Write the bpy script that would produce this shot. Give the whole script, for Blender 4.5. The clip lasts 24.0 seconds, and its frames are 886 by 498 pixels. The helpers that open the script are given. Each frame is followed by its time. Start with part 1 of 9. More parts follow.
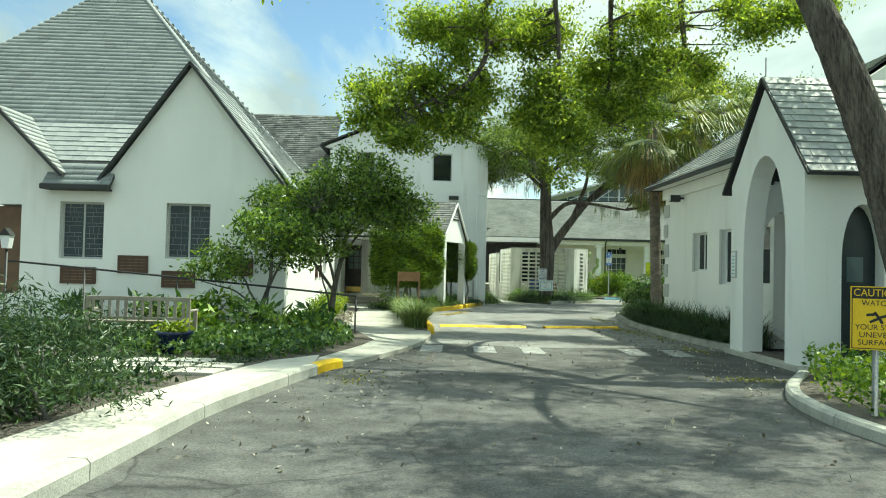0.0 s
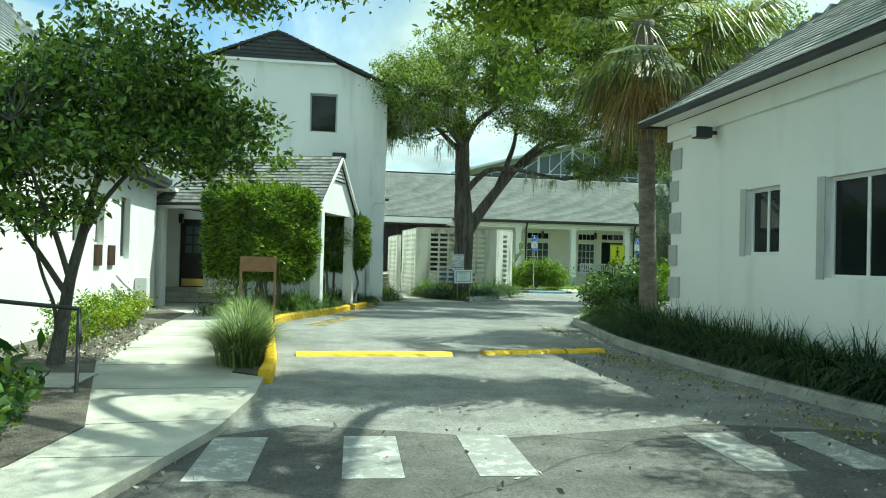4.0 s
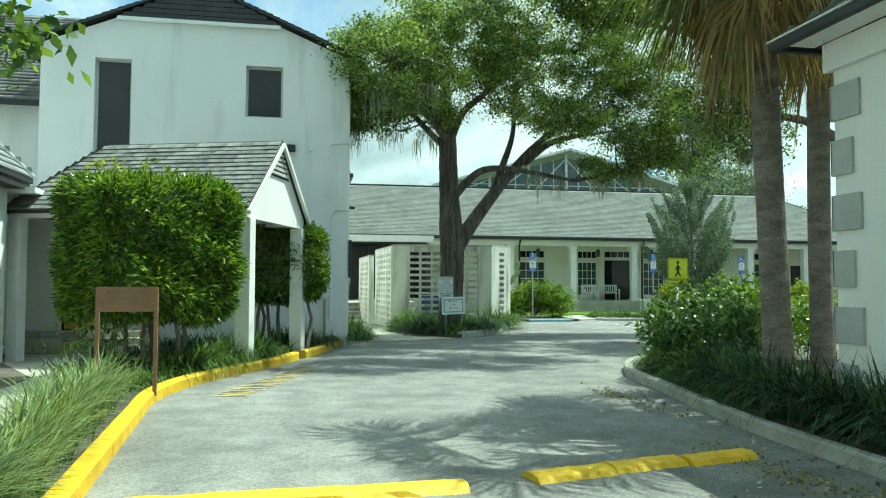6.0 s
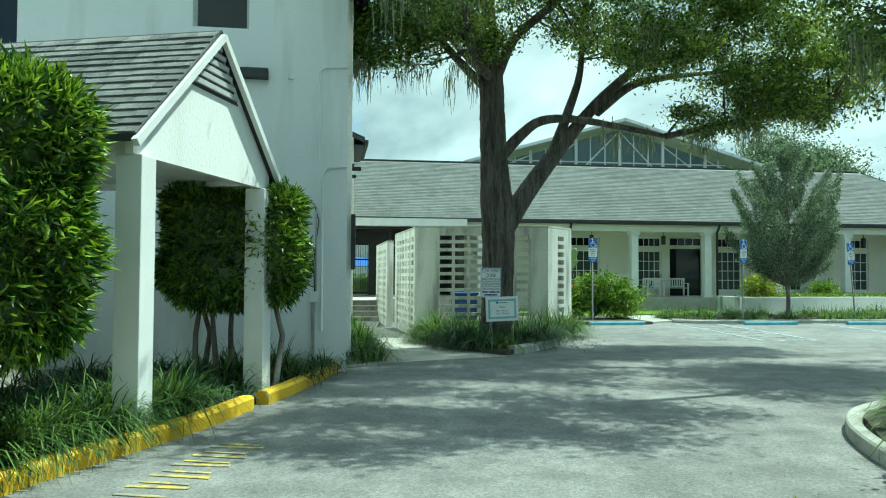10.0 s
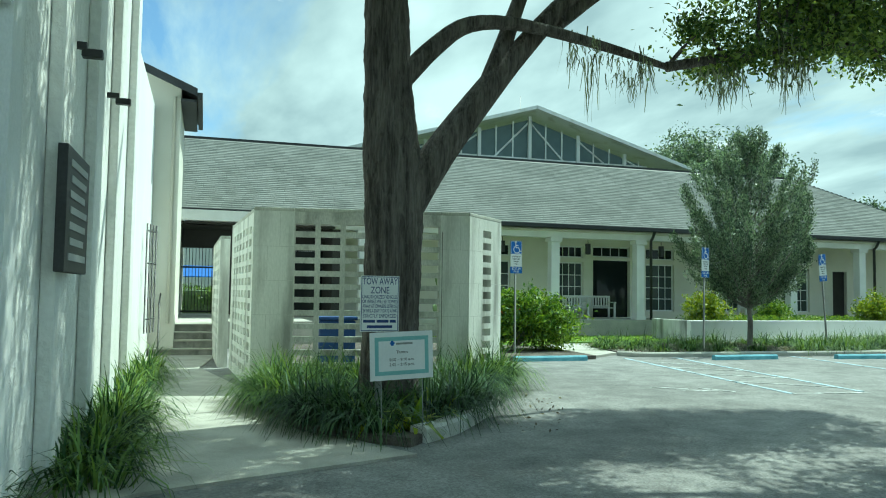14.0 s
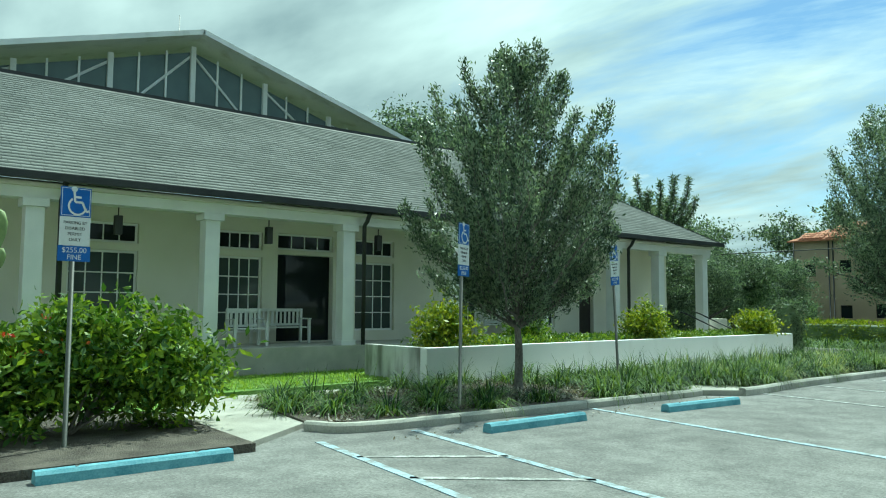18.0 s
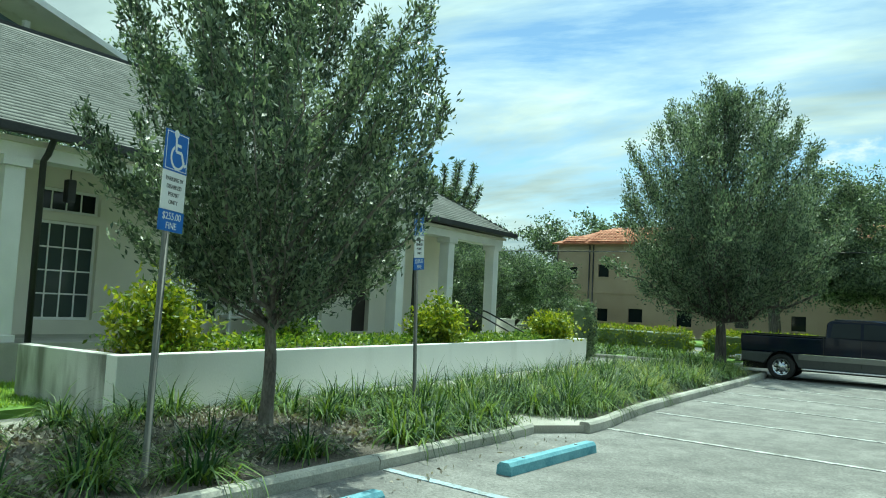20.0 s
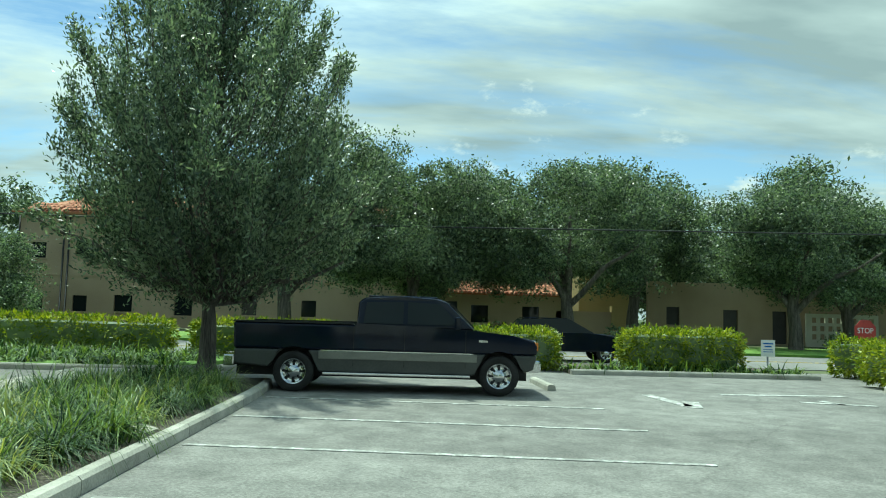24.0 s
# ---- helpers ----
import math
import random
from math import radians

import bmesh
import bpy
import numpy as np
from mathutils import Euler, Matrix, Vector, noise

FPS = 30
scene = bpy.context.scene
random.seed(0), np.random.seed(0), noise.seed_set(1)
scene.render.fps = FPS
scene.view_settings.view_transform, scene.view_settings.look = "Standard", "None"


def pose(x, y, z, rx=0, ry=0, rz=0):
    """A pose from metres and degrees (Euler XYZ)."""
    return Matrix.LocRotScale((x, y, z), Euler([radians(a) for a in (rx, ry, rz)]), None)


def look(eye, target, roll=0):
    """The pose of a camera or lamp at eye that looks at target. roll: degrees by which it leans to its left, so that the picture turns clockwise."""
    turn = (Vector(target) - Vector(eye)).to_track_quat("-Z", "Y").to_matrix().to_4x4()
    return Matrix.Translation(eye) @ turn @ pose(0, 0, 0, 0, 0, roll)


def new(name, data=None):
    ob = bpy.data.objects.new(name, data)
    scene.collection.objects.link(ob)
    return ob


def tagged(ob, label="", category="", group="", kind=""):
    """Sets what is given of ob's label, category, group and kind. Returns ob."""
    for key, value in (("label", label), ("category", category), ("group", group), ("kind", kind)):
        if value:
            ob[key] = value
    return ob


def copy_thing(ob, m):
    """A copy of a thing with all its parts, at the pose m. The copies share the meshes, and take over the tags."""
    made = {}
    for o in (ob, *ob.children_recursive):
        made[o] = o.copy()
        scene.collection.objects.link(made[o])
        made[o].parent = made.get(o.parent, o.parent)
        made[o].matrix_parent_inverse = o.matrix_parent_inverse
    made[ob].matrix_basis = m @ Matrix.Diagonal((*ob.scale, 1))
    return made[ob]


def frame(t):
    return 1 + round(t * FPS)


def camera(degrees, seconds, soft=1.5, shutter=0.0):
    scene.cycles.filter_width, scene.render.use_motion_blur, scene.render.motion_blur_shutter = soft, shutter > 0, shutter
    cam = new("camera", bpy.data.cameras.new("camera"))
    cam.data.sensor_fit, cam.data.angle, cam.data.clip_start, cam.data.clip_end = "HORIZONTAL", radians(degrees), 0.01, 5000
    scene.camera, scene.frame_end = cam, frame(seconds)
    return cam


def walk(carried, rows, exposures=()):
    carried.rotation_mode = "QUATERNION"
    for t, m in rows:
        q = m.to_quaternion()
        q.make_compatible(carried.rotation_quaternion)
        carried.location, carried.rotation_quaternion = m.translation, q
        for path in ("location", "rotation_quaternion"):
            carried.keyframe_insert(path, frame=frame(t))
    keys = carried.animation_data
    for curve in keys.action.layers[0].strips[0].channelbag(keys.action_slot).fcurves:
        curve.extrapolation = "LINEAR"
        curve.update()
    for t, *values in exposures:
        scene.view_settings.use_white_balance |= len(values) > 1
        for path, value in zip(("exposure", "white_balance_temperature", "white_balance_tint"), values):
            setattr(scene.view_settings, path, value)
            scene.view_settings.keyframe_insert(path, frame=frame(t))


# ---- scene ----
cam = camera(60.3, 24.0, 1.05)
PATH = [
    (0, -0.503, 1.843, 1.649, 91.566, -1.342, -1.341),
    (0.5, -0.496, 2.809, 1.658, 91.422, -1.813, -1.660),
    (1, -0.471, 3.823, 1.659, 91.509, -2.138, -2.151),
    (1.5, -0.429, 4.854, 1.652, 91.671, -2.248, -2.811),
    (3.5, 0.132, 10.152, 1.587, 91.495, -1.847, -7.165),
    (4, 0.359, 11.748, 1.570, 90.864, -1.462, -8.872),
    (4.5, 0.550, 13.407, 1.578, 91.063, -1.106, -10.006),
    (5, 0.779, 15.055, 1.580, 91.502, -0.737, -10.504),
    (5.5, 1.003, 16.698, 1.594, 92.050, -0.495, -10.637),
    (6, 1.193, 18.315, 1.597, 92.672, -0.219, -10.562),
    (6.5, 1.395, 19.780, 1.620, 93.143, -0.121, -10.248),
    (7, 1.561, 21.008, 1.638, 93.588, 0.062, -9.866),
    (7.5, 1.673, 21.929, 1.650, 93.567, 0.053, -9.565),
    (8, 1.758, 22.635, 1.664, 93.220, 0.019, -9.390),
    (8.5, 1.829, 23.148, 1.676, 92.554, 0.014, -9.395),
    (9, 1.898, 23.784, 1.647, 91.622, -0.509, -8.530),
    (9.5, 1.976, 24.375, 1.650, 91.804, -0.397, -8.355),
    (10, 2.072, 25.040, 1.647, 92.067, -0.216, -8.537),
    (10.5, 2.152, 25.759, 1.644, 92.188, -0.111, -8.867),
    (12.5, 2.656, 29.222, 1.686, 92.318, -1.362, -12.084),
    (13, 2.922, 30.344, 1.680, 92.636, -1.282, -13.412),
    (13.5, 3.242, 31.536, 1.663, 93.003, -1.063, -15.162),
    (14, 3.645, 32.781, 1.657, 93.269, -0.788, -17.378),
    (14.5, 4.104, 33.959, 1.666, 93.395, -0.703, -19.938),
    (15, 4.634, 35.096, 1.670, 93.353, -0.699, -22.698),
    (15.5, 5.240, 36.260, 1.670, 93.258, -0.640, -25.495),
    (16, 5.893, 37.417, 1.653, 93.336, -0.317, -28.306),
    (16.5, 6.648, 38.601, 1.659, 93.596, 0.003, -30.962),
    (17, 7.499, 39.754, 1.689, 93.966, 0.166, -33.499),
    (17.5, 8.380, 40.881, 1.702, 94.237, 0.083, -36.251),
    (19.5, 12.037, 45.080, 1.715, 94.074, -2.545, -51.585),
    (20, 13.129, 45.825, 1.698, 94.128, -2.898, -57.085),
    (20.5, 14.334, 46.404, 1.656, 94.161, -3.163, -62.812),
    (21, 15.582, 46.816, 1.628, 94.122, -3.215, -68.712),
    (21.5, 16.840, 47.094, 1.628, 94.164, -3.027, -74.459),
    (22, 18.191, 47.318, 1.626, 94.293, -2.748, -79.734),
    (22.5, 19.535, 47.466, 1.606, 94.441, -2.434, -84.163),
    (23, 20.781, 47.523, 1.589, 94.633, -2.208, -87.662),
    (23.5, 21.875, 47.487, 1.565, 94.756, -1.942, -90.269),
    (24, 22.865, 47.478, 1.533, 94.796, -1.670, -92.299),
]
EXPOSURES = [(0, 0.98, 6850, -13), (3.5, 0.96, 6300, -19), (5, 1.02, 6150, -19), (6, 0.96, 6150, -20), (8, 0.85, 5950, -23), (10, 0.79, 5750, -24), (13, 0.78, 5700, -24), (15, 0.59, 5800, -21), (17, 0.45, 5750, -23), (20, 0.60, 6050, -20), (24, 0.47, 6150, -20)]
walk(cam, [(t, pose(*place)) for t, *place in PATH], EXPOSURES)

# ---- world and sun ----
SUN_TO = Vector((0.44, 0.16, 0.88)).normalized()
world = bpy.data.worlds.new("sky")
scene.world = world
world.use_nodes = True
wn, wl = world.node_tree.nodes, world.node_tree.links
wn.clear()
w_out = wn.new("ShaderNodeOutputWorld")
w_bg = wn.new("ShaderNodeBackground")
w_bg.inputs["Strength"].default_value = 0.1
w_sky = wn.new("ShaderNodeTexSky")
w_sky.sky_type = "NISHITA"
w_sky.sun_disc = False
w_sky.sun_elevation = math.asin(SUN_TO.z)
w_sky.sun_rotation = math.atan2(SUN_TO.x, SUN_TO.y)
w_sky.dust_density, w_sky.air_density, w_sky.ozone_density = 0.3, 1.0, 3.0
w_tc = wn.new("ShaderNodeTexCoord")
w_sep = wn.new("ShaderNodeSeparateXYZ")
wl.new(w_tc.outputs["Generated"], w_sep.inputs[0])
w_add = wn.new("ShaderNodeMath")
w_add.operation = "ADD"
w_add.inputs[1].default_value = 0.16
wl.new(w_sep.outputs["Z"], w_add.inputs[0])
w_abs = wn.new("ShaderNodeMath")
w_abs.operation = "MAXIMUM"
w_abs.inputs[1].default_value = 0.05
wl.new(w_add.outputs[0], w_abs.inputs[0])
w_div = wn.new("ShaderNodeVectorMath")
w_div.operation = "DIVIDE"
w_cmb = wn.new("ShaderNodeCombineXYZ")
for axis in "XYZ":
    wl.new(w_abs.outputs[0], w_cmb.inputs[axis])
wl.new(w_tc.outputs["Generated"], w_div.inputs[0])
wl.new(w_cmb.outputs[0], w_div.inputs[1])
w_map = wn.new("ShaderNodeMapping")
w_map.inputs["Rotation"].default_value = (0, 0, 0.6)
w_map.inputs["Scale"].default_value = (1.0, 0.45, 1.0)
wl.new(w_div.outputs[0], w_map.inputs[0])
w_noise = wn.new("ShaderNodeTexNoise")
w_noise.inputs["Scale"].default_value = 1.15
w_noise.inputs["Detail"].default_value = 9
w_noise.inputs["Roughness"].default_value = 0.6
w_noise.inputs["Distortion"].default_value = 0.35
wl.new(w_map.outputs[0], w_noise.inputs["Vector"])
w_ramp = wn.new("ShaderNodeValToRGB")
w_ramp.color_ramp.elements[0].position, w_ramp.color_ramp.elements[1].position = 0.37, 0.525
wl.new(w_noise.outputs["Fac"], w_ramp.inputs[0])
w_shade = wn.new("ShaderNodeTexNoise")
w_shade.inputs["Scale"].default_value = 2.6
w_shade.inputs["Detail"].default_value = 6
wl.new(w_map.outputs[0], w_shade.inputs["Vector"])
w_white = wn.new("ShaderNodeValToRGB")
w_white.color_ramp.elements[0].position, w_white.color_ramp.elements[1].position = 0.36, 0.66
w_white.color_ramp.elements[0].color = (2.9, 3.45, 3.8, 1)
w_white.color_ramp.elements[1].color = (5.7, 6.3, 6.5, 1)
wl.new(w_shade.outputs["Fac"], w_white.inputs[0])
w_mix = wn.new("ShaderNodeMix")
w_mix.data_type = "RGBA"
wl.new(w_ramp.outputs["Color"], w_mix.inputs["Factor"])
wl.new(w_sky.outputs[0], w_mix.inputs["A"])
# cloud round the sun, out of view, brightened as fill for shaded walls
w_dot = wn.new("ShaderNodeVectorMath")
w_dot.operation = "DOT_PRODUCT"
w_dot.inputs[1].default_value = SUN_TO
wl.new(w_tc.outputs["Generated"], w_dot.inputs[0])
w_sun_fill = wn.new("ShaderNodeMapRange")
w_sun_fill.interpolation_type = "SMOOTHSTEP"
w_sun_fill.inputs["From Min"].default_value, w_sun_fill.inputs["From Max"].default_value = 0.62, 1.0
w_sun_fill.inputs["To Min"].default_value, w_sun_fill.inputs["To Max"].default_value = 1.0, 2.6
wl.new(w_dot.outputs["Value"], w_sun_fill.inputs["Value"])
w_lit = wn.new("ShaderNodeVectorMath")
w_lit.operation = "SCALE"
wl.new(w_white.outputs[0], w_lit.inputs[0])
wl.new(w_sun_fill.outputs[0], w_lit.inputs["Scale"])
wl.new(w_lit.outputs[0], w_mix.inputs["B"])
# heaped clouds low over the horizon
w_heap = wn.new("ShaderNodeTexNoise")
w_heap.inputs["Scale"].default_value, w_heap.inputs["Detail"].default_value, w_heap.inputs["Roughness"].default_value = 5.2, 10, 0.62
w_hmap = wn.new("ShaderNodeMapping")
w_hmap.inputs["Scale"].default_value = (1, 1, 2.1)
w_hmap.inputs["Location"].default_value = (0.35, 0.2, 0.1)
wl.new(w_tc.outputs["Generated"], w_hmap.inputs[0])
wl.new(w_hmap.outputs[0], w_heap.inputs["Vector"])
w_low = wn.new("ShaderNodeMapRange")
w_low.inputs["From Min"].default_value, w_low.inputs["From Max"].default_value = 0.12, 0.42
w_low.inputs["To Min"].default_value, w_low.inputs["To Max"].default_value = 0.0, -0.2
wl.new(w_sep.outputs["Z"], w_low.inputs["Value"])
w_hsum = wn.new("ShaderNodeMath")
wl.new(w_heap.outputs["Fac"], w_hsum.inputs[0])
wl.new(w_low.outputs[0], w_hsum.inputs[1])
w_hcut = wn.new("ShaderNodeMapRange")
w_hcut.interpolation_type = "SMOOTHSTEP"
w_hcut.inputs["From Min"].default_value, w_hcut.inputs["From Max"].default_value = 0.53, 0.62
wl.new(w_hsum.outputs[0], w_hcut.inputs["Value"])
w_all = wn.new("ShaderNodeMix")
w_all.data_type = "RGBA"
w_all.inputs["B"].default_value = (6.3, 6.6, 6.75, 1)
wl.new(w_hcut.outputs[0], w_all.inputs["Factor"])
wl.new(w_mix.outputs["Result"], w_all.inputs["A"])
wl.new(w_all.outputs["Result"], w_bg.inputs["Color"])
wl.new(w_bg.outputs[0], w_out.inputs["Surface"])
sun = new("sun", bpy.data.lights.new("sun", "SUN"))
sun.data.energy, sun.data.angle, sun.data.color = 3.7, radians(0.5), (1.0, 0.96, 0.88)
sun.matrix_world = look((0, 0, 60), Vector((0, 0, 60)) - SUN_TO)

# ---- materials ----
MATS = {}


def surface(name, low, high, rough=0.85, scale=3.0, fine=40.0, bump=0.25, metal=0.0, spec=0.5, stretch=(1, 1, 1), island=0.0, randomness=0.0, depth=0.01, coat=0.0):
    """A principled surface whose colour runs from low to high by a broad and a fine noise, with fine relief."""
    m = bpy.data.materials.new(name)
    m.use_nodes = True
    n, k = m.node_tree.nodes, m.node_tree.links
    b = n["Principled BSDF"]
    tc = n.new("ShaderNodeTexCoord")
    mp = n.new("ShaderNodeMapping")
    mp.inputs["Scale"].default_value = stretch
    k.new(tc.outputs["Object"], mp.inputs[0])
    broad = n.new("ShaderNodeTexNoise")
    broad.inputs["Scale"].default_value, broad.inputs["Detail"].default_value = scale, 5
    small = n.new("ShaderNodeTexNoise")
    small.inputs["Scale"].default_value, small.inputs["Detail"].default_value = fine, 3
    k.new(mp.outputs[0], broad.inputs["Vector"])
    k.new(mp.outputs[0], small.inputs["Vector"])
    mean = n.new("ShaderNodeMix")
    mean.inputs["Factor"].default_value = 0.42
    k.new(broad.outputs["Fac"], mean.inputs["A"])
    k.new(small.outputs["Fac"], mean.inputs["B"])
    value = mean.outputs["Result"]
    for node, out, amount in (("ShaderNodeNewGeometry", "Random Per Island", island), ("ShaderNodeObjectInfo", "Random", randomness)):
        if amount:
            info = n.new(node)
            r = n.new("ShaderNodeMapRange")
            r.inputs["To Min"].default_value, r.inputs["To Max"].default_value = -amount / 2, amount / 2
            k.new(info.outputs[out], r.inputs["Value"])
            s = n.new("ShaderNodeMath")
            k.new(value, s.inputs[0])
            k.new(r.outputs[0], s.inputs[1])
            value = s.outputs[0]
    ramp = n.new("ShaderNodeValToRGB")
    ramp.color_ramp.elements[0].position, ramp.color_ramp.elements[1].position = 0.36, 0.64
    ramp.color_ramp.elements[0].color, ramp.color_ramp.elements[1].color = (*low, 1), (*high, 1)
    k.new(value, ramp.inputs[0])
    k.new(ramp.outputs[0], b.inputs["Base Color"])
    b.inputs["Roughness"].default_value, b.inputs["Metallic"].default_value, b.inputs["Specular IOR Level"].default_value = rough, metal, spec
    b.inputs["Coat Weight"].default_value = coat
    if bump:
        bp = n.new("ShaderNodeBump")
        bp.inputs["Strength"].default_value, bp.inputs["Distance"].default_value = bump, depth
        k.new(small.outputs["Fac"], bp.inputs["Height"])
        k.new(bp.outputs[0], b.inputs["Normal"])
    MATS[name] = m
    return m


def foliage(name, low, high, thin=0.35, rough=0.45, spec=0.4, glow=(1.75, 1.55, 0.6)):
    """Leaves: each island has its own tone, and light passes through."""
    m = surface(name, low, high, rough, 1.2, 9.0, 0.0, spec=spec, island=0.75)
    n, k = m.node_tree.nodes, m.node_tree.links
    b = n["Principled BSDF"]
    tl = n.new("ShaderNodeBsdfTranslucent")
    ramp = next(x for x in n if x.type == "VALTORGB")
    bright = n.new("ShaderNodeMix")
    bright.data_type, bright.blend_type = "RGBA", "MULTIPLY"
    bright.inputs["Factor"].default_value = 1.0
    bright.inputs["B"].default_value = (*glow, 1)
    k.new(ramp.outputs[0], bright.inputs["A"])
    k.new(bright.outputs["Result"], tl.inputs["Color"])
    mx = n.new("ShaderNodeMixShader")
    mx.inputs[0].default_value = thin
    k.new(b.outputs[0], mx.inputs[1])
    k.new(tl.outputs[0], mx.inputs[2])
    k.new(mx.outputs[0], n["Material Output"].inputs["Surface"])
    return m


def streaked(m, colour, amount=0.5, width=(2.2, 2.2, 0.16), start=0.56):
    """Rain streaks and stains that run down a wall."""
    n, k = m.node_tree.nodes, m.node_tree.links
    b = n["Principled BSDF"]
    src = b.inputs["Base Color"].links[0].from_socket
    tc = n.new("ShaderNodeTexCoord")
    mp = n.new("ShaderNodeMapping")
    mp.inputs["Scale"].default_value = width
    k.new(tc.outputs["Object"], mp.inputs[0])
    ns = n.new("ShaderNodeTexNoise")
    ns.inputs["Scale"].default_value, ns.inputs["Detail"].default_value = 1.0, 6
    k.new(mp.outputs[0], ns.inputs["Vector"])
    r = n.new("ShaderNodeMapRange")
    r.inputs["From Min"].default_value, r.inputs["From Max"].default_value, r.inputs["To Max"].default_value = start, start + 0.2, amount
    k.new(ns.outputs["Fac"], r.inputs["Value"])
    mx = n.new("ShaderNodeMix")
    mx.data_type = "RGBA"
    mx.inputs["B"].default_value = (*colour, 1)
    k.new(r.outputs[0], mx.inputs["Factor"])
    k.new(src, mx.inputs["A"])
    k.new(mx.outputs["Result"], b.inputs["Base Color"])
    return m


def asphalt(name, low, high, crack=0.5, patch=0.35):
    """Worn asphalt: stone speckle, mid-sized mottling, soft patches and a net of fine cracks."""
    m = surface(name, low, high, 0.9, 2.2, 85, 0.7, depth=0.006, spec=0.3)
    n, k = m.node_tree.nodes, m.node_tree.links
    b = n["Principled BSDF"]
    src = b.inputs["Base Color"].links[0].from_socket
    tc = n.new("ShaderNodeTexCoord")
    wide = n.new("ShaderNodeTexNoise")
    wide.inputs["Scale"].default_value, wide.inputs["Detail"].default_value, wide.inputs["Roughness"].default_value = 0.32, 8, 0.68
    warp = n.new("ShaderNodeTexNoise")
    warp.inputs["Scale"].default_value, warp.inputs["Detail"].default_value = 1.4, 6
    grit = n.new("ShaderNodeTexVoronoi")
    grit.inputs["Scale"].default_value = 46
    for q in (wide, warp, grit):
        k.new(tc.outputs["Object"], q.inputs["Vector"])
    add = n.new("ShaderNodeVectorMath")
    add.operation = "MULTIPLY_ADD"
    add.inputs[1].default_value = (0.5, 0.5, 0)
    k.new(warp.outputs["Color"], add.inputs[0])
    k.new(tc.outputs["Object"], add.inputs[2])
    net = n.new("ShaderNodeTexVoronoi")
    net.feature = "DISTANCE_TO_EDGE"
    net.inputs["Scale"].default_value = 0.2
    k.new(add.outputs[0], net.inputs["Vector"])
    line = n.new("ShaderNodeMapRange")
    line.inputs["From Max"].default_value = 0.004
    line.inputs["To Min"].default_value, line.inputs["To Max"].default_value = 1 - crack, 1.0
    k.new(net.outputs["Distance"], line.inputs["Value"])
    broad = n.new("ShaderNodeMapRange")
    broad.inputs["From Min"].default_value, broad.inputs["From Max"].default_value = 0.3, 0.7
    broad.inputs["To Min"].default_value, broad.inputs["To Max"].default_value = 1 - patch, 1 + patch * 0.6
    k.new(wide.outputs["Fac"], broad.inputs["Value"])
    stone = n.new("ShaderNodeMapRange")
    stone.inputs["To Min"].default_value, stone.inputs["To Max"].default_value = 0.7, 1.3
    k.new(grit.outputs["Color"], stone.inputs["Value"])
    a = n.new("ShaderNodeMath")
    a.operation = "MULTIPLY"
    k.new(line.outputs[0], a.inputs[0])
    k.new(broad.outputs[0], a.inputs[1])
    c = n.new("ShaderNodeMath")
    c.operation = "MULTIPLY"
    k.new(a.outputs[0], c.inputs[0])
    k.new(stone.outputs[0], c.inputs[1])
    sc = n.new("ShaderNodeVectorMath")
    sc.operation = "SCALE"
    k.new(src, sc.inputs[0])
    k.new(c.outputs[0], sc.inputs["Scale"])
    k.new(sc.outputs[0], b.inputs["Base Color"])
    return m


def worn_paint(m, share=0.5):
    """Road paint that has flaked off: the bare asphalt colour shows through in specks and patches."""
    n, k = m.node_tree.nodes, m.node_tree.links
    b = n["Principled BSDF"]
    src = b.inputs["Base Color"].links[0].from_socket
    tc = n.new("ShaderNodeTexCoord")
    ns = n.new("ShaderNodeTexNoise")
    ns.inputs["Scale"].default_value, ns.inputs["Detail"].default_value, ns.inputs["Roughness"].default_value = 5.0, 9, 0.75
    k.new(tc.outputs["Object"], ns.inputs["Vector"])
    r = n.new("ShaderNodeMapRange")
    r.inputs["From Min"].default_value, r.inputs["From Max"].default_value = 0.62 - 0.4 * share, 0.74 - 0.4 * share
    r.inputs["To Min"].default_value, r.inputs["To Max"].default_value = 0.0, 0.9
    k.new(ns.outputs["Fac"], r.inputs["Value"])
    mx = n.new("ShaderNodeMix")
    mx.data_type = "RGBA"
    mx.inputs["B"].default_value = (0.22, 0.22, 0.21, 1)
    k.new(r.outputs[0], mx.inputs["Factor"])
    k.new(src, mx.inputs["A"])
    k.new(mx.outputs["Result"], b.inputs["Base Color"])
    return m


def glass(name, tint, rough=0.03):
    return surface(name, tint, tuple(c * 1.25 for c in tint), rough, 0.6, 2.0, 0.03, spec=0.25)


STUCCO = streaked(surface("white_stucco", (0.79, 0.80, 0.78), (0.88, 0.88, 0.86), 0.9, 0.7, 55, 0.5, stretch=(1, 1, 0.45)), (0.50, 0.49, 0.43), 0.3, (1.6, 1.6, 0.3), 0.58)
STUCCO_COARSE = surface("rough_white_stucco", (0.70, 0.70, 0.67), (0.85, 0.85, 0.82), 0.92, 0.9, 14, 0.9, depth=0.02)
CREAM = surface("cream_render", (0.66, 0.64, 0.55), (0.78, 0.76, 0.68), 0.9, 0.8, 60, 0.3)
GREYQUOIN = surface("grey_stucco", (0.42, 0.43, 0.425), (0.51, 0.52, 0.515), 0.9, 2, 60, 0.4)
GREYWALL = streaked(surface("pale_grey_stucco", (0.70, 0.72, 0.71), (0.81, 0.82, 0.81), 0.9, 0.8, 60, 0.4, stretch=(1, 1, 0.5)), (0.40, 0.40, 0.31), 0.6, (1.3, 1.3, 0.22), 0.54)
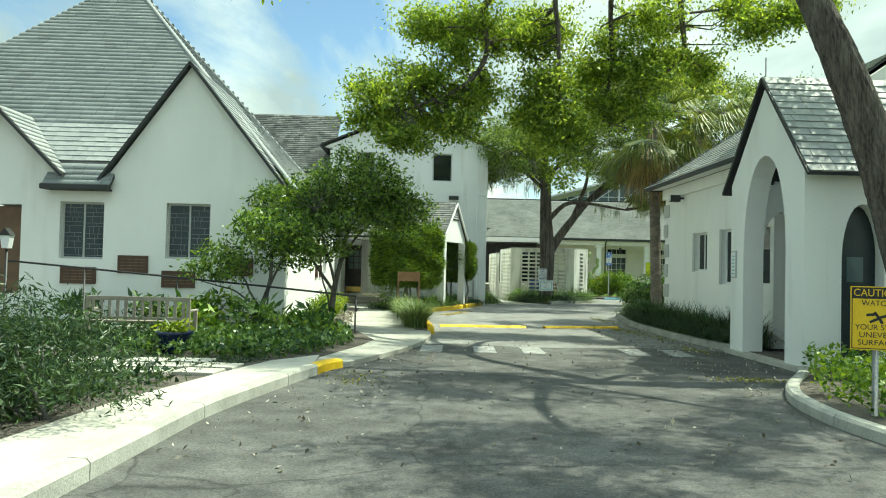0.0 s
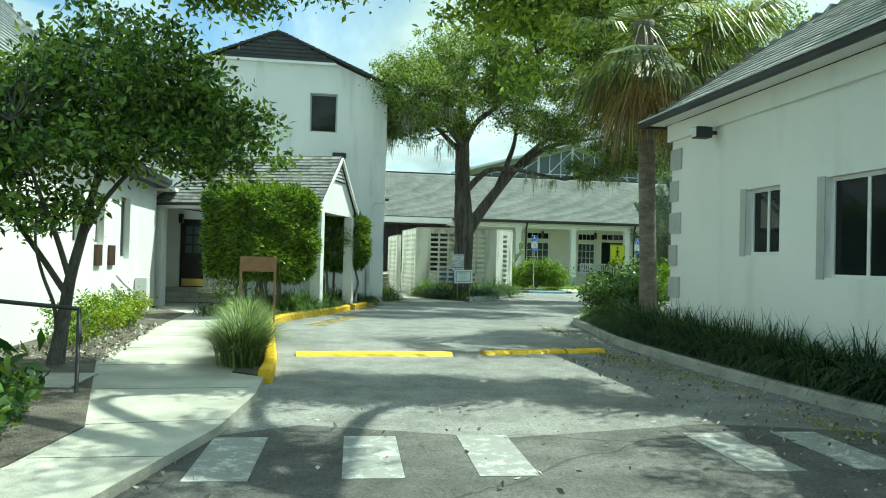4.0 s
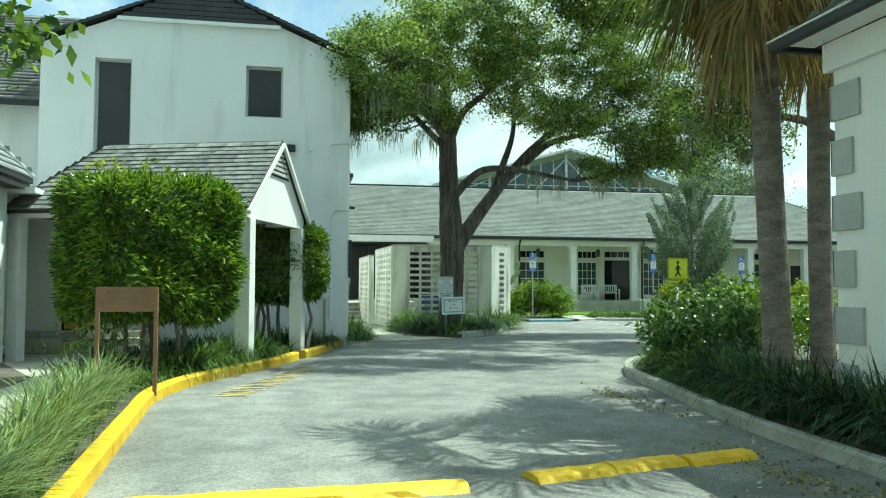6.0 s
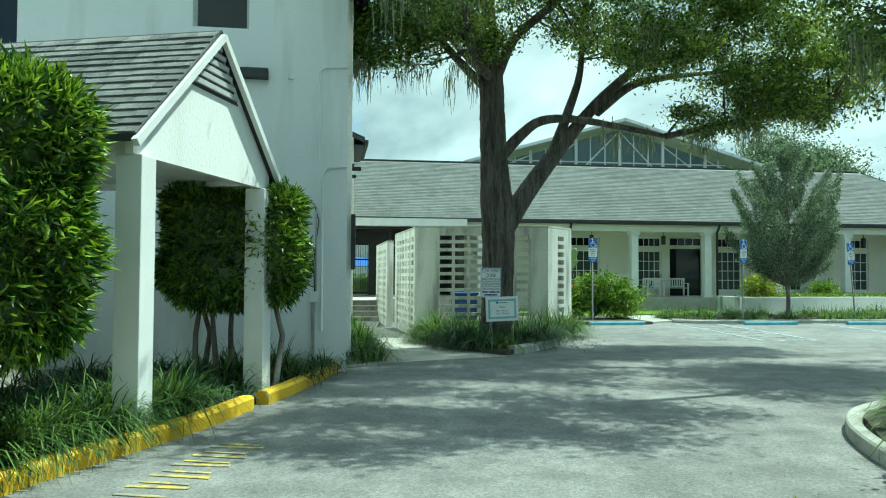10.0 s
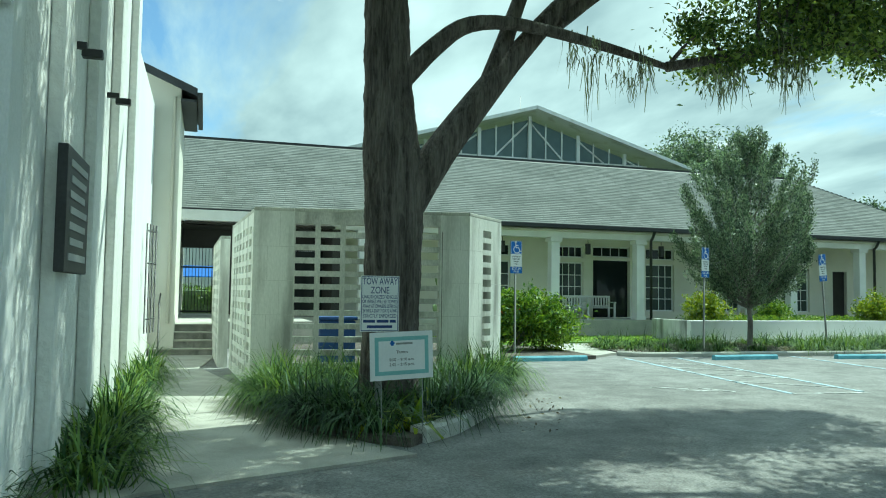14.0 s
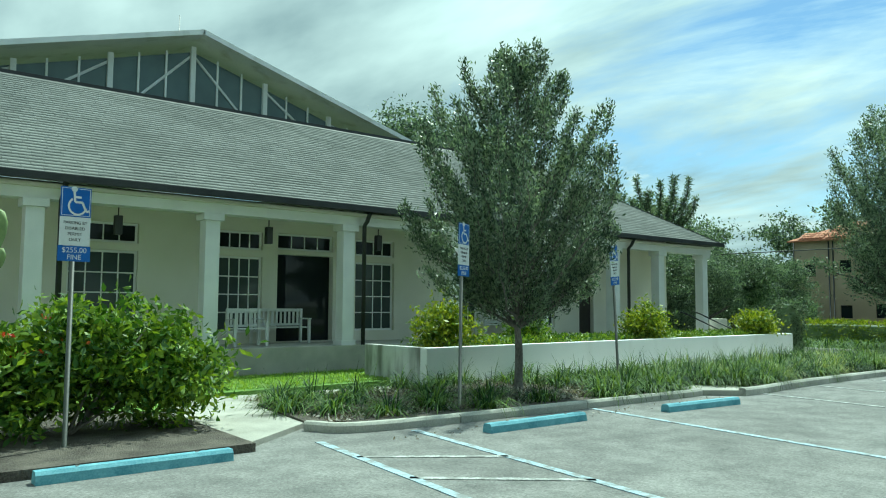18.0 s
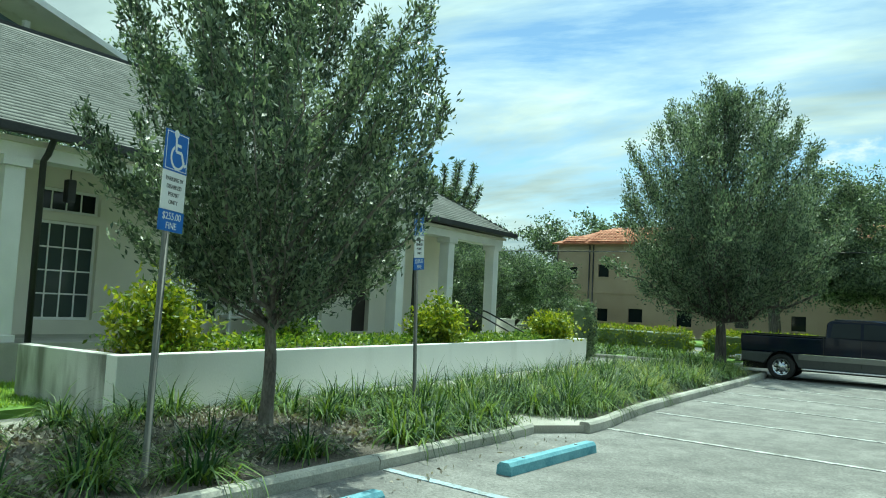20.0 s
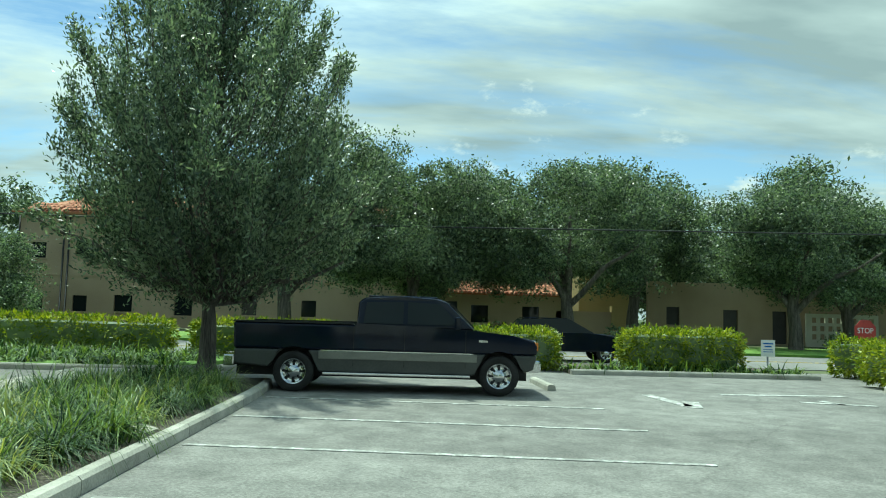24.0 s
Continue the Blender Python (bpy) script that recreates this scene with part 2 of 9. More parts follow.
STAINEDWALL = streaked(surface("stained_grey_stucco", (0.50, 0.51, 0.48), (0.70, 0.71, 0.68), 0.9, 1.6, 60, 0.4), (0.10, 0.10, 0.08), 0.75, (3.0, 3.0, 0.5), 0.46)
BLOCK = streaked(surface("painted_concrete_block", (0.62, 0.63, 0.57), (0.80, 0.80, 0.74), 0.92, 1.6, 35, 0.5, stretch=(1, 1, 0.35), randomness=0.1), (0.16, 0.16, 0.13), 0.7, (2.8, 2.8, 0.35), 0.5)
BLOCKTOP = streaked(surface("stained_block_top", (0.30, 0.30, 0.26), (0.58, 0.58, 0.51), 0.92, 2.5, 35, 0.5, stretch=(1, 1, 0.35)), (0.08, 0.08, 0.07), 0.8, (4, 4, 1.5), 0.54)
BLOCKJOINT = surface("block_mortar", (0.46, 0.46, 0.41), (0.62, 0.62, 0.56), 0.95, 3, 40, 0.3)
TRIM = surface("white_paint", (0.72, 0.73, 0.72), (0.83, 0.83, 0.82), 0.5, 2.0, 50, 0.08)
DARKTRIM = surface("dark_fascia_paint", (0.018, 0.02, 0.022), (0.04, 0.042, 0.045), 0.55, 2, 30, 0.15)
SLATE = surface("weathered_slate", (0.24, 0.26, 0.26), (0.37, 0.39, 0.385), 0.55, 0.7, 25, 0.3, island=0.16, randomness=0.16)
SHINGLE = surface("grey_asphalt_shingle", (0.10, 0.105, 0.10), (0.27, 0.27, 0.25), 0.9, 0.9, 70, 0.5, island=0.25, randomness=0.22)
HALLROOF = surface("grey_green_shingle", (0.185, 0.195, 0.178), (0.275, 0.285, 0.262), 0.9, 0.5, 60, 0.5, island=0.22)
ASPHALT = asphalt("sun_bleached_asphalt", (0.16, 0.16, 0.155), (0.275, 0.272, 0.26), 0.16, 0.35)
# older asphalt, its colour lowered further to hold the tree's shade
OLDASPHALT = asphalt("old_asphalt_with_shade", (0.06, 0.06, 0.058), (0.145, 0.143, 0.137), 0.5, 0.4)
STREET = surface("street_asphalt", (0.16, 0.16, 0.155), (0.24, 0.24, 0.23), 0.9, 0.3, 90, 0.4)
CONCRETE = streaked(surface("concrete", (0.33, 0.32, 0.28), (0.53, 0.515, 0.455), 0.9, 1.8, 60, 0.4, randomness=0.1), (0.22, 0.21, 0.18), 0.5, (0.8, 0.8, 0.8), 0.54)
STEPSIDE = streaked(surface("stained_step_concrete", (0.16, 0.16, 0.14), (0.34, 0.33, 0.30), 0.92, 3, 50, 0.4), (0.07, 0.07, 0.06), 0.6, (5, 5, 2), 0.5)
KERBWHITE = surface("whitewashed_kerb", (0.42, 0.42, 0.38), (0.74, 0.73, 0.69), 0.9, 3.0, 50, 0.5)
BLOCKSTAIN = streaked(surface("stained_pierced_block", (0.42, 0.42, 0.37), (0.72, 0.71, 0.64), 0.92, 2.2, 35, 0.5, stretch=(1, 1, 0.5), randomness=0.1), (0.10, 0.095, 0.08), 0.65, (3, 3, 0.8), 0.5)
KERB = surface("weathered_kerb_concrete", (0.28, 0.28, 0.245), (0.52, 0.51, 0.455), 0.92, 2.2, 50, 0.5)
YELLOW = surface("yellow_kerb_paint", (0.58, 0.35, 0.012), (0.86, 0.56, 0.02), 0.6, 4.0, 40, 0.35)
MULCH = surface("leaf_mulch", (0.05, 0.042, 0.035), (0.17, 0.15, 0.125), 0.95, 3, 40, 1.0, depth=0.03)
SOIL = surface("far_ground", (0.05, 0.075, 0.025), (0.12, 0.14, 0.06), 0.95, 0.05, 4, 0.6)
LAWN = surface("lawn_base", (0.10, 0.20, 0.03), (0.19, 0.32, 0.055), 0.9, 0.9, 60, 0.8)
BARK = surface("oak_bark", (0.035, 0.030, 0.026), (0.19, 0.168, 0.148), 0.95, 9, 42, 1.0, stretch=(1, 1, 0.1), depth=0.04)
POSTDARK = surface("dark_green_post_paint", (0.03, 0.04, 0.035), (0.06, 0.07, 0.06), 0.5, 3, 40, 0.1)
PALMBARK = surface("palm_bark", (0.12, 0.10, 0.085), (0.30, 0.26, 0.22), 0.95, 3, 20, 0.9, stretch=(1, 1, 2.5), depth=0.03)
DARKBARK = surface("dark_twisted_bark", (0.04, 0.036, 0.03), (0.15, 0.135, 0.115), 0.92, 6, 45, 0.7, stretch=(1, 1, 0.3))
GREYBARK = surface("smooth_grey_bark", (0.10, 0.09, 0.08), (0.26, 0.24, 0.21), 0.9, 5, 40, 0.5, stretch=(1, 1, 0.4))
OAKLEAF = foliage("oak_leaf", (0.048, 0.098, 0.025), (0.23, 0.32, 0.09), 0.42, 0.38, 0.6)
LAURELLEAF = foliage("bright_leaf", (0.10, 0.175, 0.04), (0.30, 0.40, 0.09), 0.55)
SMALLLEAF = foliage("small_tree_leaf", (0.034, 0.082, 0.018), (0.19, 0.30, 0.06), 0.4, 0.35, 0.55)
GREYLEAF = foliage("grey_green_leaf", (0.045, 0.078, 0.048), (0.23, 0.29, 0.19), 0.36, 0.38, 0.65, (1.3, 1.35, 0.9))
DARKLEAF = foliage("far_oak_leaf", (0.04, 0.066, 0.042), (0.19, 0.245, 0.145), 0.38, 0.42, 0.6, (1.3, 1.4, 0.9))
HEDGELEAF = foliage("hedge_leaf", (0.028, 0.08, 0.012), (0.25, 0.38, 0.055), 0.26, 0.32, 0.6)
YELLOWLEAF = foliage("lime_hedge_leaf", (0.10, 0.17, 0.015), (0.34, 0.40, 0.04), 0.3)
SHRUBLEAF = foliage("shrub_leaf", (0.05, 0.12, 0.015), (0.22, 0.33, 0.04), 0.3)
BEDLEAF = foliage("broad_bed_leaf", (0.026, 0.07, 0.02), (0.14, 0.23, 0.06), 0.28, 0.35, 0.5)
GRASSBLADE = foliage("liriope_blade", (0.02, 0.055, 0.016), (0.16, 0.25, 0.075), 0.3, 0.5, 0.18)
# leaf green darkened to carry the shade lying on the garden bed
FEATHERLEAF_SHADED = foliage("feathery_leaf_with_shade", (0.015, 0.04, 0.017), (0.065, 0.115, 0.04), 0.2)
DARKBLADE = foliage("dark_grass_blade", (0.014, 0.036, 0.02), (0.09, 0.155, 0.075), 0.25, 0.5, 0.2)
PALEBLADE = foliage("pale_grass_blade", (0.10, 0.17, 0.06), (0.32, 0.38, 0.16), 0.35)
TURFBLADE = foliage("lawn_blade", (0.13, 0.25, 0.03), (0.32, 0.46, 0.07), 0.35)
PALMLEAF = foliage("palm_frond", (0.05, 0.09, 0.02), (0.20, 0.24, 0.06), 0.3)
DEADFROND = foliage("dry_palm_frond", (0.16, 0.12, 0.05), (0.34, 0.26, 0.12), 0.2)
MOSS = foliage("spanish_moss", (0.14, 0.165, 0.135), (0.31, 0.35, 0.29), 0.3, 0.9, 0.1)
CACTUSGREEN = surface("cactus_pad", (0.10, 0.17, 0.06), (0.22, 0.30, 0.11), 0.6, 5, 40, 0.3, island=0.3)
FLOWERRED = foliage("red_flower", (0.45, 0.05, 0.03), (0.65, 0.20, 0.08), 0.3)
DARKGLASS = glass("dark_window_glass", (0.012, 0.016, 0.018))
TOWERGLASS = surface("tower_window_glass", (0.012, 0.016, 0.018), (0.016, 0.02, 0.022), 0.02, 0.6, 2.0, 0.02, spec=0.4)
GREYGLASS = glass("grey_window_glass", (0.05, 0.065, 0.065), 0.06)
SKYGLASS = glass("clerestory_glass", (0.10, 0.14, 0.145), 0.05)
LEADGLASS = glass("blue_grey_leaded_glass", (0.035, 0.05, 0.06), 0.08)
METALGREY = surface("galvanised_steel", (0.20, 0.21, 0.21), (0.36, 0.37, 0.37), 0.5, 3, 40, 0.1, metal=0.7)
BLACKIRON = surface("black_iron", (0.012, 0.012, 0.013), (0.03, 0.03, 0.032), 0.5, 4, 50, 0.15)
WOODGREY = surface("weathered_bench_wood", (0.22, 0.19, 0.15), (0.42, 0.38, 0.32), 0.85, 3, 50, 0.4, stretch=(0.3, 1, 1))
WOODRED = surface("brown_sign_board", (0.20, 0.105, 0.06), (0.30, 0.17, 0.10), 0.7, 3, 40, 0.2)
WHITEBENCH = surface("white_bench_paint", (0.62, 0.63, 0.61), (0.78, 0.78, 0.76), 0.5, 3, 40, 0.1)
SIGNBLUE = surface("sign_blue", (0.01, 0.10, 0.42), (0.015, 0.13, 0.50), 0.4, 4, 40, 0.03)
SIGNNAVY = surface("sign_navy", (0.008, 0.03, 0.14), (0.012, 0.04, 0.18), 0.4, 4, 40, 0.03)
SIGNWHITE = surface("sign_white", (0.72, 0.74, 0.74), (0.80, 0.81, 0.81), 0.4, 3, 40, 0.03)
SIGNYELLOW = surface("sign_yellow", (0.72, 0.46, 0.01), (0.82, 0.55, 0.02), 0.4, 3, 40, 0.03)
SIGNLIME = surface("sign_lime", (0.62, 0.66, 0.02), (0.72, 0.76, 0.04), 0.4, 3, 40, 0.03)
SIGNBLACK = surface("sign_black", (0.012, 0.012, 0.012), (0.02, 0.02, 0.02), 0.5, 3, 40, 0.03)
SIGNTEAL = surface("sign_teal", (0.20, 0.42, 0.42), (0.27, 0.50, 0.50), 0.5, 3, 40, 0.03)
SIGNRED = surface("sign_red", (0.34, 0.03, 0.03), (0.45, 0.05, 0.04), 0.5, 3, 40, 0.03)
STOPBLUE = surface("faded_blue_paint", (0.10, 0.28, 0.36), (0.22, 0.46, 0.54), 0.75, 6, 50, 0.3)
LINEWHITE = worn_paint(surface("worn_white_line", (0.46, 0.47, 0.46), (0.72, 0.73, 0.72), 0.8, 6, 90, 0.3), 0.52)
FADEDWHITE = worn_paint(surface("faded_white_line", (0.40, 0.41, 0.40), (0.60, 0.61, 0.60), 0.8, 6, 90, 0.3), 0.62)
LINEBLUE = worn_paint(surface("worn_blue_line", (0.30, 0.42, 0.50), (0.48, 0.60, 0.66), 0.8, 6, 90, 0.3), 0.4)
LINEYELLOW = worn_paint(surface("worn_yellow_line", (0.55, 0.40, 0.05), (0.75, 0.55, 0.08), 0.8, 6, 60, 0.3), 0.5)
OCHRE = surface("tan_stucco", (0.36, 0.27, 0.19), (0.46, 0.36, 0.26), 0.9, 0.4, 20, 0.2)
OCHREYELLOW = surface("yellow_stucco", (0.43, 0.33, 0.15), (0.53, 0.41, 0.2), 0.9, 0.4, 20, 0.2)
TERRACOTTA = surface("terracotta_tile", (0.34, 0.12, 0.06), (0.55, 0.26, 0.15), 0.85, 2, 20, 0.3, island=0.4)
BRONZE = surface("bronze_plaque", (0.06, 0.035, 0.025), (0.12, 0.07, 0.05), 0.5, 3, 40, 0.3, metal=0.4)
DOORDARK = surface("dark_door_paint", (0.014, 0.012, 0.012), (0.03, 0.026, 0.025), 0.4, 3, 40, 0.1)
DOORTEAL = surface("blue_black_door", (0.014, 0.024, 0.030), (0.03, 0.045, 0.052), 0.4, 3, 40, 0.1)
DOORBROWN = surface("brown_door", (0.10, 0.06, 0.035), (0.17, 0.10, 0.06), 0.6, 3, 40, 0.2)
DULLBRONZE = surface("raised_bronze_letters", (0.17, 0.12, 0.08), (0.24, 0.17, 0.11), 0.5, 3, 40, 0.1, metal=0.4)
LEAD = surface("window_lead", (0.16, 0.18, 0.18), (0.26, 0.28, 0.28), 0.6, 4, 40, 0.1)
BRASS = surface("brass_plate", (0.55, 0.40, 0.12), (0.68, 0.50, 0.18), 0.35, 3, 40, 0.05, metal=1.0)
CARBLACK = surface("blue_black_car_paint", (0.003, 0.006, 0.016), (0.006, 0.01, 0.024), 0.05, 2, 30, 0.0, spec=0.28)
# body pewter made lighter to imitate the sunlit ground mirrored in it
PEWTERGLINT = surface("pewter_with_ground_reflection", (0.16, 0.165, 0.155), (0.21, 0.215, 0.2), 0.3, 2, 30, 0.0, metal=0.4, spec=0.4)
CARSILVER = surface("pewter_car_paint", (0.055, 0.06, 0.06), (0.08, 0.085, 0.083), 0.35, 2, 30, 0.0, metal=0.3, spec=0.3, coat=0.0)
CHROME = surface("chrome", (0.55, 0.56, 0.57), (0.70, 0.71, 0.72), 0.15, 2, 30, 0.0, metal=1.0)
TYRE = surface("tyre_rubber", (0.012, 0.012, 0.012), (0.03, 0.03, 0.03), 0.9, 4, 40, 0.3)
AMBER = surface("amber_lens", (0.5, 0.16, 0.02), (0.6, 0.22, 0.03), 0.2, 3, 30, 0.0)
# near-black that puts the passage's shade into its wall and ceiling
SHADEBLACK = surface("painted_passage_shade", (0.03, 0.03, 0.028), (0.06, 0.058, 0.055), 0.9, 2, 20, 0.1)

# ---- tools ----


def thing(name, at, label, category, group="", kind="", turn=0.0):
    ob = new(name)
    ob.empty_display_size = 0.2
    ob.matrix_basis = pose(*at, 0, 0, turn)
    return tagged(ob, label, category, group, kind)


def finish(name, mesh, material, parent=None, label="", smooth=False):
    mesh.materials.append(material)
    if smooth:
        mesh.polygons.foreach_set("use_smooth", [True] * len(mesh.polygons))
    ob = new(name, mesh)
    if parent is not None:
        ob.parent = parent
    return tagged(ob, label)


def part(name, bm, material, parent, label="", smooth=False):
    mesh = bpy.data.meshes.new(name)
    bmesh.ops.recalc_face_normals(bm, faces=bm.faces)
    bm.to_mesh(mesh)
    bm.free()
    return finish(name, mesh, material, parent, label, smooth)


def from_arrays(name, verts, faces, material, parent=None, label="", smooth=False):
    mesh = bpy.data.meshes.new(name)
    verts, faces = np.asarray(verts, np.float32), np.asarray(faces, np.int32)
    mesh.vertices.add(len(verts))
    mesh.vertices.foreach_set("co", verts.ravel())
    mesh.loops.add(faces.size)
    mesh.loops.foreach_set("vertex_index", faces.ravel())
    mesh.polygons.add(len(faces))
    mesh.polygons.foreach_set("loop_start", np.arange(len(faces), dtype=np.int32) * faces.shape[1])
    mesh.update(calc_edges=True)
    return finish(name, mesh, material, parent, label, smooth)


def box(bm, x0, x1, y0, y1, z0, z1, bevel=0.0):
    v = [bm.verts.new((x, y, z)) for z in (z0, z1) for x, y in ((x0, y0), (x1, y0), (x1, y1), (x0, y1))]
    f = [bm.faces.new([v[i] for i in q]) for q in ((3, 2, 1, 0), (4, 5, 6, 7), (0, 1, 5, 4), (1, 2, 6, 5), (2, 3, 7, 6), (3, 0, 4, 7))]
    if bevel:
        edges = {e for q in f for e in q.edges}
        bmesh.ops.bevel(bm, geom=list(edges), offset=bevel, segments=2, affect="EDGES", profile=0.6)
    return bm


def boxed(x0, x1, y0, y1, z0, z1, bevel=0.0):
    return box(bmesh.new(), x0, x1, y0, y1, z0, z1, bevel)


def prism(bm, pts, a, b, axis=2):
    """A polygon pushed from a to b along an axis. pts hold the two other coordinates in order."""
    def at(p, h):
        q = list(p)
        q.insert(axis, h)
        return q
    lo = [bm.verts.new(at(p, a)) for p in pts]
    hi = [bm.verts.new(at(p, b)) for p in pts]
    bm.faces.new(lo)
    bm.faces.new(hi[::-1])
    for i in range(len(pts)):
        j = (i + 1) % len(pts)
        bm.faces.new((lo[j], lo[i], hi[i], hi[j]))
    return bm


def holed(bm, outer, holes, a, b, axis):
    """A wall: the outline with openings through it, pushed from a to b along an axis (0 or 1); reveals included."""
    def at(p, h):
        q = list(p)
        q.insert(axis, h)
        return q
    for h in (a, b):
        edges = []
        for loop in (outer, *holes):
            vs = [bm.verts.new(at(p, h)) for p in loop]
            edges += [bm.edges.new((vs[i], vs[(i + 1) % len(vs)])) for i in range(len(vs))]
        bmesh.ops.triangle_fill(bm, use_beauty=True, use_dissolve=False, edges=edges)
    for loop in (outer, *holes):
        lo, hi = [bm.verts.new(at(p, a)) for p in loop], [bm.verts.new(at(p, b)) for p in loop]
        for i in range(len(loop)):
            j = (i + 1) % len(loop)
            bm.faces.new((lo[i], lo[j], hi[j], hi[i]))
    bmesh.ops.remove_doubles(bm, verts=bm.verts, dist=0.0005)
    return bm


def rect(u0, u1, v0, v1):
    return [(u0, v0), (u1, v0), (u1, v1), (u0, v1)]


def tube(pts, radii, sides=8, cap=True):
    """Verts and quads of a tapered tube through pts."""
    pts = [Vector(p) for p in pts]
    verts, faces = [], []
    for i, p in enumerate(pts):
        d = (pts[min(i + 1, len(pts) - 1)] - pts[max(i - 1, 0)]).normalized()
        a = d.orthogonal().normalized() if i == 0 else (a - d * a.dot(d)).normalized()
        b = d.cross(a)
        for s in range(sides):
            t = 2 * math.pi * s / sides
            verts.append(p + (a * math.cos(t) + b * math.sin(t)) * radii[i])
    for i in range(len(pts) - 1):
        for s in range(sides):
            e = (s + 1) % sides
            faces.append((i * sides + s, i * sides + e, (i + 1) * sides + e, (i + 1) * sides + s))
    if cap:
        for base in (0, (len(pts) - 1) * sides):
            for s in range(1, sides - 1, 2):
                faces.append((base, base + s, base + s + 1, base + (s + 2) % sides))
    return [tuple(v) for v in verts], faces


def tubes(name, lines, material, parent=None, label="", sides=8, smooth=True):
    verts, faces = [], []
    for pts, radii in lines:
        v, f = tube(pts, radii, sides)
        faces += [tuple(i + len(verts) for i in q) for q in f]
        verts += v
    return from_arrays(name, verts, faces, material, parent, label, smooth)


def rod(name, pts, r, material, parent, label="", sides=8):
    return tubes(name, [(pts, [r] * len(pts))], material, parent, label, sides)


def furrowed(name, line, radii, material, parent, seed=1, sides=84, deep=0.09):
    """A trunk with long broken bark ridges."""
    line = [Vector(p) for p in line]
    n = max(12, int(sum((b - a).length for a, b in zip(line, line[1:])) / 0.05))
    at = np.linspace(0, len(line) - 1, n)
    xs = np.stack([np.interp(at, range(len(line)), [p[k] for p in line]) for k in range(3)], 1)
    rad = np.interp(at, np.linspace(0, len(line) - 1, len(radii)), radii)
    az = np.linspace(0, 2 * np.pi, sides, endpoint=False)[None, :]
    z = xs[:, 2:3]
    wob = 0.8 * np.sin(1.9 * z + seed + 2 * np.sin(az)) + 0.5 * np.sin(5.3 * z + 3 * az)
    ridge = np.abs(np.sin(7.5 * az * 1.0667 + wob + 0.6 * np.sin(11 * z + 5 * az))) ** 0.7
    cross = 0.5 + 0.5 * np.sin(9 * z + 4 * np.sin(3 * az + seed) + 6 * np.sin(5 * az))
    fine = np.random.default_rng(seed).normal(size=(n, sides)) * 0.1
    rr = rad[:, None] * (1 - deep + deep * (ridge * (0.65 + 0.35 * cross) * 1.5 + fine)) * (1 + 0.03 * np.sin(3 * az + 0.9 * z))
    v = np.stack([xs[:, 0:1] + rr * np.cos(az), xs[:, 1:2] + rr * np.sin(az), z + 0 * az], 2).reshape(-1, 3)
    i, k = np.meshgrid(np.arange(n - 1), np.arange(sides), indexing="ij")
    e = (k + 1) % sides
    f = np.stack([i * sides + k, i * sides + e, (i + 1) * sides + e, (i + 1) * sides + k], 2).reshape(-1, 4)
    return from_arrays(name, v, f, material, parent, "", True)


def smooth_line(pts, n=6):
    """A Catmull-Rom line through pts."""
    p = [Vector(q) for q in pts]
    p = [2 * p[0] - p[1], *p, 2 * p[-1] - p[-2]]
    out = []
    for i in range(1, len(p) - 2):
        for k in range(n):
            t = k / n
            a, b, c, d = p[i - 1:i + 3]
            out.append(0.5 * (2 * b + (c - a) * t + (2 * a - 5 * b + 4 * c - d) * t * t + (3 * b - a - 3 * c + d) * t ** 3))
    return out + [p[-2]]


def leaves(name, centres, size, material, parent=None, label="", droop=0.2, slim=0.45, out=None, seed=1):
    """One folded four-cornered leaf at each centre, turned at random, or outwards along out."""
    r = np.random.default_rng(seed)
    c = np.asarray(centres, float)
    n = len(c)
    d = r.normal(size=(n, 3))
    if out is not None:
        d = 0.75 * d + 1.1 * np.asarray(out)
    d[:, 2] -= droop
    d /= np.linalg.norm(d, axis=1)[:, None]
    s = np.cross(d, r.normal(size=(n, 3)))
    s /= np.linalg.norm(s, axis=1)[:, None] + 1e-6
    w = np.cross(d, s)
    ln = (size * r.uniform(0.6, 1.3, n))[:, None]
    half = ln * slim / 2
    fold = w * ln * 0.08
    v = np.stack([c, c + d * ln * 0.5 + s * half + fold, c + d * ln, c + d * ln * 0.5 - s * half + fold], 1).reshape(-1, 3)
    f = np.arange(4 * n).reshape(-1, 4)
    return from_arrays(name, v, f, material, parent, label)


def cluster_points(blobs, per, spread, seed, shell=0.55, clump=0.0, gap=-0.45):
    """Leaf places: each blob (x, y, z, rx, ry, rz, clusters) holds small clusters, denser near its outside."""
    r = np.random.default_rng(seed)
    tips, pts = [], []
    for x, y, z, rx, ry, rz, k in blobs:
        d = r.normal(size=(k, 3))
        d /= np.linalg.norm(d, axis=1)[:, None]
        rad = r.uniform(shell, 1.0, k)[:, None] * r.uniform(0.75, 1.12, k)[:, None]
        t = np.array([x, y, z]) + d * rad * np.array([rx, ry, rz])
        if clump:
            w = (t * np.array([1, 1, 1.5])) / clump
            swell = np.sin(w[:, 0] + 1.3 * w[:, 1] + seed) + np.sin(1.7 * w[:, 1] - w[:, 2] + 2.0) + np.sin(1.9 * w[:, 2] + 0.8 * w[:, 0] + 4.0)
            t = t[swell > gap]
        tips.append(t)
    tips = np.concatenate(tips)
    size = r.uniform(0.5, 1.4, len(tips))
    pts = (tips[:, None, :] + r.normal(size=(len(tips), per, 3)) * (spread * size)[:, None, None] * np.array([1, 1, 0.6])).reshape(-1, 3)
    return tips, pts


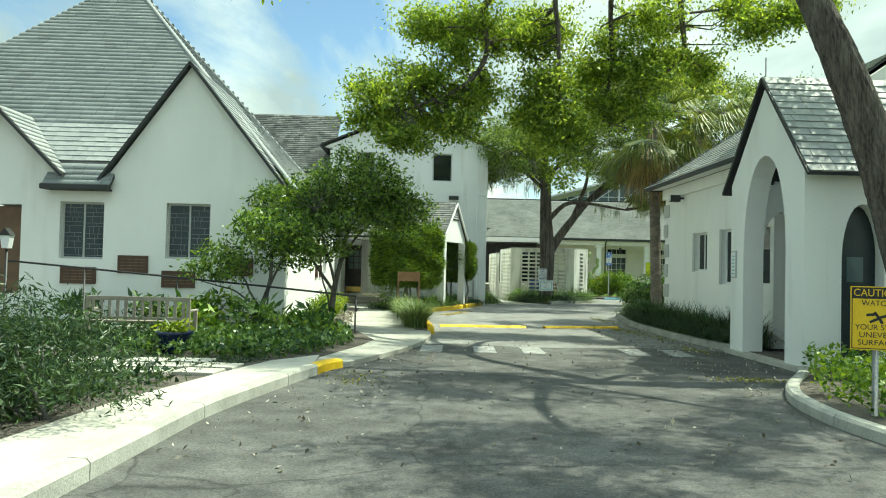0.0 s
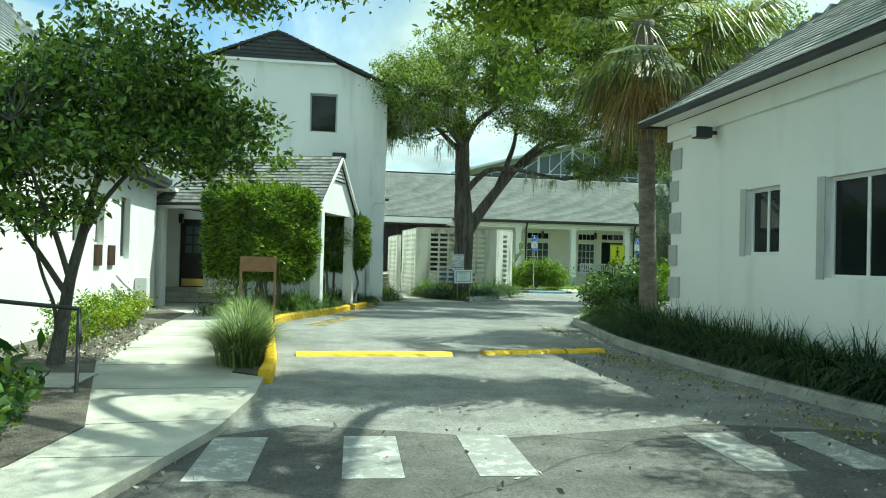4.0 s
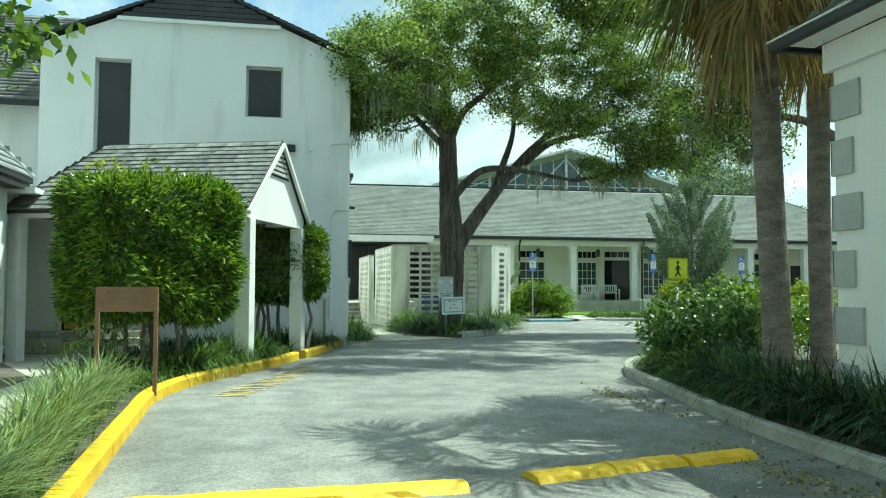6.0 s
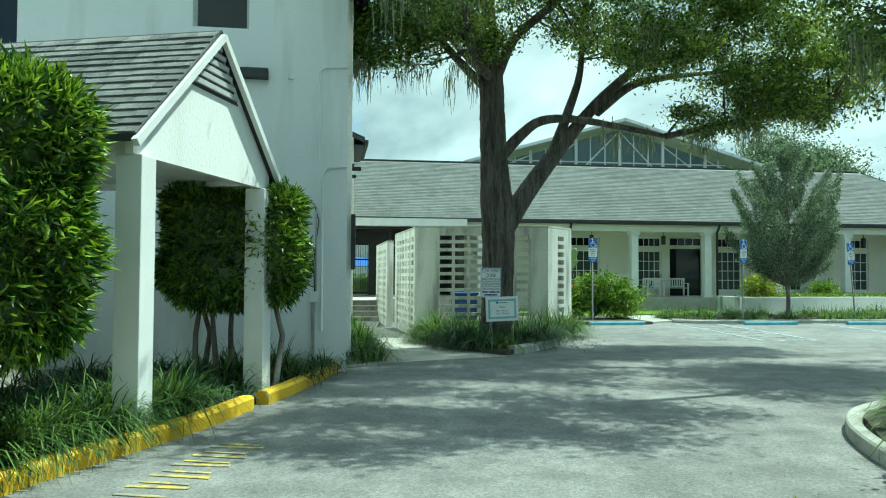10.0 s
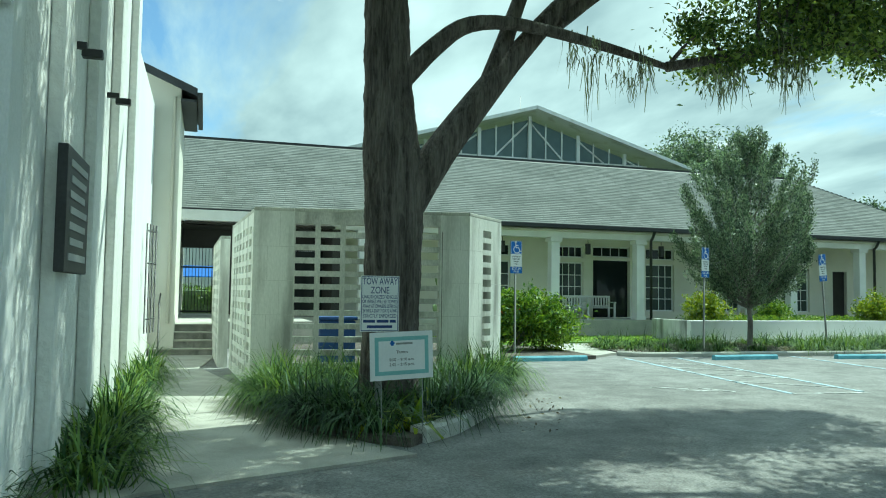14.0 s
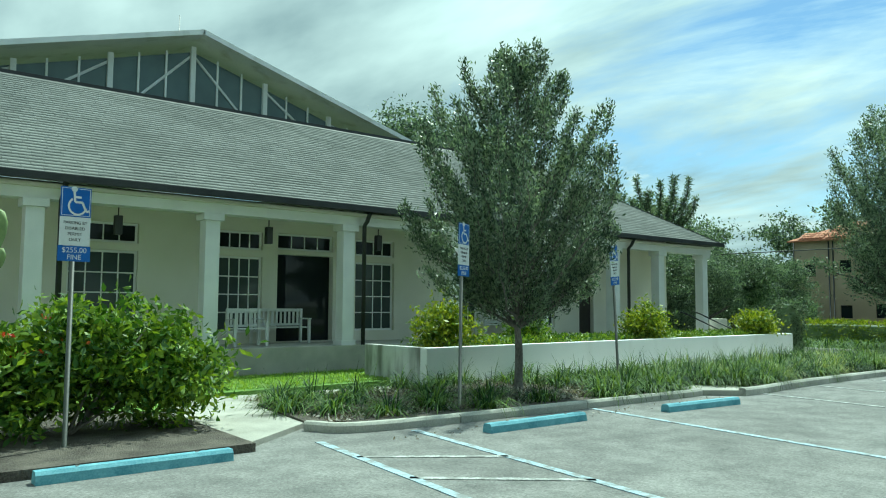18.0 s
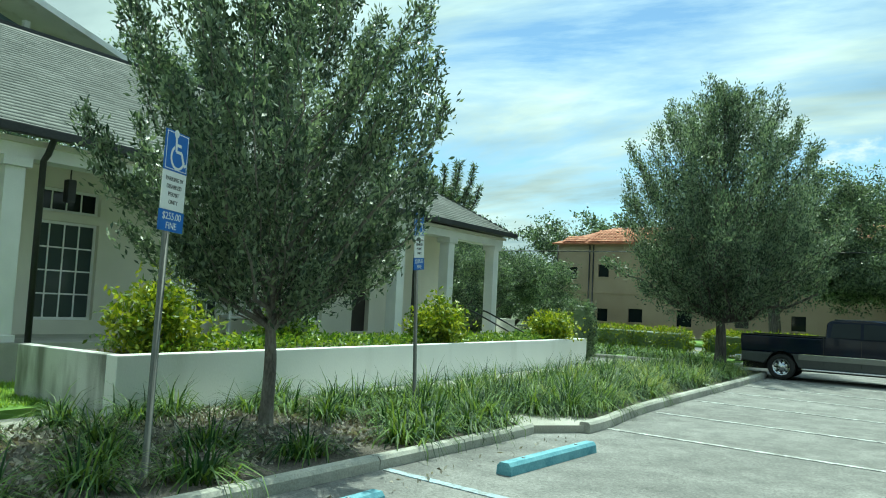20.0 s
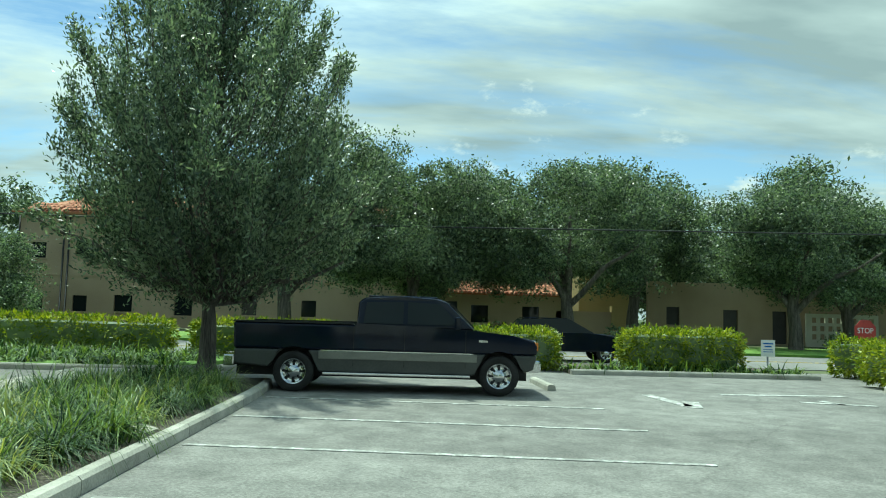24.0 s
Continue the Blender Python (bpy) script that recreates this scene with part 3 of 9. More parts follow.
def blades(name, bases, length, material, parent=None, label="", lean=0.8, width=0.012, seed=2, segs=3, hub=None):
    """Arching grass blades that start at bases and lean away from their hub."""
    r = np.random.default_rng(seed)
    b = np.asarray(bases, float)
    n = len(b)
    az = r.uniform(0, 2 * np.pi, n)
    if hub is not None:
        az = np.arctan2(b[:, 1] - hub[:, 1], b[:, 0] - hub[:, 0]) + r.normal(size=n) * 0.55
    ln = length * r.uniform(0.55, 1.2, n)
    tilt = 0.12 + (lean - 0.12) * r.random(n) ** 0.55
    d = np.stack([np.cos(az), np.sin(az)], 1)
    side = np.stack([-np.sin(az), np.cos(az), np.zeros(n)], 1)
    rows = []
    for k in range(segs + 1):
        t = k / segs
        ang = tilt * (0.12 + 1.5 * t ** 1.2)
        hor, ver = ln * t * np.sin(ang) * 0.95, ln * t * np.cos(np.minimum(ang, 1.9)) * (1 - 0.25 * t * tilt)
        c = b + np.stack([d[:, 0] * hor, d[:, 1] * hor, ver], 1)
        w = width * (1 - 0.92 * t ** 1.5)
        rows += [c - side * w / 2, c + side * w / 2]
    v = np.stack(rows, 1).reshape(-1, 3)
    m = 2 * (segs + 1)
    f = np.concatenate([np.arange(n)[:, None] * m + np.array([2 * k, 2 * k + 1, 2 * k + 3, 2 * k + 2]) for k in range(segs)])
    return from_arrays(name, v, f, material, parent, label)


def clumps(places, per, radius, seed):
    r = np.random.default_rng(seed)
    p = np.asarray(places, float)
    off = np.concatenate([r.normal(size=(len(p), per, 2)) * radius, np.zeros((len(p), per, 1))], 2)
    return (p[:, None, :] + off).reshape(-1, 3)


def scatter(poly, n, z, seed):
    """n places inside a polygon."""
    r = np.random.default_rng(seed)
    q = np.array(poly, float)
    lo, hi = q.min(0), q.max(0)
    out = []
    while len(out) < n:
        x, y = r.uniform(lo, hi)
        inside = False
        for i in range(len(q)):
            (xa, ya), (xb, yb) = q[i], q[i - 1]
            if (ya > y) != (yb > y) and x < (xb - xa) * (y - ya) / (yb - ya) + xa:
                inside = not inside
        if inside:
            out.append((x, y, z))
    return np.array(out)


def shingles(name, origin, u, v, rows, course, tab, material, parent, thick=0.018, seed=3, gap=0.006, label="", single=0):
    """Courses of lapped tabs on a slope: rows gives, course by course, where along u the course begins and ends."""
    r = np.random.default_rng(seed)
    o, u, v = Vector(origin), Vector(u).normalized(), Vector(v).normalized()
    w = u.cross(v)
    if w.z < 0:
        w = -w
    verts, faces = [], []
    tab_mesh = None
    if single:
        tab_mesh = bpy.data.meshes.new("shingle")
        tab_mesh.from_pydata([(0, 0, 0), (1, 0, 0), (1, 1, -0.2), (0, 1, -0.2), (0, 0, 1), (1, 0, 1), (1, 1, 0.2), (0, 1, 0.2)], [], [(4, 5, 6, 7), (0, 1, 5, 4), (1, 2, 6, 5), (3, 0, 4, 7)])
        tab_mesh.materials.append(material)
    for i, (a, b) in enumerate(rows):
        x = a - r.uniform(0, tab)
        while x < b - 0.01:
            e = x + tab * r.uniform(0.8, 1.2)
            x0, x1 = max(x, a), min(e, b)
            if x1 - x0 > 0.02:
                t = thick * r.uniform(0.7, 1.4)
                y0, y1 = i * course + r.uniform(-0.006, 0.006), (i + 1.15) * course
                low, high = t + 0.012, 0.004
                g = gap / 2
                if single > 0:
                    single -= 1
                    ob = new("shingle", tab_mesh)
                    ob.parent = parent
                    m = Matrix((u * (x1 - x0 - gap), v * (y1 - y0), w * low)).transposed().to_4x4()
                    m.translation = o + u * (x0 + g) + v * y0
                    ob.matrix_basis = m
                    tagged(ob)
                    x = e
                    continue
                n = len(verts)
                for yy, hh in ((y0, low), (y1, high)):
                    for xx in (x0 + g, x1 - g):
                        verts.append(o + u * xx + v * yy + w * hh)
                for xx in (x0 + g, x1 - g):
                    verts.append(o + u * xx + v * y0)
                faces += [(n, n + 1, n + 3, n + 2), (n + 4, n + 5, n + 1, n)]
            x = e
    if not verts:
        return None
    return tagged(from_arrays(name, [tuple(q) for q in verts], faces, material, parent, label), kind="stuff")


def slab_mesh(quad, thick):
    bm = bmesh.new()
    top = [bm.verts.new(p) for p in quad]
    bot = [bm.verts.new((p[0], p[1], p[2] - thick)) for p in quad]
    bm.faces.new(top)
    bm.faces.new(bot[::-1])
    for i in range(len(quad)):
        j = (i + 1) % len(quad)
        bm.faces.new((top[j], top[i], bot[i], bot[j]))
    return bm


def slab(name, quad, thick, material, parent):
    """A sloping slab under the four or three corners given."""
    bm = bmesh.new()
    top = [bm.verts.new(p) for p in quad]
    bot = [bm.verts.new((p[0], p[1], p[2] - thick)) for p in quad]
    bm.faces.new(top)
    bm.faces.new(bot[::-1])
    for i in range(len(quad)):
        j = (i + 1) % len(quad)
        bm.faces.new((top[j], top[i], bot[i], bot[j]))
    return part(name, bm, material, parent)


def flat(name, pts, z0, z1, material, parent=None, label="", kind="structure", category=""):
    bm = prism(bmesh.new(), [(x, y) for x, y in pts], z0, z1)
    ob = part(name, bm, material, parent)
    return tagged(ob, label, category, "", kind)


def kerb(name, pts, w, h, material, label, yellow_from=None, piece=2.4, seed=5):
    """A row of kerb stones along a line, with open joints and rounded top edges."""
    root = thing(name, (pts[0][0], pts[0][1], 0), label, "kerb", kind="structure")
    line = [Vector((p[0], p[1], 0)) for p in (smooth_line([(x, y, 0) for x, y in pts], 8) if len(pts) > 2 else [(x, y, 0) for x, y in pts])]
    base = Vector((pts[0][0], pts[0][1], 0))
    runs, run, ln = [], [line[0]], 0.0
    for a, b in zip(line, line[1:]):
        run.append(b)
        ln += (b - a).length
        if ln > piece:
            runs.append(run)
            run, ln = [b], 0.0
    if len(run) > 1:
        runs.append(run)
    prof = [(-w / 2, -0.05), (-w / 2, h - 0.035), (-w / 2 + 0.03, h), (w / 2 - 0.02, h), (w / 2, h - 0.02), (w / 2, -0.05)]
    for run in runs:
        bm = bmesh.new()
        rings = []
        for i, p in enumerate(run):
            d = (run[min(i + 1, len(run) - 1)] - run[max(i - 1, 0)]).normalized()
            s = Vector((-d.y, d.x, 0))
            q = p + d * (0.008 if i == 0 else -0.008 if i == len(run) - 1 else 0)
            rings.append([bm.verts.new(q - base + s * a + Vector((0, 0, b))) for a, b in prof])
        for r0, r1 in zip(rings, rings[1:]):
            for k in range(len(prof)):
                e = (k + 1) % len(prof)
                bm.faces.new((r0[k], r0[e], r1[e], r1[k]))
        bm.faces.new(rings[0])
        bm.faces.new(rings[-1][::-1])
        part("kerb_stone", bm, material, root)
    return root


def lettering(name, text, size, at, parent, material, turn=(90, 0, 0), depth=0.002, wide=None):
    """Letters of the built-in font as a mesh, centred at a place of their parent."""
    curve = bpy.data.curves.new(name, "FONT")
    curve.body, curve.size, curve.align_x, curve.align_y, curve.extrude = text, size, "CENTER", "CENTER", depth
    tmp = bpy.data.objects.new(name, curve)
    mesh = bpy.data.meshes.new_from_object(tmp)
    bpy.data.objects.remove(tmp)
    ob = finish(name, mesh, material, parent)
    sx = 1.0
    if wide:
        xs = [v.co.x for v in mesh.vertices]
        sx = wide / max(0.001, max(xs) - min(xs))
    ob.matrix_basis = pose(*at, *turn) @ Matrix.Diagonal((sx, 1, 1, 1))
    return ob

# ---- ground, roads, beds ----
flat("ground", [(-900, -900), (900, -900), (900, 900), (-900, 900)], -0.4, -0.03, SOIL, label="wide grassy ground around the church campus", category="ground")
flat("road", [(-14, -25), (13, -25), (13, 12), (46.2, 12), (46.2, 57), (-14, 57)], -0.3, 0.0, ASPHALT, label="sun-bleached patched asphalt drive and car park", category="road")
flat("old_road", [(-4.2, -25), (12.5, -25), (12.5, 3), (5.0, 3), (4.3, 9), (4.3, 11), (4.75, 12.5), (5.7, 14.1), (6.3, 15.0), (6.35, 18.3), (4.2, 18.9), (2.0, 18.4), (0.2, 19.0), (-1.2, 18.2), (-2.2, 14), (-2.6, 12), (-3.2, 7), (-3.6, 2)], -0.02, 0.004, OLDASPHALT, label="older asphalt under the leaning tree, darkened further by painted shade", category="road")
flat("street", [(48, -120), (57, -120), (57, 200), (48, 200)], -0.3, 0.0, STREET, label="grey asphalt street beyond the hedges", category="road")

GARDEN = [(-30, 2), (-3.6, 2), (-3.25, 7), (-2.95, 10.3), (-2.5, 12.3), (-2.25, 14.0), (-2.3, 15.2), (-1.75, 17.4), (-1.6, 18.6), (-2.65, 22.7), (-2.95, 28), (-3.0, 31.5), (-4.3, 34), (-30, 34)]
KERBWALK = [(-4.3, 3), (-3.35, 3), (-3.2, 6), (-3.02, 9), (-2.88, 10.4), (-2.47, 12.4), (-2.2, 13.5), (-2.3, 15.15), (-2.95, 14.2), (-3.35, 12.7), (-3.85, 10.4), (-4.1, 8)]
flat("sidewalk", KERBWALK, -0.1, 0.13, CONCRETE, label="worn concrete strip behind the garden kerb", category="pavement")
flat("planting_bed", GARDEN, -0.2, 0.10, MULCH, label="mulched garden bed in front of the chapel", category="planting bed")
WALK_A = [(-2.25, 14.0), (-1.75, 14.55), (-1.0, 16.6), (-0.5, 18.6), (-0.33, 20.2), (-0.33, 21.5), (-0.75, 21.7), (-0.85, 24), (-1.3, 27.5), (-1.75, 30.2), (-1.9, 32.4), (-3.0, 36.0), (-4.6, 36.0), (-4.2, 33.4), (-3.0, 31.5), (-2.95, 28), (-2.65, 22.7), (-1.6, 18.6), (-1.75, 17.4), (-2.3, 15.2)]
flat("sidewalk", WALK_A, -0.2, 0.085, CONCRETE, label="pale concrete footpath leading to the breezeway", category="pavement")
STRIP = [(-0.38, 21.4), (-0.42, 23), (-0.75, 27.4), (-0.9, 29.4), (-0.5, 31.2), (0.6, 33.6), (1.05, 34.9), (1.35, 35.6), (2.15, 38.0), (2.2, 38.5), (-5, 38.5), (-5, 36.0), (-3.0, 36.0), (-1.9, 32.4), (-1.75, 30.2), (-1.3, 27.5), (-0.85, 24), (-0.75, 21.7)]
flat("planting_bed", STRIP, -0.2, 0.10, MULCH, label="mulched strip under the clipped hedge", category="planting bed")
APRON = [(2.1, 38.6), (3.2, 39.4), (4.6, 39.9), (5.75, 40.3), (5.2, 41.3), (4.75, 41.9), (4.55, 43), (4.35, 45.7), (3.6, 49.6), (4.0, 52.9), (2.4, 52.9), (2.4, 38.85)]
flat("sidewalk", APRON, -0.2, 0.03, CONCRETE, label="concrete footpath to the entrance steps", category="pavement")
ISLAND = [(4.75, 41.9), (5.2, 41.3), (5.8, 40.75), (6.3, 41.3), (7.2, 42.6), (8.3, 44.6), (8.8, 46.2), (9.6, 48.6), (10.3, 50.4), (13.3, 50.4), (13.4, 53.6), (9.0, 57), (4.5, 57), (4.35, 45.7), (4.55, 43)]
flat("planting_bed", ISLAND, -0.2, 0.10, MULCH, label="mulched bed at the foot of the oak", category="planting bed")
RIGHTBED = [(6.3, 18.2), (6.1, 20), (6.05, 23.5), (6.2, 26.2), (6.65, 29.0), (7.05, 31.2), (8.1, 33.0), (10, 34), (16, 34), (16, 16), (6.3, 16)]
flat("planting_bed", RIGHTBED, -0.2, 0.10, MULCH, label="mulched bed around the white gatehouse building", category="planting bed")
FRONTBED = [(6.1, 14.95), (5.7, 14.1), (4.75, 12.5), (4.3, 11), (4.3, 9), (5.0, 3), (12, 3), (12, 14.95)]
flat("planting_bed", FRONTBED, -0.2, 0.10, MULCH, label="planting bed beside the arched porch", category="planting bed")
PARKBED = [(14.6, 51.6), (15.4, 50.9), (19.4, 50.7), (22.6, 50.6), (22.9, 51.2), (24.1, 50.95), (24.0, 50.12), (37.0, 50.25), (38.2, 50.9), (38.4, 53.7), (33.4, 53.62), (26, 53.42), (19.6, 53.57), (14.9, 53.7)]
flat("planting_bed", PARKBED, -0.2, 0.10, MULCH, label="mulched bed along the parking stalls", category="planting bed")
flat("sidewalk", [(13.3, 50.6), (14.6, 51.6), (14.9, 53.72), (19.6, 53.6), (26, 53.45), (33.4, 53.65), (38.4, 53.72), (40.9, 53.72), (40.9, 55.0), (36, 55.0), (19.6, 54.78), (14.9, 55.2), (13.6, 54.6), (13.2, 52.6)], -0.2, 0.07, CONCRETE, label="concrete footpath between lawn and parking bed", category="pavement")
flat("sidewalk", [(22.65, 50.55), (23.4, 49.95), (24.05, 49.95), (24.12, 50.96), (22.9, 51.22)], -0.2, 0.104, CONCRETE, label="short worn concrete landing between two planted beds", category="pavement")
flat("stepping_slab", [(31.25, 50.36), (31.85, 50.34), (32.7, 51.02), (32.15, 51.12)], 0.05, 0.125, CONCRETE, label="worn concrete slab in the mulch by the kerb", category="paving slab")
flat("lawn", [(9.0, 57), (13.4, 53.6), (13.6, 54.6), (14.9, 55.4), (20, 55.6), (33.6, 55.2), (35, 58.5), (35, 58.2), (9, 58.2)], -0.2, 0.11, LAWN, label="bright mown lawn in front of the hall", category="lawn")
flat("planting_bed", [(43.4, 43.2), (46.6, 43.2), (46.6, 36.4), (43.6, 36.4)], -0.2, 0.1, MULCH, label="bed under the street hedge", category="planting bed")
flat("planting_bed", [(39.6, 36.55), (44.0, 33.55), (46.6, 33.55), (46.6, 20), (39.6, 20)], -0.2, 0.1, MULCH, label="bed under the corner hedge", category="planting bed")
flat("planting_bed", [(41.0, 53.0), (46.6, 52.0), (46.6, 70), (41, 70)], -0.2, 0.1, LAWN, label="grassy strip before the far hedge", category="planting bed")
flat("verge", [(57.3, -120), (66, -120), (66, 200), (57.3, 200)], -0.2, 0.1, LAWN, label="shaded grass verge across the street", category="verge")

kerb("kerb", [(-3.25, 5), (-3.0, 9), (-2.87, 10.45), (-2.45, 12.5), (-2.2, 13.6)], 0.2, 0.17, KERB, "weathered concrete kerb of the garden bed")
kerb("kerb", [(-2.2, 13.62), (-2.08, 14.15), (-1.9, 14.5)], 0.2, 0.15, YELLOW, "yellow painted end of the garden kerb")
kerb("kerb", [(-0.32, 21.4), (-0.36, 23), (-0.68, 27.4), (-0.78, 29.4), (-0.4, 31.2), (0.65, 33.5), (1.1, 34.8)], 0.17, 0.17, YELLOW, "bright yellow painted kerb along the hedge strip", piece=1.8)
kerb("kerb", [(1.25, 35.1), (1.6, 36.2), (2.3, 38.9)], 0.17, 0.17, YELLOW, "yellow painted kerb by the breezeway post", piece=1.8)
kerb("kerb", [(6.3, 18.4), (6.1, 20.5), (6.03, 23.5), (6.15, 26.2), (6.6, 29.0), (7.0, 31.2), (8.05, 33.0), (10, 34.1)], 0.16, 0.15, KERB, "weathered concrete kerb of the gatehouse bed")
kerb("kerb", [(5.95, 41.0), (6.5, 41.5), (7.4, 42.75)], 0.22, 0.18, KERBWHITE, "broken white concrete kerb by the oak", piece=0.9)
kerb("kerb", [(7.6, 43.1), (8.4, 44.7), (8.85, 46.2)], 0.16, 0.1, KERB, "low kerb hidden by grass", piece=1.2)
kerb("kerb", [(14.5, 51.4), (15.3, 50.8), (19.4, 50.62), (22.3, 50.52), (22.75, 50.55)], 0.16, 0.13, KERB, "concrete kerb along the parking bed")
kerb("kerb", [(23.35, 49.98), (24.2, 49.98), (27, 50.15), (37.0, 50.17), (38.2, 50.8), (38.45, 53.6)], 0.16, 0.15, KERB, "concrete kerb along the parking stalls")
kerb("kerb", [(6.0, 14.8), (5.65, 14.1), (4.7, 12.5), (4.25, 11), (4.25, 9), (4.95, 3)], 0.18, 0.15, KERB, "rounded white kerb of the porch bed")
kerb("kerb", [(43.3, 43.2), (43.5, 36.3)], 0.16, 0.14, KERB, "kerb under the street hedge")
kerb("kerb", [(46.5, 33.45), (44.0, 33.45), (39.5, 36.55), (39.5, 30)], 0.16, 0.14, KERB, "kerb under the corner hedge")
kerb("kerb", [(41.0, 70), (40.9, 53.0), (46.4, 52.0)], 0.16, 0.14, KERB, "kerb of the grassy strip")


def stripe(x0, y0, x1, y1, w, material, name="line"):
    d = Vector((x1 - x0, y1 - y0, 0))
    s = Vector((-d.y, d.x, 0)).normalized() * w / 2
    a, b = Vector((x0, y0, 0)), Vector((x1, y1, 0))
    return a - s, b - s, b + s, a + s


def marking(name, lines, material, label, group=""):
    """Paint on the ground: strips a few millimetres proud."""
    bm = bmesh.new()
    for x0, y0, x1, y1, w in lines:
        q = [(p.x, p.y) for p in stripe(x0, y0, x1, y1, w, material)]
        prism(bm, q, -0.004, 0.009)
    return tagged(part(name, bm, material, None, label), "", "road marking", group, "structure")


for x in (26.5, 29.1, 31.55, 33.9, 36.3):
    marking("parking_line", [(x, 49.95, x - 0.55, 44.2, 0.1)], LINEWHITE, "worn white parking stall line on asphalt", "parking lines")
marking("parking_line", [(24.0, 50.0, 23.45, 44.6, 0.1)], LINEWHITE, "worn white parking stall line on asphalt", "parking lines")
for x in (14.2, 15.7, 19.45):
    marking("parking_line", [(x, 50.5, x - 0.85, 43.6, 0.11)], LINEBLUE, "worn blue disabled stall line on asphalt", "parking lines")
marking("parking_line", [(14.05, 49.4, 15.45, 48.4, 0.09), (13.9, 48.2, 15.3, 47.0, 0.09), (13.7, 46.9, 15.1, 45.6, 0.09), (13.5, 45.4, 14.9, 44.2, 0.09), (13.35, 43.6, 14.85, 43.45, 0.1)], LINEWHITE, "white hatching between disabled stalls")
marking("parking_line", [(11.4, 44.9, 11.9, 44.5, 0.1), (11.6, 44.4, 12.3, 44.2, 0.1), (12.2, 44.6, 12.5, 44.0, 0.08)], LINEWHITE, "worn traces of a painted stall symbol")
for x in (-0.35, 0.75, 1.75, 3.9, 4.8):
    marking("crossing_bar", [(x, 17.2, x + 0.05, 18.5, 0.45)], FADEDWHITE, "worn white crossing bar on dark asphalt", "crossing bars")
marking("road_arrow", [(38.3, 42.7, 36.4, 42.5, 0.25), (37.2, 42.2, 36.2, 42.5, 0.3)], LINEWHITE, "worn white direction arrow on asphalt")
marking("road_arrow", [(37.6, 39.9, 37.2, 38.6, 0.22), (37.9, 39.3, 37.3, 39.2, 0.2)], LINEWHITE, "worn white direction arrow on asphalt")
marking("stop_line", [(38.7, 41.0, 39.0, 38.2, 0.25)], LINEWHITE, "white stop line on asphalt")
marking("centre_line", [(52.3, -60, 52.3, 150, 0.1), (52.6, -60, 52.6, 150, 0.1)], LINEYELLOW, "double yellow centre line of the street")
# speed bumps
for a, b, lab in (((-0.05, 24.15), (2.5, 24.25), "freshly painted yellow speed bump"), ((3.05, 24.4), (5.35, 24.95), "cracked yellow speed bump in shade")):
    root = thing("speed_bump", (a[0], a[1], 0), lab, "speed bump", "speed bumps", turn=math.degrees(math.atan2(b[1] - a[1], b[0] - a[0])))
    ln = math.hypot(b[0] - a[0], b[1] - a[1])
    for k in range(3 if lab[0] == "c" else 1):
        n = 3 if lab[0] == "c" else 1
        bm = prism(bmesh.new(), [(-0.17, -0.01), (-0.12, 0.04), (-0.05, 0.062), (0.05, 0.062), (0.12, 0.04), (0.17, -0.01)], k * ln / n + 0.012, (k + 1) * ln / n - 0.012, 0)
        bmesh.ops.subdivide_edges(bm, edges=[e for e in bm.edges if e.calc_length() > 0.5], cuts=14)
        rb = random.Random(k + len(lab))
        for v in bm.verts:
            v.co += Vector((0, rb.uniform(-0.014, 0.014) + (0, 0.03, -0.02)[k], rb.uniform(-0.006, 0.004)))
        part("bump_section", bm, YELLOW, root)
# wheel stops
stop_root = thing("wheel_stop", (11.9, 50.15, 0), "faded blue concrete wheel stop on the asphalt", "wheel stop", "blue wheel stops")
bm = prism(bmesh.new(), [(-0.09, 0.0), (-0.08, 0.09), (-0.05, 0.125), (0.05, 0.125), (0.08, 0.09), (0.09, 0.0)], -0.98, 0.98, 0)
part("stop_body", bm, STOPBLUE, stop_root)
for sx in (-0.6, 0.6):
    part("pin", boxed(sx - 0.015, sx + 0.015, -0.015, 0.015, 0.12, 0.135, 0.004), METALGREY, stop_root)
for x, y, r in ((17.35, 49.75, 0), (21.1, 49.45, -4)):
    copy_thing(stop_root, pose(x, y, 0, 0, 0, r))
stop_white = thing("wheel_stop", (39.6, 44.6, 0), "weathered white concrete wheel stop under the truck", "wheel stop", turn=2)
bm = prism(bmesh.new(), [(-0.09, 0.0), (-0.08, 0.09), (-0.05, 0.125), (0.05, 0.125), (0.08, 0.09), (0.09, 0.0)], -0.98, 0.98, 0)
part("stop_body", bm, KERB, stop_white)

# tooled joints across the footpath, and the asphalt's edge
for (xa, ya), (xb, yb) in (((-2.2, 15.4), (-1.45, 15.35)), ((-1.7, 17.6), (-0.75, 17.6)), ((-1.65, 18.7), (-0.45, 18.9)), ((-2.1, 20.5), (-0.4, 20.6)), ((-2.55, 22.4), (-0.85, 22.4)), ((-2.75, 24.3), (-0.9, 24.3)), ((-2.85, 26.2), (-1.15, 26.2)), ((-2.95, 28.1), (-1.4, 28.1)), ((-3.0, 30.0), (-1.75, 30.0))):
    q = [(p.x, p.y) for p in stripe(xa, ya, xb, yb, 0.014, None)]
    tagged(part("sidewalk_joint", prism(bmesh.new(), q, 0.08, 0.0862), MULCH, None, "dark tooled joint across the footpath"), "", "joint", "footpath joints", "structure")
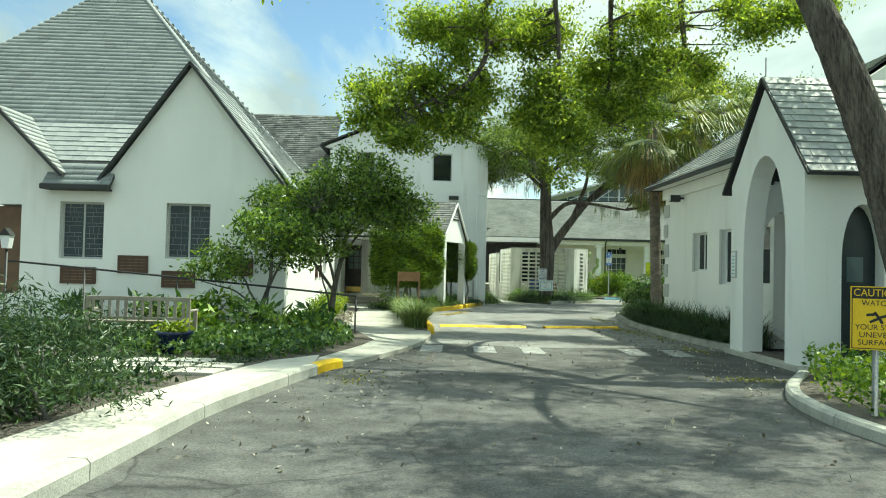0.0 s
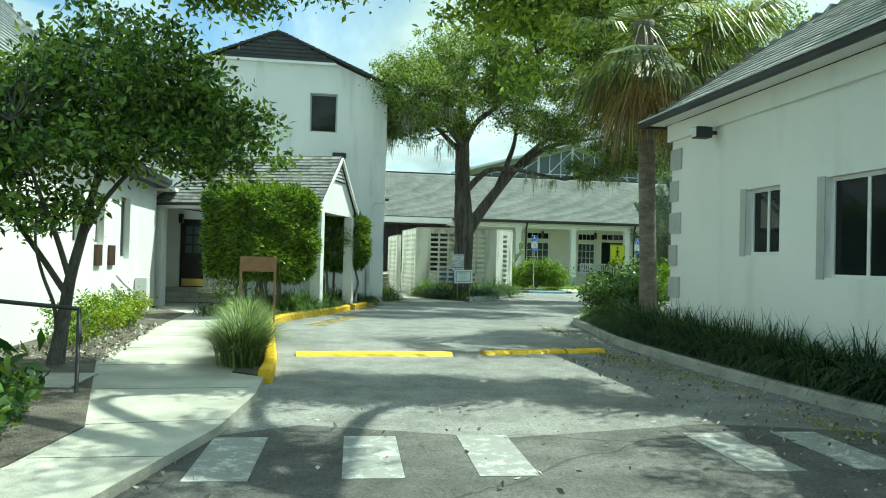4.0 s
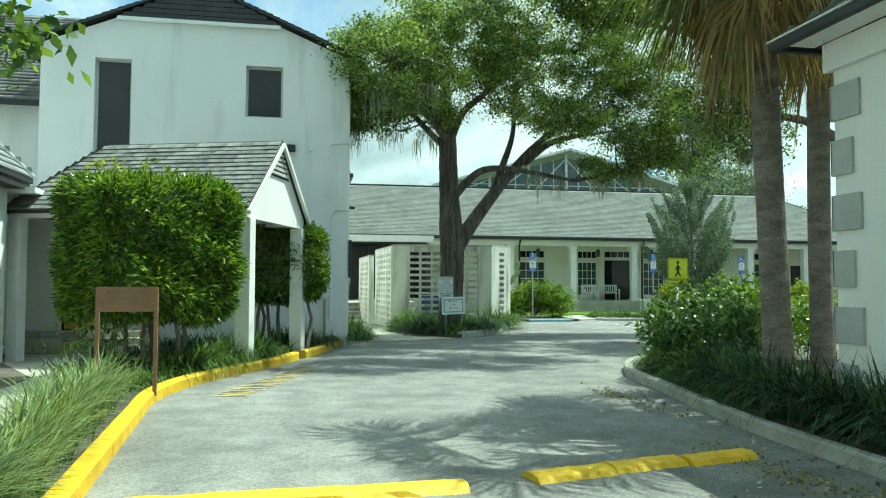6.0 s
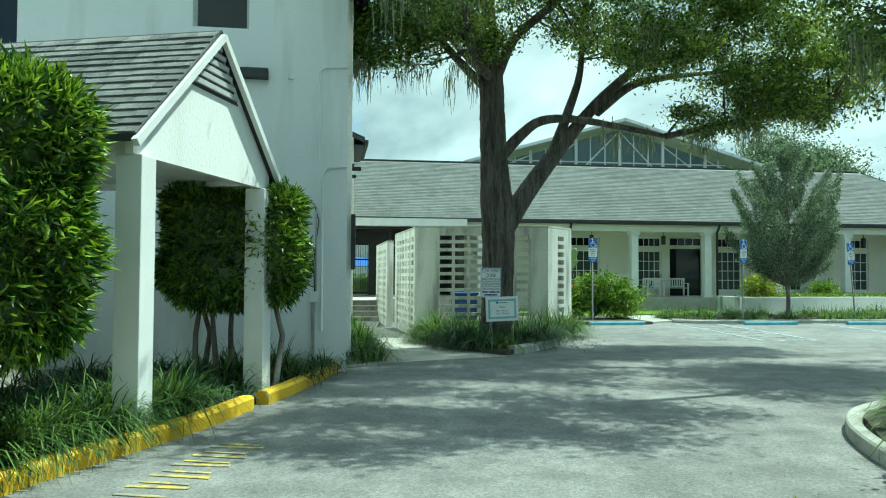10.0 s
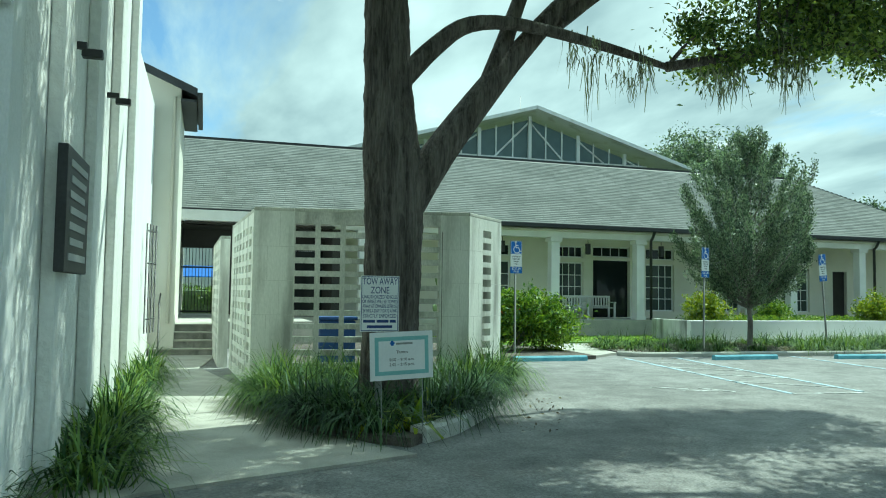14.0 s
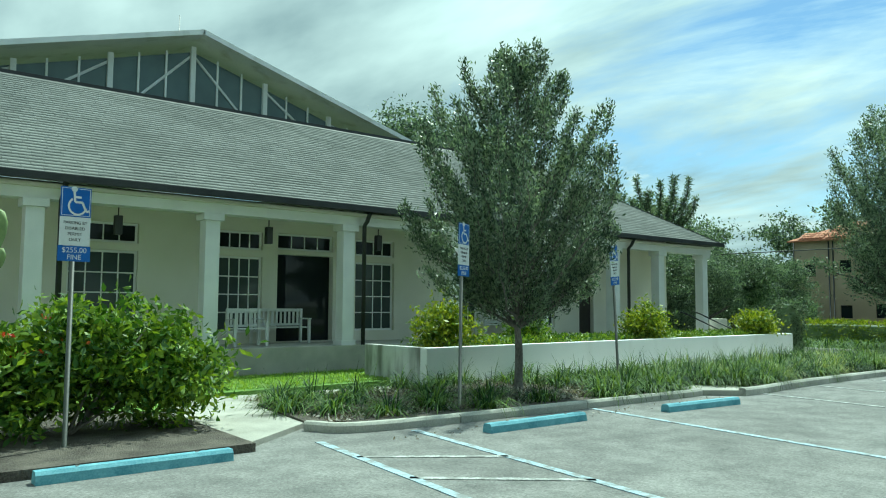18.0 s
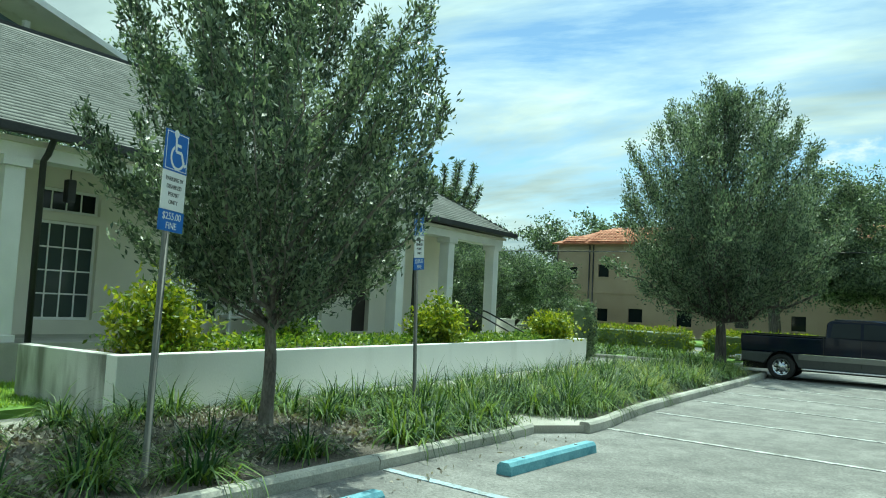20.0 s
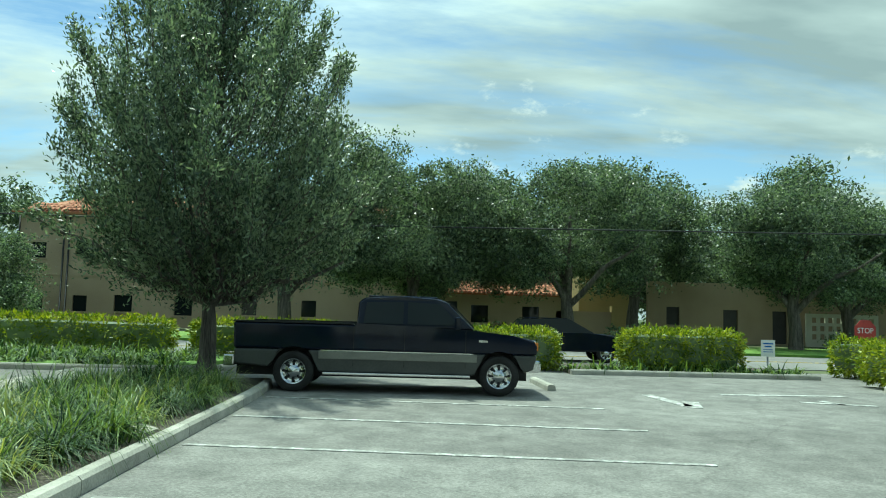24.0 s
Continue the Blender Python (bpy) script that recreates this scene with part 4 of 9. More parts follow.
for x in (16.6, 18.4, 20.2, 22.0, 25.4, 27.2, 29.0, 30.8, 32.6, 34.4):
    q = [(p.x, p.y) for p in stripe(x, 53.7, x, 54.65, 0.014, None)]
    tagged(part("sidewalk_joint", prism(bmesh.new(), q, 0.066, 0.0712), MULCH, None, "dark tooled joint across the footpath"), "", "joint", "footpath joints", "structure")

# ---- buildings ----


def pointed(c, half, spring, top, base, n=7):
    """The outline of a pointed arch over (c - half, c + half)."""
    pts = [(c - half, base), (c + half, base)]
    for i in range(n + 1):
        t = i / n
        pts.append((c + half * (1 - t ** 1.7), spring + (top - spring) * math.sin(t * math.pi / 2) ** 0.9))
    for i in range(n - 1, -1, -1):
        t = i / n
        pts.append((c - half * (1 - t ** 1.7), spring + (top - spring) * math.sin(t * math.pi / 2) ** 0.9))
    return pts


def hip_rows(width, slope_len, course, left, right):
    """Where each course of a hipped slope begins and ends. left, right: how far the ends draw in per metre of slope."""
    n = int(slope_len / course)
    return [(i * course * left, width - i * course * right) for i in range(n) if width - i * course * (left + right) > 0.05]


def roof_plane(parent, a, b, rise_to, left, right, course, tab, material, name="roof_slope", seed=3, thick=0.1, single=0, lap=0.018):
    """A slope with its eave from a to b and its top in the direction rise_to, closed below by a slab."""
    a, b = Vector(a), Vector(b)
    u = (b - a).normalized()
    v = Vector(rise_to) - a
    v = v - u * v.dot(u)
    ln, width = v.length, (b - a).length
    v.normalize()
    quad = [a, b, b + v * ln - u * right * ln, a + v * ln + u * left * ln]
    if width - (left + right) * ln < 0.02:
        quad = quad[:3]
    deck = slab(name, [tuple(q) for q in quad], thick, DARKTRIM, parent)
    shingles("shingle_layer", a, u, v, hip_rows(width, ln, course, left, right), course, tab, material, deck, thick=lap, seed=seed, single=single)
    return deck


def window_unit(parent, axis, plane, u0, u1, z0, z1, cols, rows, frame_mat, glass_mat, face=-1, depth=0.06, bar=0.03, name="window", label="", sill=True, sill_mat=None):
    """A window set in a wall: frame, panes and bars; axis 1: the wall runs along x, 0: along y. face: which way it looks."""
    win = new(name)
    win.parent = parent
    tagged(win, label)
    lo, hi = sorted((plane, plane - face * depth))

    def put(nm, ua, ub, za, zb, material, inset=0.0, lift=0.0):
        p, q = (lo + inset, hi - inset) if not lift else sorted((plane + face * lift, plane - face * depth))
        bm = boxed(ua, ub, p, q, za, zb) if axis == 1 else boxed(p, q, ua, ub, za, zb)
        return part(nm, bm, material, win)
    f = 0.055
    put("frame_side", u0, u0 + f, z0, z1, frame_mat)
    put("frame_side", u1 - f, u1, z0, z1, frame_mat)
    put("frame_head", u0 + f, u1 - f, z1 - f, z1, frame_mat)
    put("frame_foot", u0 + f, u1 - f, z0, z0 + f, frame_mat)
    iu0, iu1, iz0, iz1 = u0 + f, u1 - f, z0 + f, z1 - f
    put("pane", iu0, iu1, iz0, iz1, glass_mat, 0.022)
    for c in range(1, cols):
        x = iu0 + (iu1 - iu0) * c / cols
        put("bar", x - bar / 2, x + bar / 2, iz0, iz1, frame_mat, 0.008)
    for r in range(1, rows):
        z = iz0 + (iz1 - iz0) * r / rows
        put("bar", iu0, iu1, z - bar / 2, z + bar / 2, frame_mat, 0.011)
    if sill:
        put("sill", u0 - 0.07, u1 + 0.07, z0 - 0.11, z0 - 0.002, sill_mat or frame_mat, lift=0.09)
    return win


# chapel: hipped slate roof, a cross gable and a small entrance gable on its south wall
chapel = thing("chapel", (-10, 28, 0), "white stuccoed chapel with steep slate hipped roof and leaded windows", "building")
CX, CY = -10.0, 28.0


def in_chapel(pts):
    return [(x - CX, z) for x, z in pts]


WY = 22.6
holes = [rect(-10.37, -9.2, 1.72, 3.26), rect(-7.53, -6.35, 1.78, 3.28), rect(-12.7, -11.4, 0.75, 3.15)]
outline = [(-18, 0), (-4.3, 0), (-4.3, 3.75), (-6.97, 7.0), (-9.15, 3.95), (-10.3, 3.95), (-12.1, 5.7), (-13.9, 3.95), (-18, 3.95)]
part("south_wall", holed(bmesh.new(), in_chapel(outline), [in_chapel(h) for h in holes], WY - CY, WY - CY + 0.35, 1), STUCCO, chapel)
e_holes = [rect(y, y + 0.62, 1.72, 2.78) for y in (26.9, 28.35)] + [rect(30.3, 31.15, 1.42, 2.85)]
part("east_wall", holed(bmesh.new(), [(y - CY, z) for y, z in rect(22.96, 34.0, 0, 3.6)], [[(y - CY, z) for y, z in h] for h in e_holes], -4.3 - CX - 0.35, -4.3 - CX, 0), STUCCO, chapel)
part("north_wall", boxed(-18 - CX, -4.65 - CX, 33.65 - CY, 34 - CY, 0, 3.6), STUCCO, chapel)
part("west_wall", boxed(-18 - CX, -17.65 - CX, 22.96 - CY, 33.64 - CY, 0, 3.6), STUCCO, chapel)
for h in e_holes:
    window_unit(chapel, 0, -4.3 - CX - 0.12, h[0][0] - CY, h[1][0] - CY, h[0][1], h[2][1], 1, 1, GREYQUOIN, DARKGLASS, 1, name="window", label="narrow recessed side window")
EZ, RZ = 3.62, 3.62 + 8.25
roof_plane(chapel, (-17.9 - CX, 22.97 - CY, EZ + 0.79), (-4.67 - CX, 22.97 - CY, EZ + 0.79), (-17.9 - CX, 29.75 - CY, RZ), 0.6, 0.6726, 0.21, 0.34, SLATE, seed=11, single=300)
roof_plane(chapel, (-10.75 - CX, 22.3 - CY, EZ + 0.06), (-8.95 - CX, 22.3 - CY, EZ + 0.06), (-10.75 - CX, 22.96 - CY, EZ + 0.79), 0, 0, 0.21, 0.34, SLATE, "valley_slope", seed=16)
roof_plane(chapel, (-3.95 - CX, 22.3 - CY, EZ), (-3.95 - CX, 34.3 - CY, EZ), (-11.45 - CX, 22.25 - CY, RZ), 0.6726, 0.408, 0.21, 0.34, SLATE, seed=12)
roof_plane(chapel, (-3.95 - CX, 34.3 - CY, EZ), (-18.4 - CX, 34.3 - CY, EZ), (-3.95 - CX, 29.75 - CY, RZ), 0.796, 0.73, 0.21, 0.34, SLATE, seed=13)
for p0, p1 in (((-3.95, 22.25, EZ), (-11.45, 29.75, RZ)), ((-3.95, 34.3, EZ), (-11.45, 29.75, RZ))):
    rod("hip_cap", [(p0[0] - CX, p0[1] - CY, p0[2] + 0.03), (p1[0] - CX, p1[1] - CY, p1[2] + 0.03)], 0.06, SLATE, chapel)
# cross gable roof
for s in (-1, 1):
    half = 2.95 if s > 0 else 2.35
    ax = -6.97 - CX
    g_a, g_b = (ax + s * half, WY - CY - 0.14), (ax + s * half, 27.0 - CY)
    zb = 7.12 - half * (1.25 if s > 0 else 1.38)
    if s > 0:
        roof_plane(chapel, (*g_a, zb), (*g_b, zb), (ax, g_a[1], 7.14), 0.0, 0.0, 0.21, 0.34, SLATE, "gable_slope", 12, single=300)
    else:
        roof_plane(chapel, (*g_b, zb), (*g_a, zb), (ax, g_b[1], 7.14), 0.0, 0.0, 0.21, 0.34, SLATE, "gable_slope", 13, single=300)
    ln = math.hypot(half, 7.12 - zb)
    barge = boxed(-0.04, 0.03, -0.04, 0.03, 0, ln)
    ob = part("bargeboard", barge, DARKTRIM, chapel)
    ob.matrix_basis = pose(ax + s * half, WY - CY - 0.16, zb - 0.04) @ Matrix.Rotation(-s * math.atan2(half, 7.12 - zb), 4, "Y")
for s in (-1, 1):
    ax, half = -12.1 - CX, 1.85
    zb = 4.0
    a, b = (ax + s * half, WY - CY - 0.28), (ax + s * half, 25.5 - CY)
    if s > 0:
        roof_plane(chapel, (*a, zb), (*b, zb), (ax, a[1], 5.85), 0.0, 0.0, 0.21, 0.34, SLATE, "gable_slope", 14)
    else:
        roof_plane(chapel, (*b, zb), (*a, zb), (ax, b[1], 5.85), 0.0, 0.0, 0.21, 0.34, SLATE, "gable_slope", 15)
    ob = part("bargeboard", boxed(-0.04, 0.04, -0.05, 0.06, 0, math.hypot(half, 1.85)), DARKTRIM, chapel)
    ob.matrix_basis = pose(ax + s * half, WY - CY - 0.30, zb - 0.06) @ Matrix.Rotation(-s * math.atan2(half, 1.85), 4, "Y")
part("valley_gutter", boxed(-10.75 - CX, -8.95 - CX, WY - CY - 0.44, WY - CY - 0.3, 3.55, 3.7, 0.03), DARKTRIM, chapel)
part("valley_soffit", boxed(-10.7 - CX, -9.0 - CX, WY - CY - 0.3, WY - CY - 0.003, 3.55, 3.6), DARKTRIM, chapel)
part("eave_board", boxed(-4.28 - CX, -3.98 - CX, 22.4 - CY, 34.2 - CY, 3.38, 3.58), DARKTRIM, chapel)
door = part("entrance_door", boxed(-12.65 - CX, -11.45 - CX, WY - CY + 0.2, WY - CY + 0.27, 0.75, 3.1), DOORBROWN, chapel, "brown wooden chapel door")
# leaded windows
for x0, x1, z0, z1 in ((-10.37, -9.2, 1.72, 3.26), (-7.53, -6.35, 1.78, 3.28)):
    win = window_unit(chapel, 1, WY - CY + 0.16, x0 - CX, x1 - CX, z0, z1, 2, 1, GREYQUOIN, LEADGLASS, -1, name="leaded_window", label="leaded glass window with irregular panes", bar=0.05, sill_mat=GREYQUOIN)
    r2 = random.Random(int(-x0 * 10))
    for c in range(2):
        u0, u1 = x0 - CX + 0.06 + c * (x1 - x0) / 2, x0 - CX - 0.06 + (c + 1) * (x1 - x0) / 2
        z = z0 + 0.1
        while z < z1 - 0.12:
            part("lead_strip", boxed(u0, u1, WY - CY + 0.165, WY - CY + 0.18, z - 0.006, z + 0.006), LEAD, win)
            h = r2.uniform(0.09, 0.2)
            for _ in range(r2.randint(1, 3)):
                x = r2.uniform(u0 + 0.05, u1 - 0.05)
                part("lead_strip", boxed(x - 0.005, x + 0.005, WY - CY + 0.168, WY - CY + 0.178, z + 0.008, min(z + h, z1 - 0.06)), LEAD, win)
            z += h
for x0, x1, z0, z1 in ((-8.78, -7.97, 1.36, 1.84), (-5.9, -5.15, 1.35, 1.84), (-10.3, -9.35, 1.05, 1.5), (-7.6, -6.7, 1.0, 1.45)):
    q = thing("wall_plaque", ((x0 + x1) / 2, WY - 0.03, (z0 + z1) / 2), "bronze memorial plaque with raised lettering on the chapel wall", "plaque", "memorial plaques")
    w, h = (x1 - x0) / 2, (z1 - z0) / 2
    part("plate", boxed(-w, w, -0.02, 0.03, -h, h, 0.008), BRONZE, q)
    for k in range(4):
        for c in range(4):
            xx = -w * 0.8 + c * w * 0.42
            part("raised_bar", boxed(xx, xx + w * 0.34, -0.026, -0.019, h * (0.55 - 0.36 * k), h * (0.62 - 0.36 * k)), DULLBRONZE, q)
for y in (28.5, 29.5):
    q = thing("wall_plaque", (-4.28, y, 1.5), "small bronze plaque on the white side wall", "plaque", "memorial plaques")
    part("plate", boxed(-0.02, 0.035, -0.22, 0.22, -0.22, 0.22, 0.008), BRONZE, q)

# tower building
TX, TY = -1.4, 38.4
tower = thing("parish_house", (TX, TY, 0), "two-storey white stuccoed house with a low gabled roof", "building")
outline = [(-3.78, 0), (3.78, 0), (3.78, 7.35), (1.9, 8.25), (-1.9, 8.25), (-3.78, 7.35)]
t_holes = [rect(-2.52, -1.65, 4.8, 7.24), rect(1.14, 2.08, 5.9, 7.24)]
part("south_wall", holed(bmesh.new(), outline, t_holes, 0, 0.35, 1), GREYWALL, tower)
part("east_wall", boxed(3.43, 3.78, 0.352, 8.4, 0, 7.3), STUCCO_COARSE, tower)
part("west_wall", boxed(-3.78, -3.43, 0.352, 8.4, 0, 7.3), STUCCO, tower)
part("north_wall", boxed(-3.43, 3.43, 8.0, 8.4, 0, 7.3), STUCCO, tower)
for y, z0, z1 in ((1.2, 0, 7.25), (3.2, 0, 7.25), (5.3, 0, 7.25), (7.6, 0, 7.25)):
    part("pilaster", boxed(3.782, 3.90, y, y + 0.55, z0, z1, 0.02), STUCCO_COARSE, tower)
window_unit(tower, 1, 0.16, -2.52, -1.65, 4.8, 7.24, 1, 1, GREYQUOIN, TOWERGLASS, -1, sill=False, name="tall_window", label="tall dark fixed window")
window_unit(tower, 1, 0.16, 1.14, 2.08, 5.9, 7.24, 1, 1, GREYQUOIN, TOWERGLASS, -1, name="upper_window", label="dark upper window with drawn curtain", sill_mat=GREYWALL)
for s in (-1, 1):
    a, b = (s * 4.2, -0.1), (s * 4.2, 8.8)
    if s > 0:
        roof_plane(tower, (*a, 7.55), (*b, 7.55), (0, a[1], 9.32), 0, 0, 0.2, 0.3, SHINGLE, seed=21, thick=0.05)
    else:
        roof_plane(tower, (*b, 7.55), (*a, 7.55), (0, b[1], 9.32), 0, 0, 0.2, 0.3, SHINGLE, seed=22, thick=0.05)
    ob = part("bargeboard", boxed(-0.03, 0.03, -0.03, 0.0, 0, math.hypot(4.2, 1.77)), DARKTRIM, tower)
    part("eaves_gutter", boxed(s * 4.2 - 0.06, s * 4.2 + 0.06, -0.1, 8.8, 7.4, 7.53, 0.02), DARKTRIM, tower)
    part("verge_wall", prism(bmesh.new(), [(s * 1.9, 8.252), (s * 3.78, 7.352), (s * 4.05, 7.44), (0, 9.14), (0, 8.252)] if s > 0 else [(s * 1.9, 8.252), (0, 8.252), (0, 9.14), (s * 4.05, 7.44), (s * 3.78, 7.352)], 0.02, 0.3, 1), GREYWALL, tower)
    ob.matrix_basis = pose(s * 4.2, -0.12, 7.5) @ Matrix.Rotation(-s * math.atan2(4.2, 1.77), 4, "Y")
for k in range(7):
    z = 8.3 + k * 0.135
    w = 1.95 * (1 - k / 7.2)
    part("gable_louvre", prism(bmesh.new(), [(-w, z), (w, z), (w - 0.1, z + 0.12), (-w + 0.1, z + 0.12)], -0.08, 0.1, 1), DARKTRIM, tower)
part("gable_ledge", boxed(-2.0, 2.0, -0.14, 0.0, 8.2, 8.29), GREYWALL, tower)
part("flood_light", boxed(1.95, 2.42, -0.16, -0.003, 5.02, 5.2, 0.02), DARKTRIM, tower)
part("vent_box", boxed(2.75, 2.85, -0.05, -0.002, 5.05, 5.15, 0.01), GREYWALL, tower)
rod("conduit", [(3.36, -0.03, 0.7), (3.36, -0.03, 3.38), (3.44, -0.03, 3.53), (3.77, -0.03, 3.55)], 0.02, GREYWALL, tower)
rod("conduit", [(3.3, -0.03, 3.7), (3.3, -0.03, 5.2), (3.38, -0.03, 5.28), (3.77, -0.03, 5.29)], 0.014, GREYWALL, tower)
rod("conduit", [(1.9, -0.03, 2.97), (3.18, -0.03, 2.93), (3.26, -0.03, 2.82), (3.26, -0.03, 1.3)], 0.016, GREYQUOIN, tower)
rod("conduit", [(3.22, -0.03, 2.9), (3.3, -0.03, 2.6), (3.22, -0.03, 1.9), (3.24, -0.03, 1.3)], 0.01, DARKTRIM, tower)
part("junction_box", boxed(3.16, 3.3, -0.07, -0.002, 1.2, 1.38, 0.01), GREYWALL, tower)
rod("drain_pipe", [(3.22, -0.05, 1.19), (3.22, -0.05, 0.08)], 0.032, TRIM, tower)
board = thing("name_board", (2.52, 40.1, 2.3), "dark bronze board with worn pale letters on the white side wall", "board")
part("panel", boxed(-0.03, 0.05, -0.6, 0.6, -0.52, 0.52, 0.01), DARKTRIM, board)
for k in range(7):
    part("letter_bar", boxed(0.051, 0.058, -0.45 + 0.04 * (k % 2), 0.45 - 0.07 * (k % 3), 0.36 - 0.13 * k, 0.42 - 0.13 * k), GREYQUOIN, board)

# two-storey wing behind the chapel
wing = thing("rear_wing", (-11.5, 40, 0), "white two-storey wing with a grey shingled roof", "building")
part("south_wall", boxed(-7, 6.2, 0, 0.35, 0, 6.3), STUCCO, wing)
part("east_wall", boxed(5.85, 6.2, 0.352, 8, 0, 6.3), STUCCO, wing)
roof_plane(wing, (-7.3, -0.45, 6.35), (6.2, -0.45, 6.35), (-7.3, 3.9, 10.0), 0, 0, 0.2, 0.3, SHINGLE, seed=23)
part("gutter", boxed(-7.3, 6.2, -0.56, -0.44, 6.2, 6.33), DARKTRIM, wing)

# cream block by the steps
cream = thing("stair_block", (0.2, 53.6, 0), "cream rendered block with dark eaves beside the steps", "building")
part("rendered_wall", prism(bmesh.new(), [(-3, 0), (2.75, 0), (2.75, 6.72), (-3, 9.13)], -0.6, 2.6, 1), CREAM, cream)
part("link_wall", boxed(-3, 2.15, -6.8, -0.602, 0, 6.2), STUCCO, cream)
part("raked_roof", prism(bmesh.new(), [(3.14, 6.57), (3.14, 6.68), (-3.2, 9.34), (-3.2, 9.23)], -0.85, 3.0, 1), SHINGLE, cream)
part("rake_board", prism(bmesh.new(), [(3.14, 6.5), (3.14, 6.7), (-3.2, 9.36), (-3.2, 9.16)], -0.9, -0.852, 1), DARKTRIM, cream)
part("soffit", boxed(2.752, 3.12, -0.85, 3.0, 6.36, 6.42), DARKTRIM, cream)
part("gutter", boxed(3.142, 3.27, -0.9, 3.0, 6.42, 6.6, 0.02), DARKTRIM, cream)
rod("downpipe", [(2.6, -0.66, 6.5), (2.6, -0.66, 0.8)], 0.04, CREAM, cream)

# breezeway porch: posts, hipped and gabled roof
porch = thing("breezeway", (0.50, 34.36, 0), "white breezeway with square posts and a grey shingled gable roof", "porch", turn=-19)
for y in (-1.45, 1.45):
    part("post", boxed(0.02, 0.30, y - 0.13, y + 0.13, 0, 2.826, 0.012), TRIM, porch)
for y in (-1.45, 1.45):
    part("post", boxed(-4.64, -4.4, y - 0.12, y + 0.12, 0, 2.86, 0.012), TRIM, porch)
    part("beam", boxed(-4.64, 0.14, y - 0.12, y + 0.12, 2.862, 3.05), TRIM, porch)
bm = prism(bmesh.new(), [(-1.62, 2.83), (1.62, 2.83), (1.62, 3.02), (0, 4.5), (-1.62, 3.02)], 0.145, 0.23, 0)
part("gable_wall", bm, STUCCO, porch)
for k in range(6):
    w = 0.55 * (1 - k / 6.4)
    part("gable_louvre", boxed(0.241, 0.275, -w, w, 3.82 + k * 0.1, 3.88 + k * 0.1), GREYQUOIN, porch)
prism_bm = prism(bmesh.new(), [(-0.62, 3.78), (0.62, 3.78), (0, 4.42)], 0.229, 0.24, 0)
part("vent_backing", prism_bm, DARKTRIM, porch)
for s in (-1, 1):
    a, b = (0.32, s * 1.72), (-4.7, s * 1.72)
    ang = math.atan2(1.72, 1.52)
    if s > 0:
        roof_plane(porch, (*a, 3.0), (*b, 3.0), (a[0], 0, 4.55), 0, 0.5, 0.15, 0.3, SHINGLE, seed=31, thick=0.07, single=300)
    else:
        roof_plane(porch, (*b, 3.0), (*a, 3.0), (b[0], 0, 4.55), 0.5, 0, 0.15, 0.3, SHINGLE, seed=32, thick=0.07, single=300)
    ob = part("bargeboard", boxed(-0.03, 0.035, -0.03, 0.05, 0, math.hypot(1.75, 1.55)), TRIM, porch)
    ob.matrix_basis = pose(0.33, s * 1.75, 2.92) @ Matrix.Rotation(s * math.atan2(1.75, 1.55), 4, "X")
roof_plane(porch, (-4.7, 1.72, 3.0), (-4.7, -1.72, 3.0), (-3.55, 1.72, 4.55), 0.88, 0.88, 0.15, 0.3, SHINGLE, "hip_slope", 33, 0.07)
part("soffit", boxed(-4.4, 0.14, -1.3, 1.3, 2.93, 2.97), TRIM, porch)
# back wall of the breezeway with its glazed door
back = thing("entrance_wall", (-3.5, 37.2, 0), "white recessed entrance wall with a dark glazed door and steps", "building")
part("wall", holed(bmesh.new(), rect(-1.8, 1.2, 0, 3.3), [rect(-0.72, 0.35, 0.5, 2.7)], 0, 0.25, 1), STUCCO, back)
dd = part("door", boxed(-0.71, 0.34, 0.06, 0.12, 0.5, 2.69), DOORDARK, back, "dark door with nine panes")
for i in range(3):
    for j in range(3):
        part("pane", boxed(-0.55 + 0.25 * i, -0.34 + 0.25 * i, 0.05, 0.061, 1.6 + 0.3 * j, 1.86 + 0.3 * j), SKYGLASS, dd)
part("kick_plate", boxed(-0.65, 0.28, 0.045, 0.06, 0.55, 0.78), BRASS, dd, "brass kick plate")
for k in range(3):
    part("step", boxed(-1.6, 1.2, -1.2 + 0.35 * k, -0.002, 0.1 + 0.14 * k, 0.235 + 0.14 * k, 0.01), CONCRETE, back)
# canopy and side wall are added, hidden, only to keep light off the recess
part("canopy", boxed(-4.5, -0.3, -3.25, -0.002, 3.32, 3.42), TRIM, back)
part("side_wall", boxed(-2.1, -1.802, -3.2, 0.25, 0, 3.3), STUCCO, back)
part("lantern", boxed(-0.75, -0.6, -0.18, -0.002, 2.55, 2.85, 0.03), DARKTRIM, back)

# white gatehouse building
RX, RY = 7.1, 20.0
gate_house = thing("gatehouse", (RX, RY, 0), "white stuccoed building with grey corner quoins and a slate hipped roof", "building")
g_holes = [rect(2.28, 3.2, 1.78, 2.84), rect(-1.5, 1.22, 1.46, 2.84)]
part("west_wall", holed(bmesh.new(), rect(-1.68, 5.9, 0, 4.35), g_holes, 0, 0.3, 0), STUCCO, gate_house)
part("north_wall", boxed(0.302, 6, 5.6, 5.9, 0, 4.35), STUCCO, gate_house)
part("east_wall", boxed(5.7, 6, -1.68, 5.598, 0, 4.35), STUCCO, gate_house)
part("cornice", boxed(-0.08, 0.0, -1.68, 5.98, 4.02, 4.34), STUCCO, gate_house)
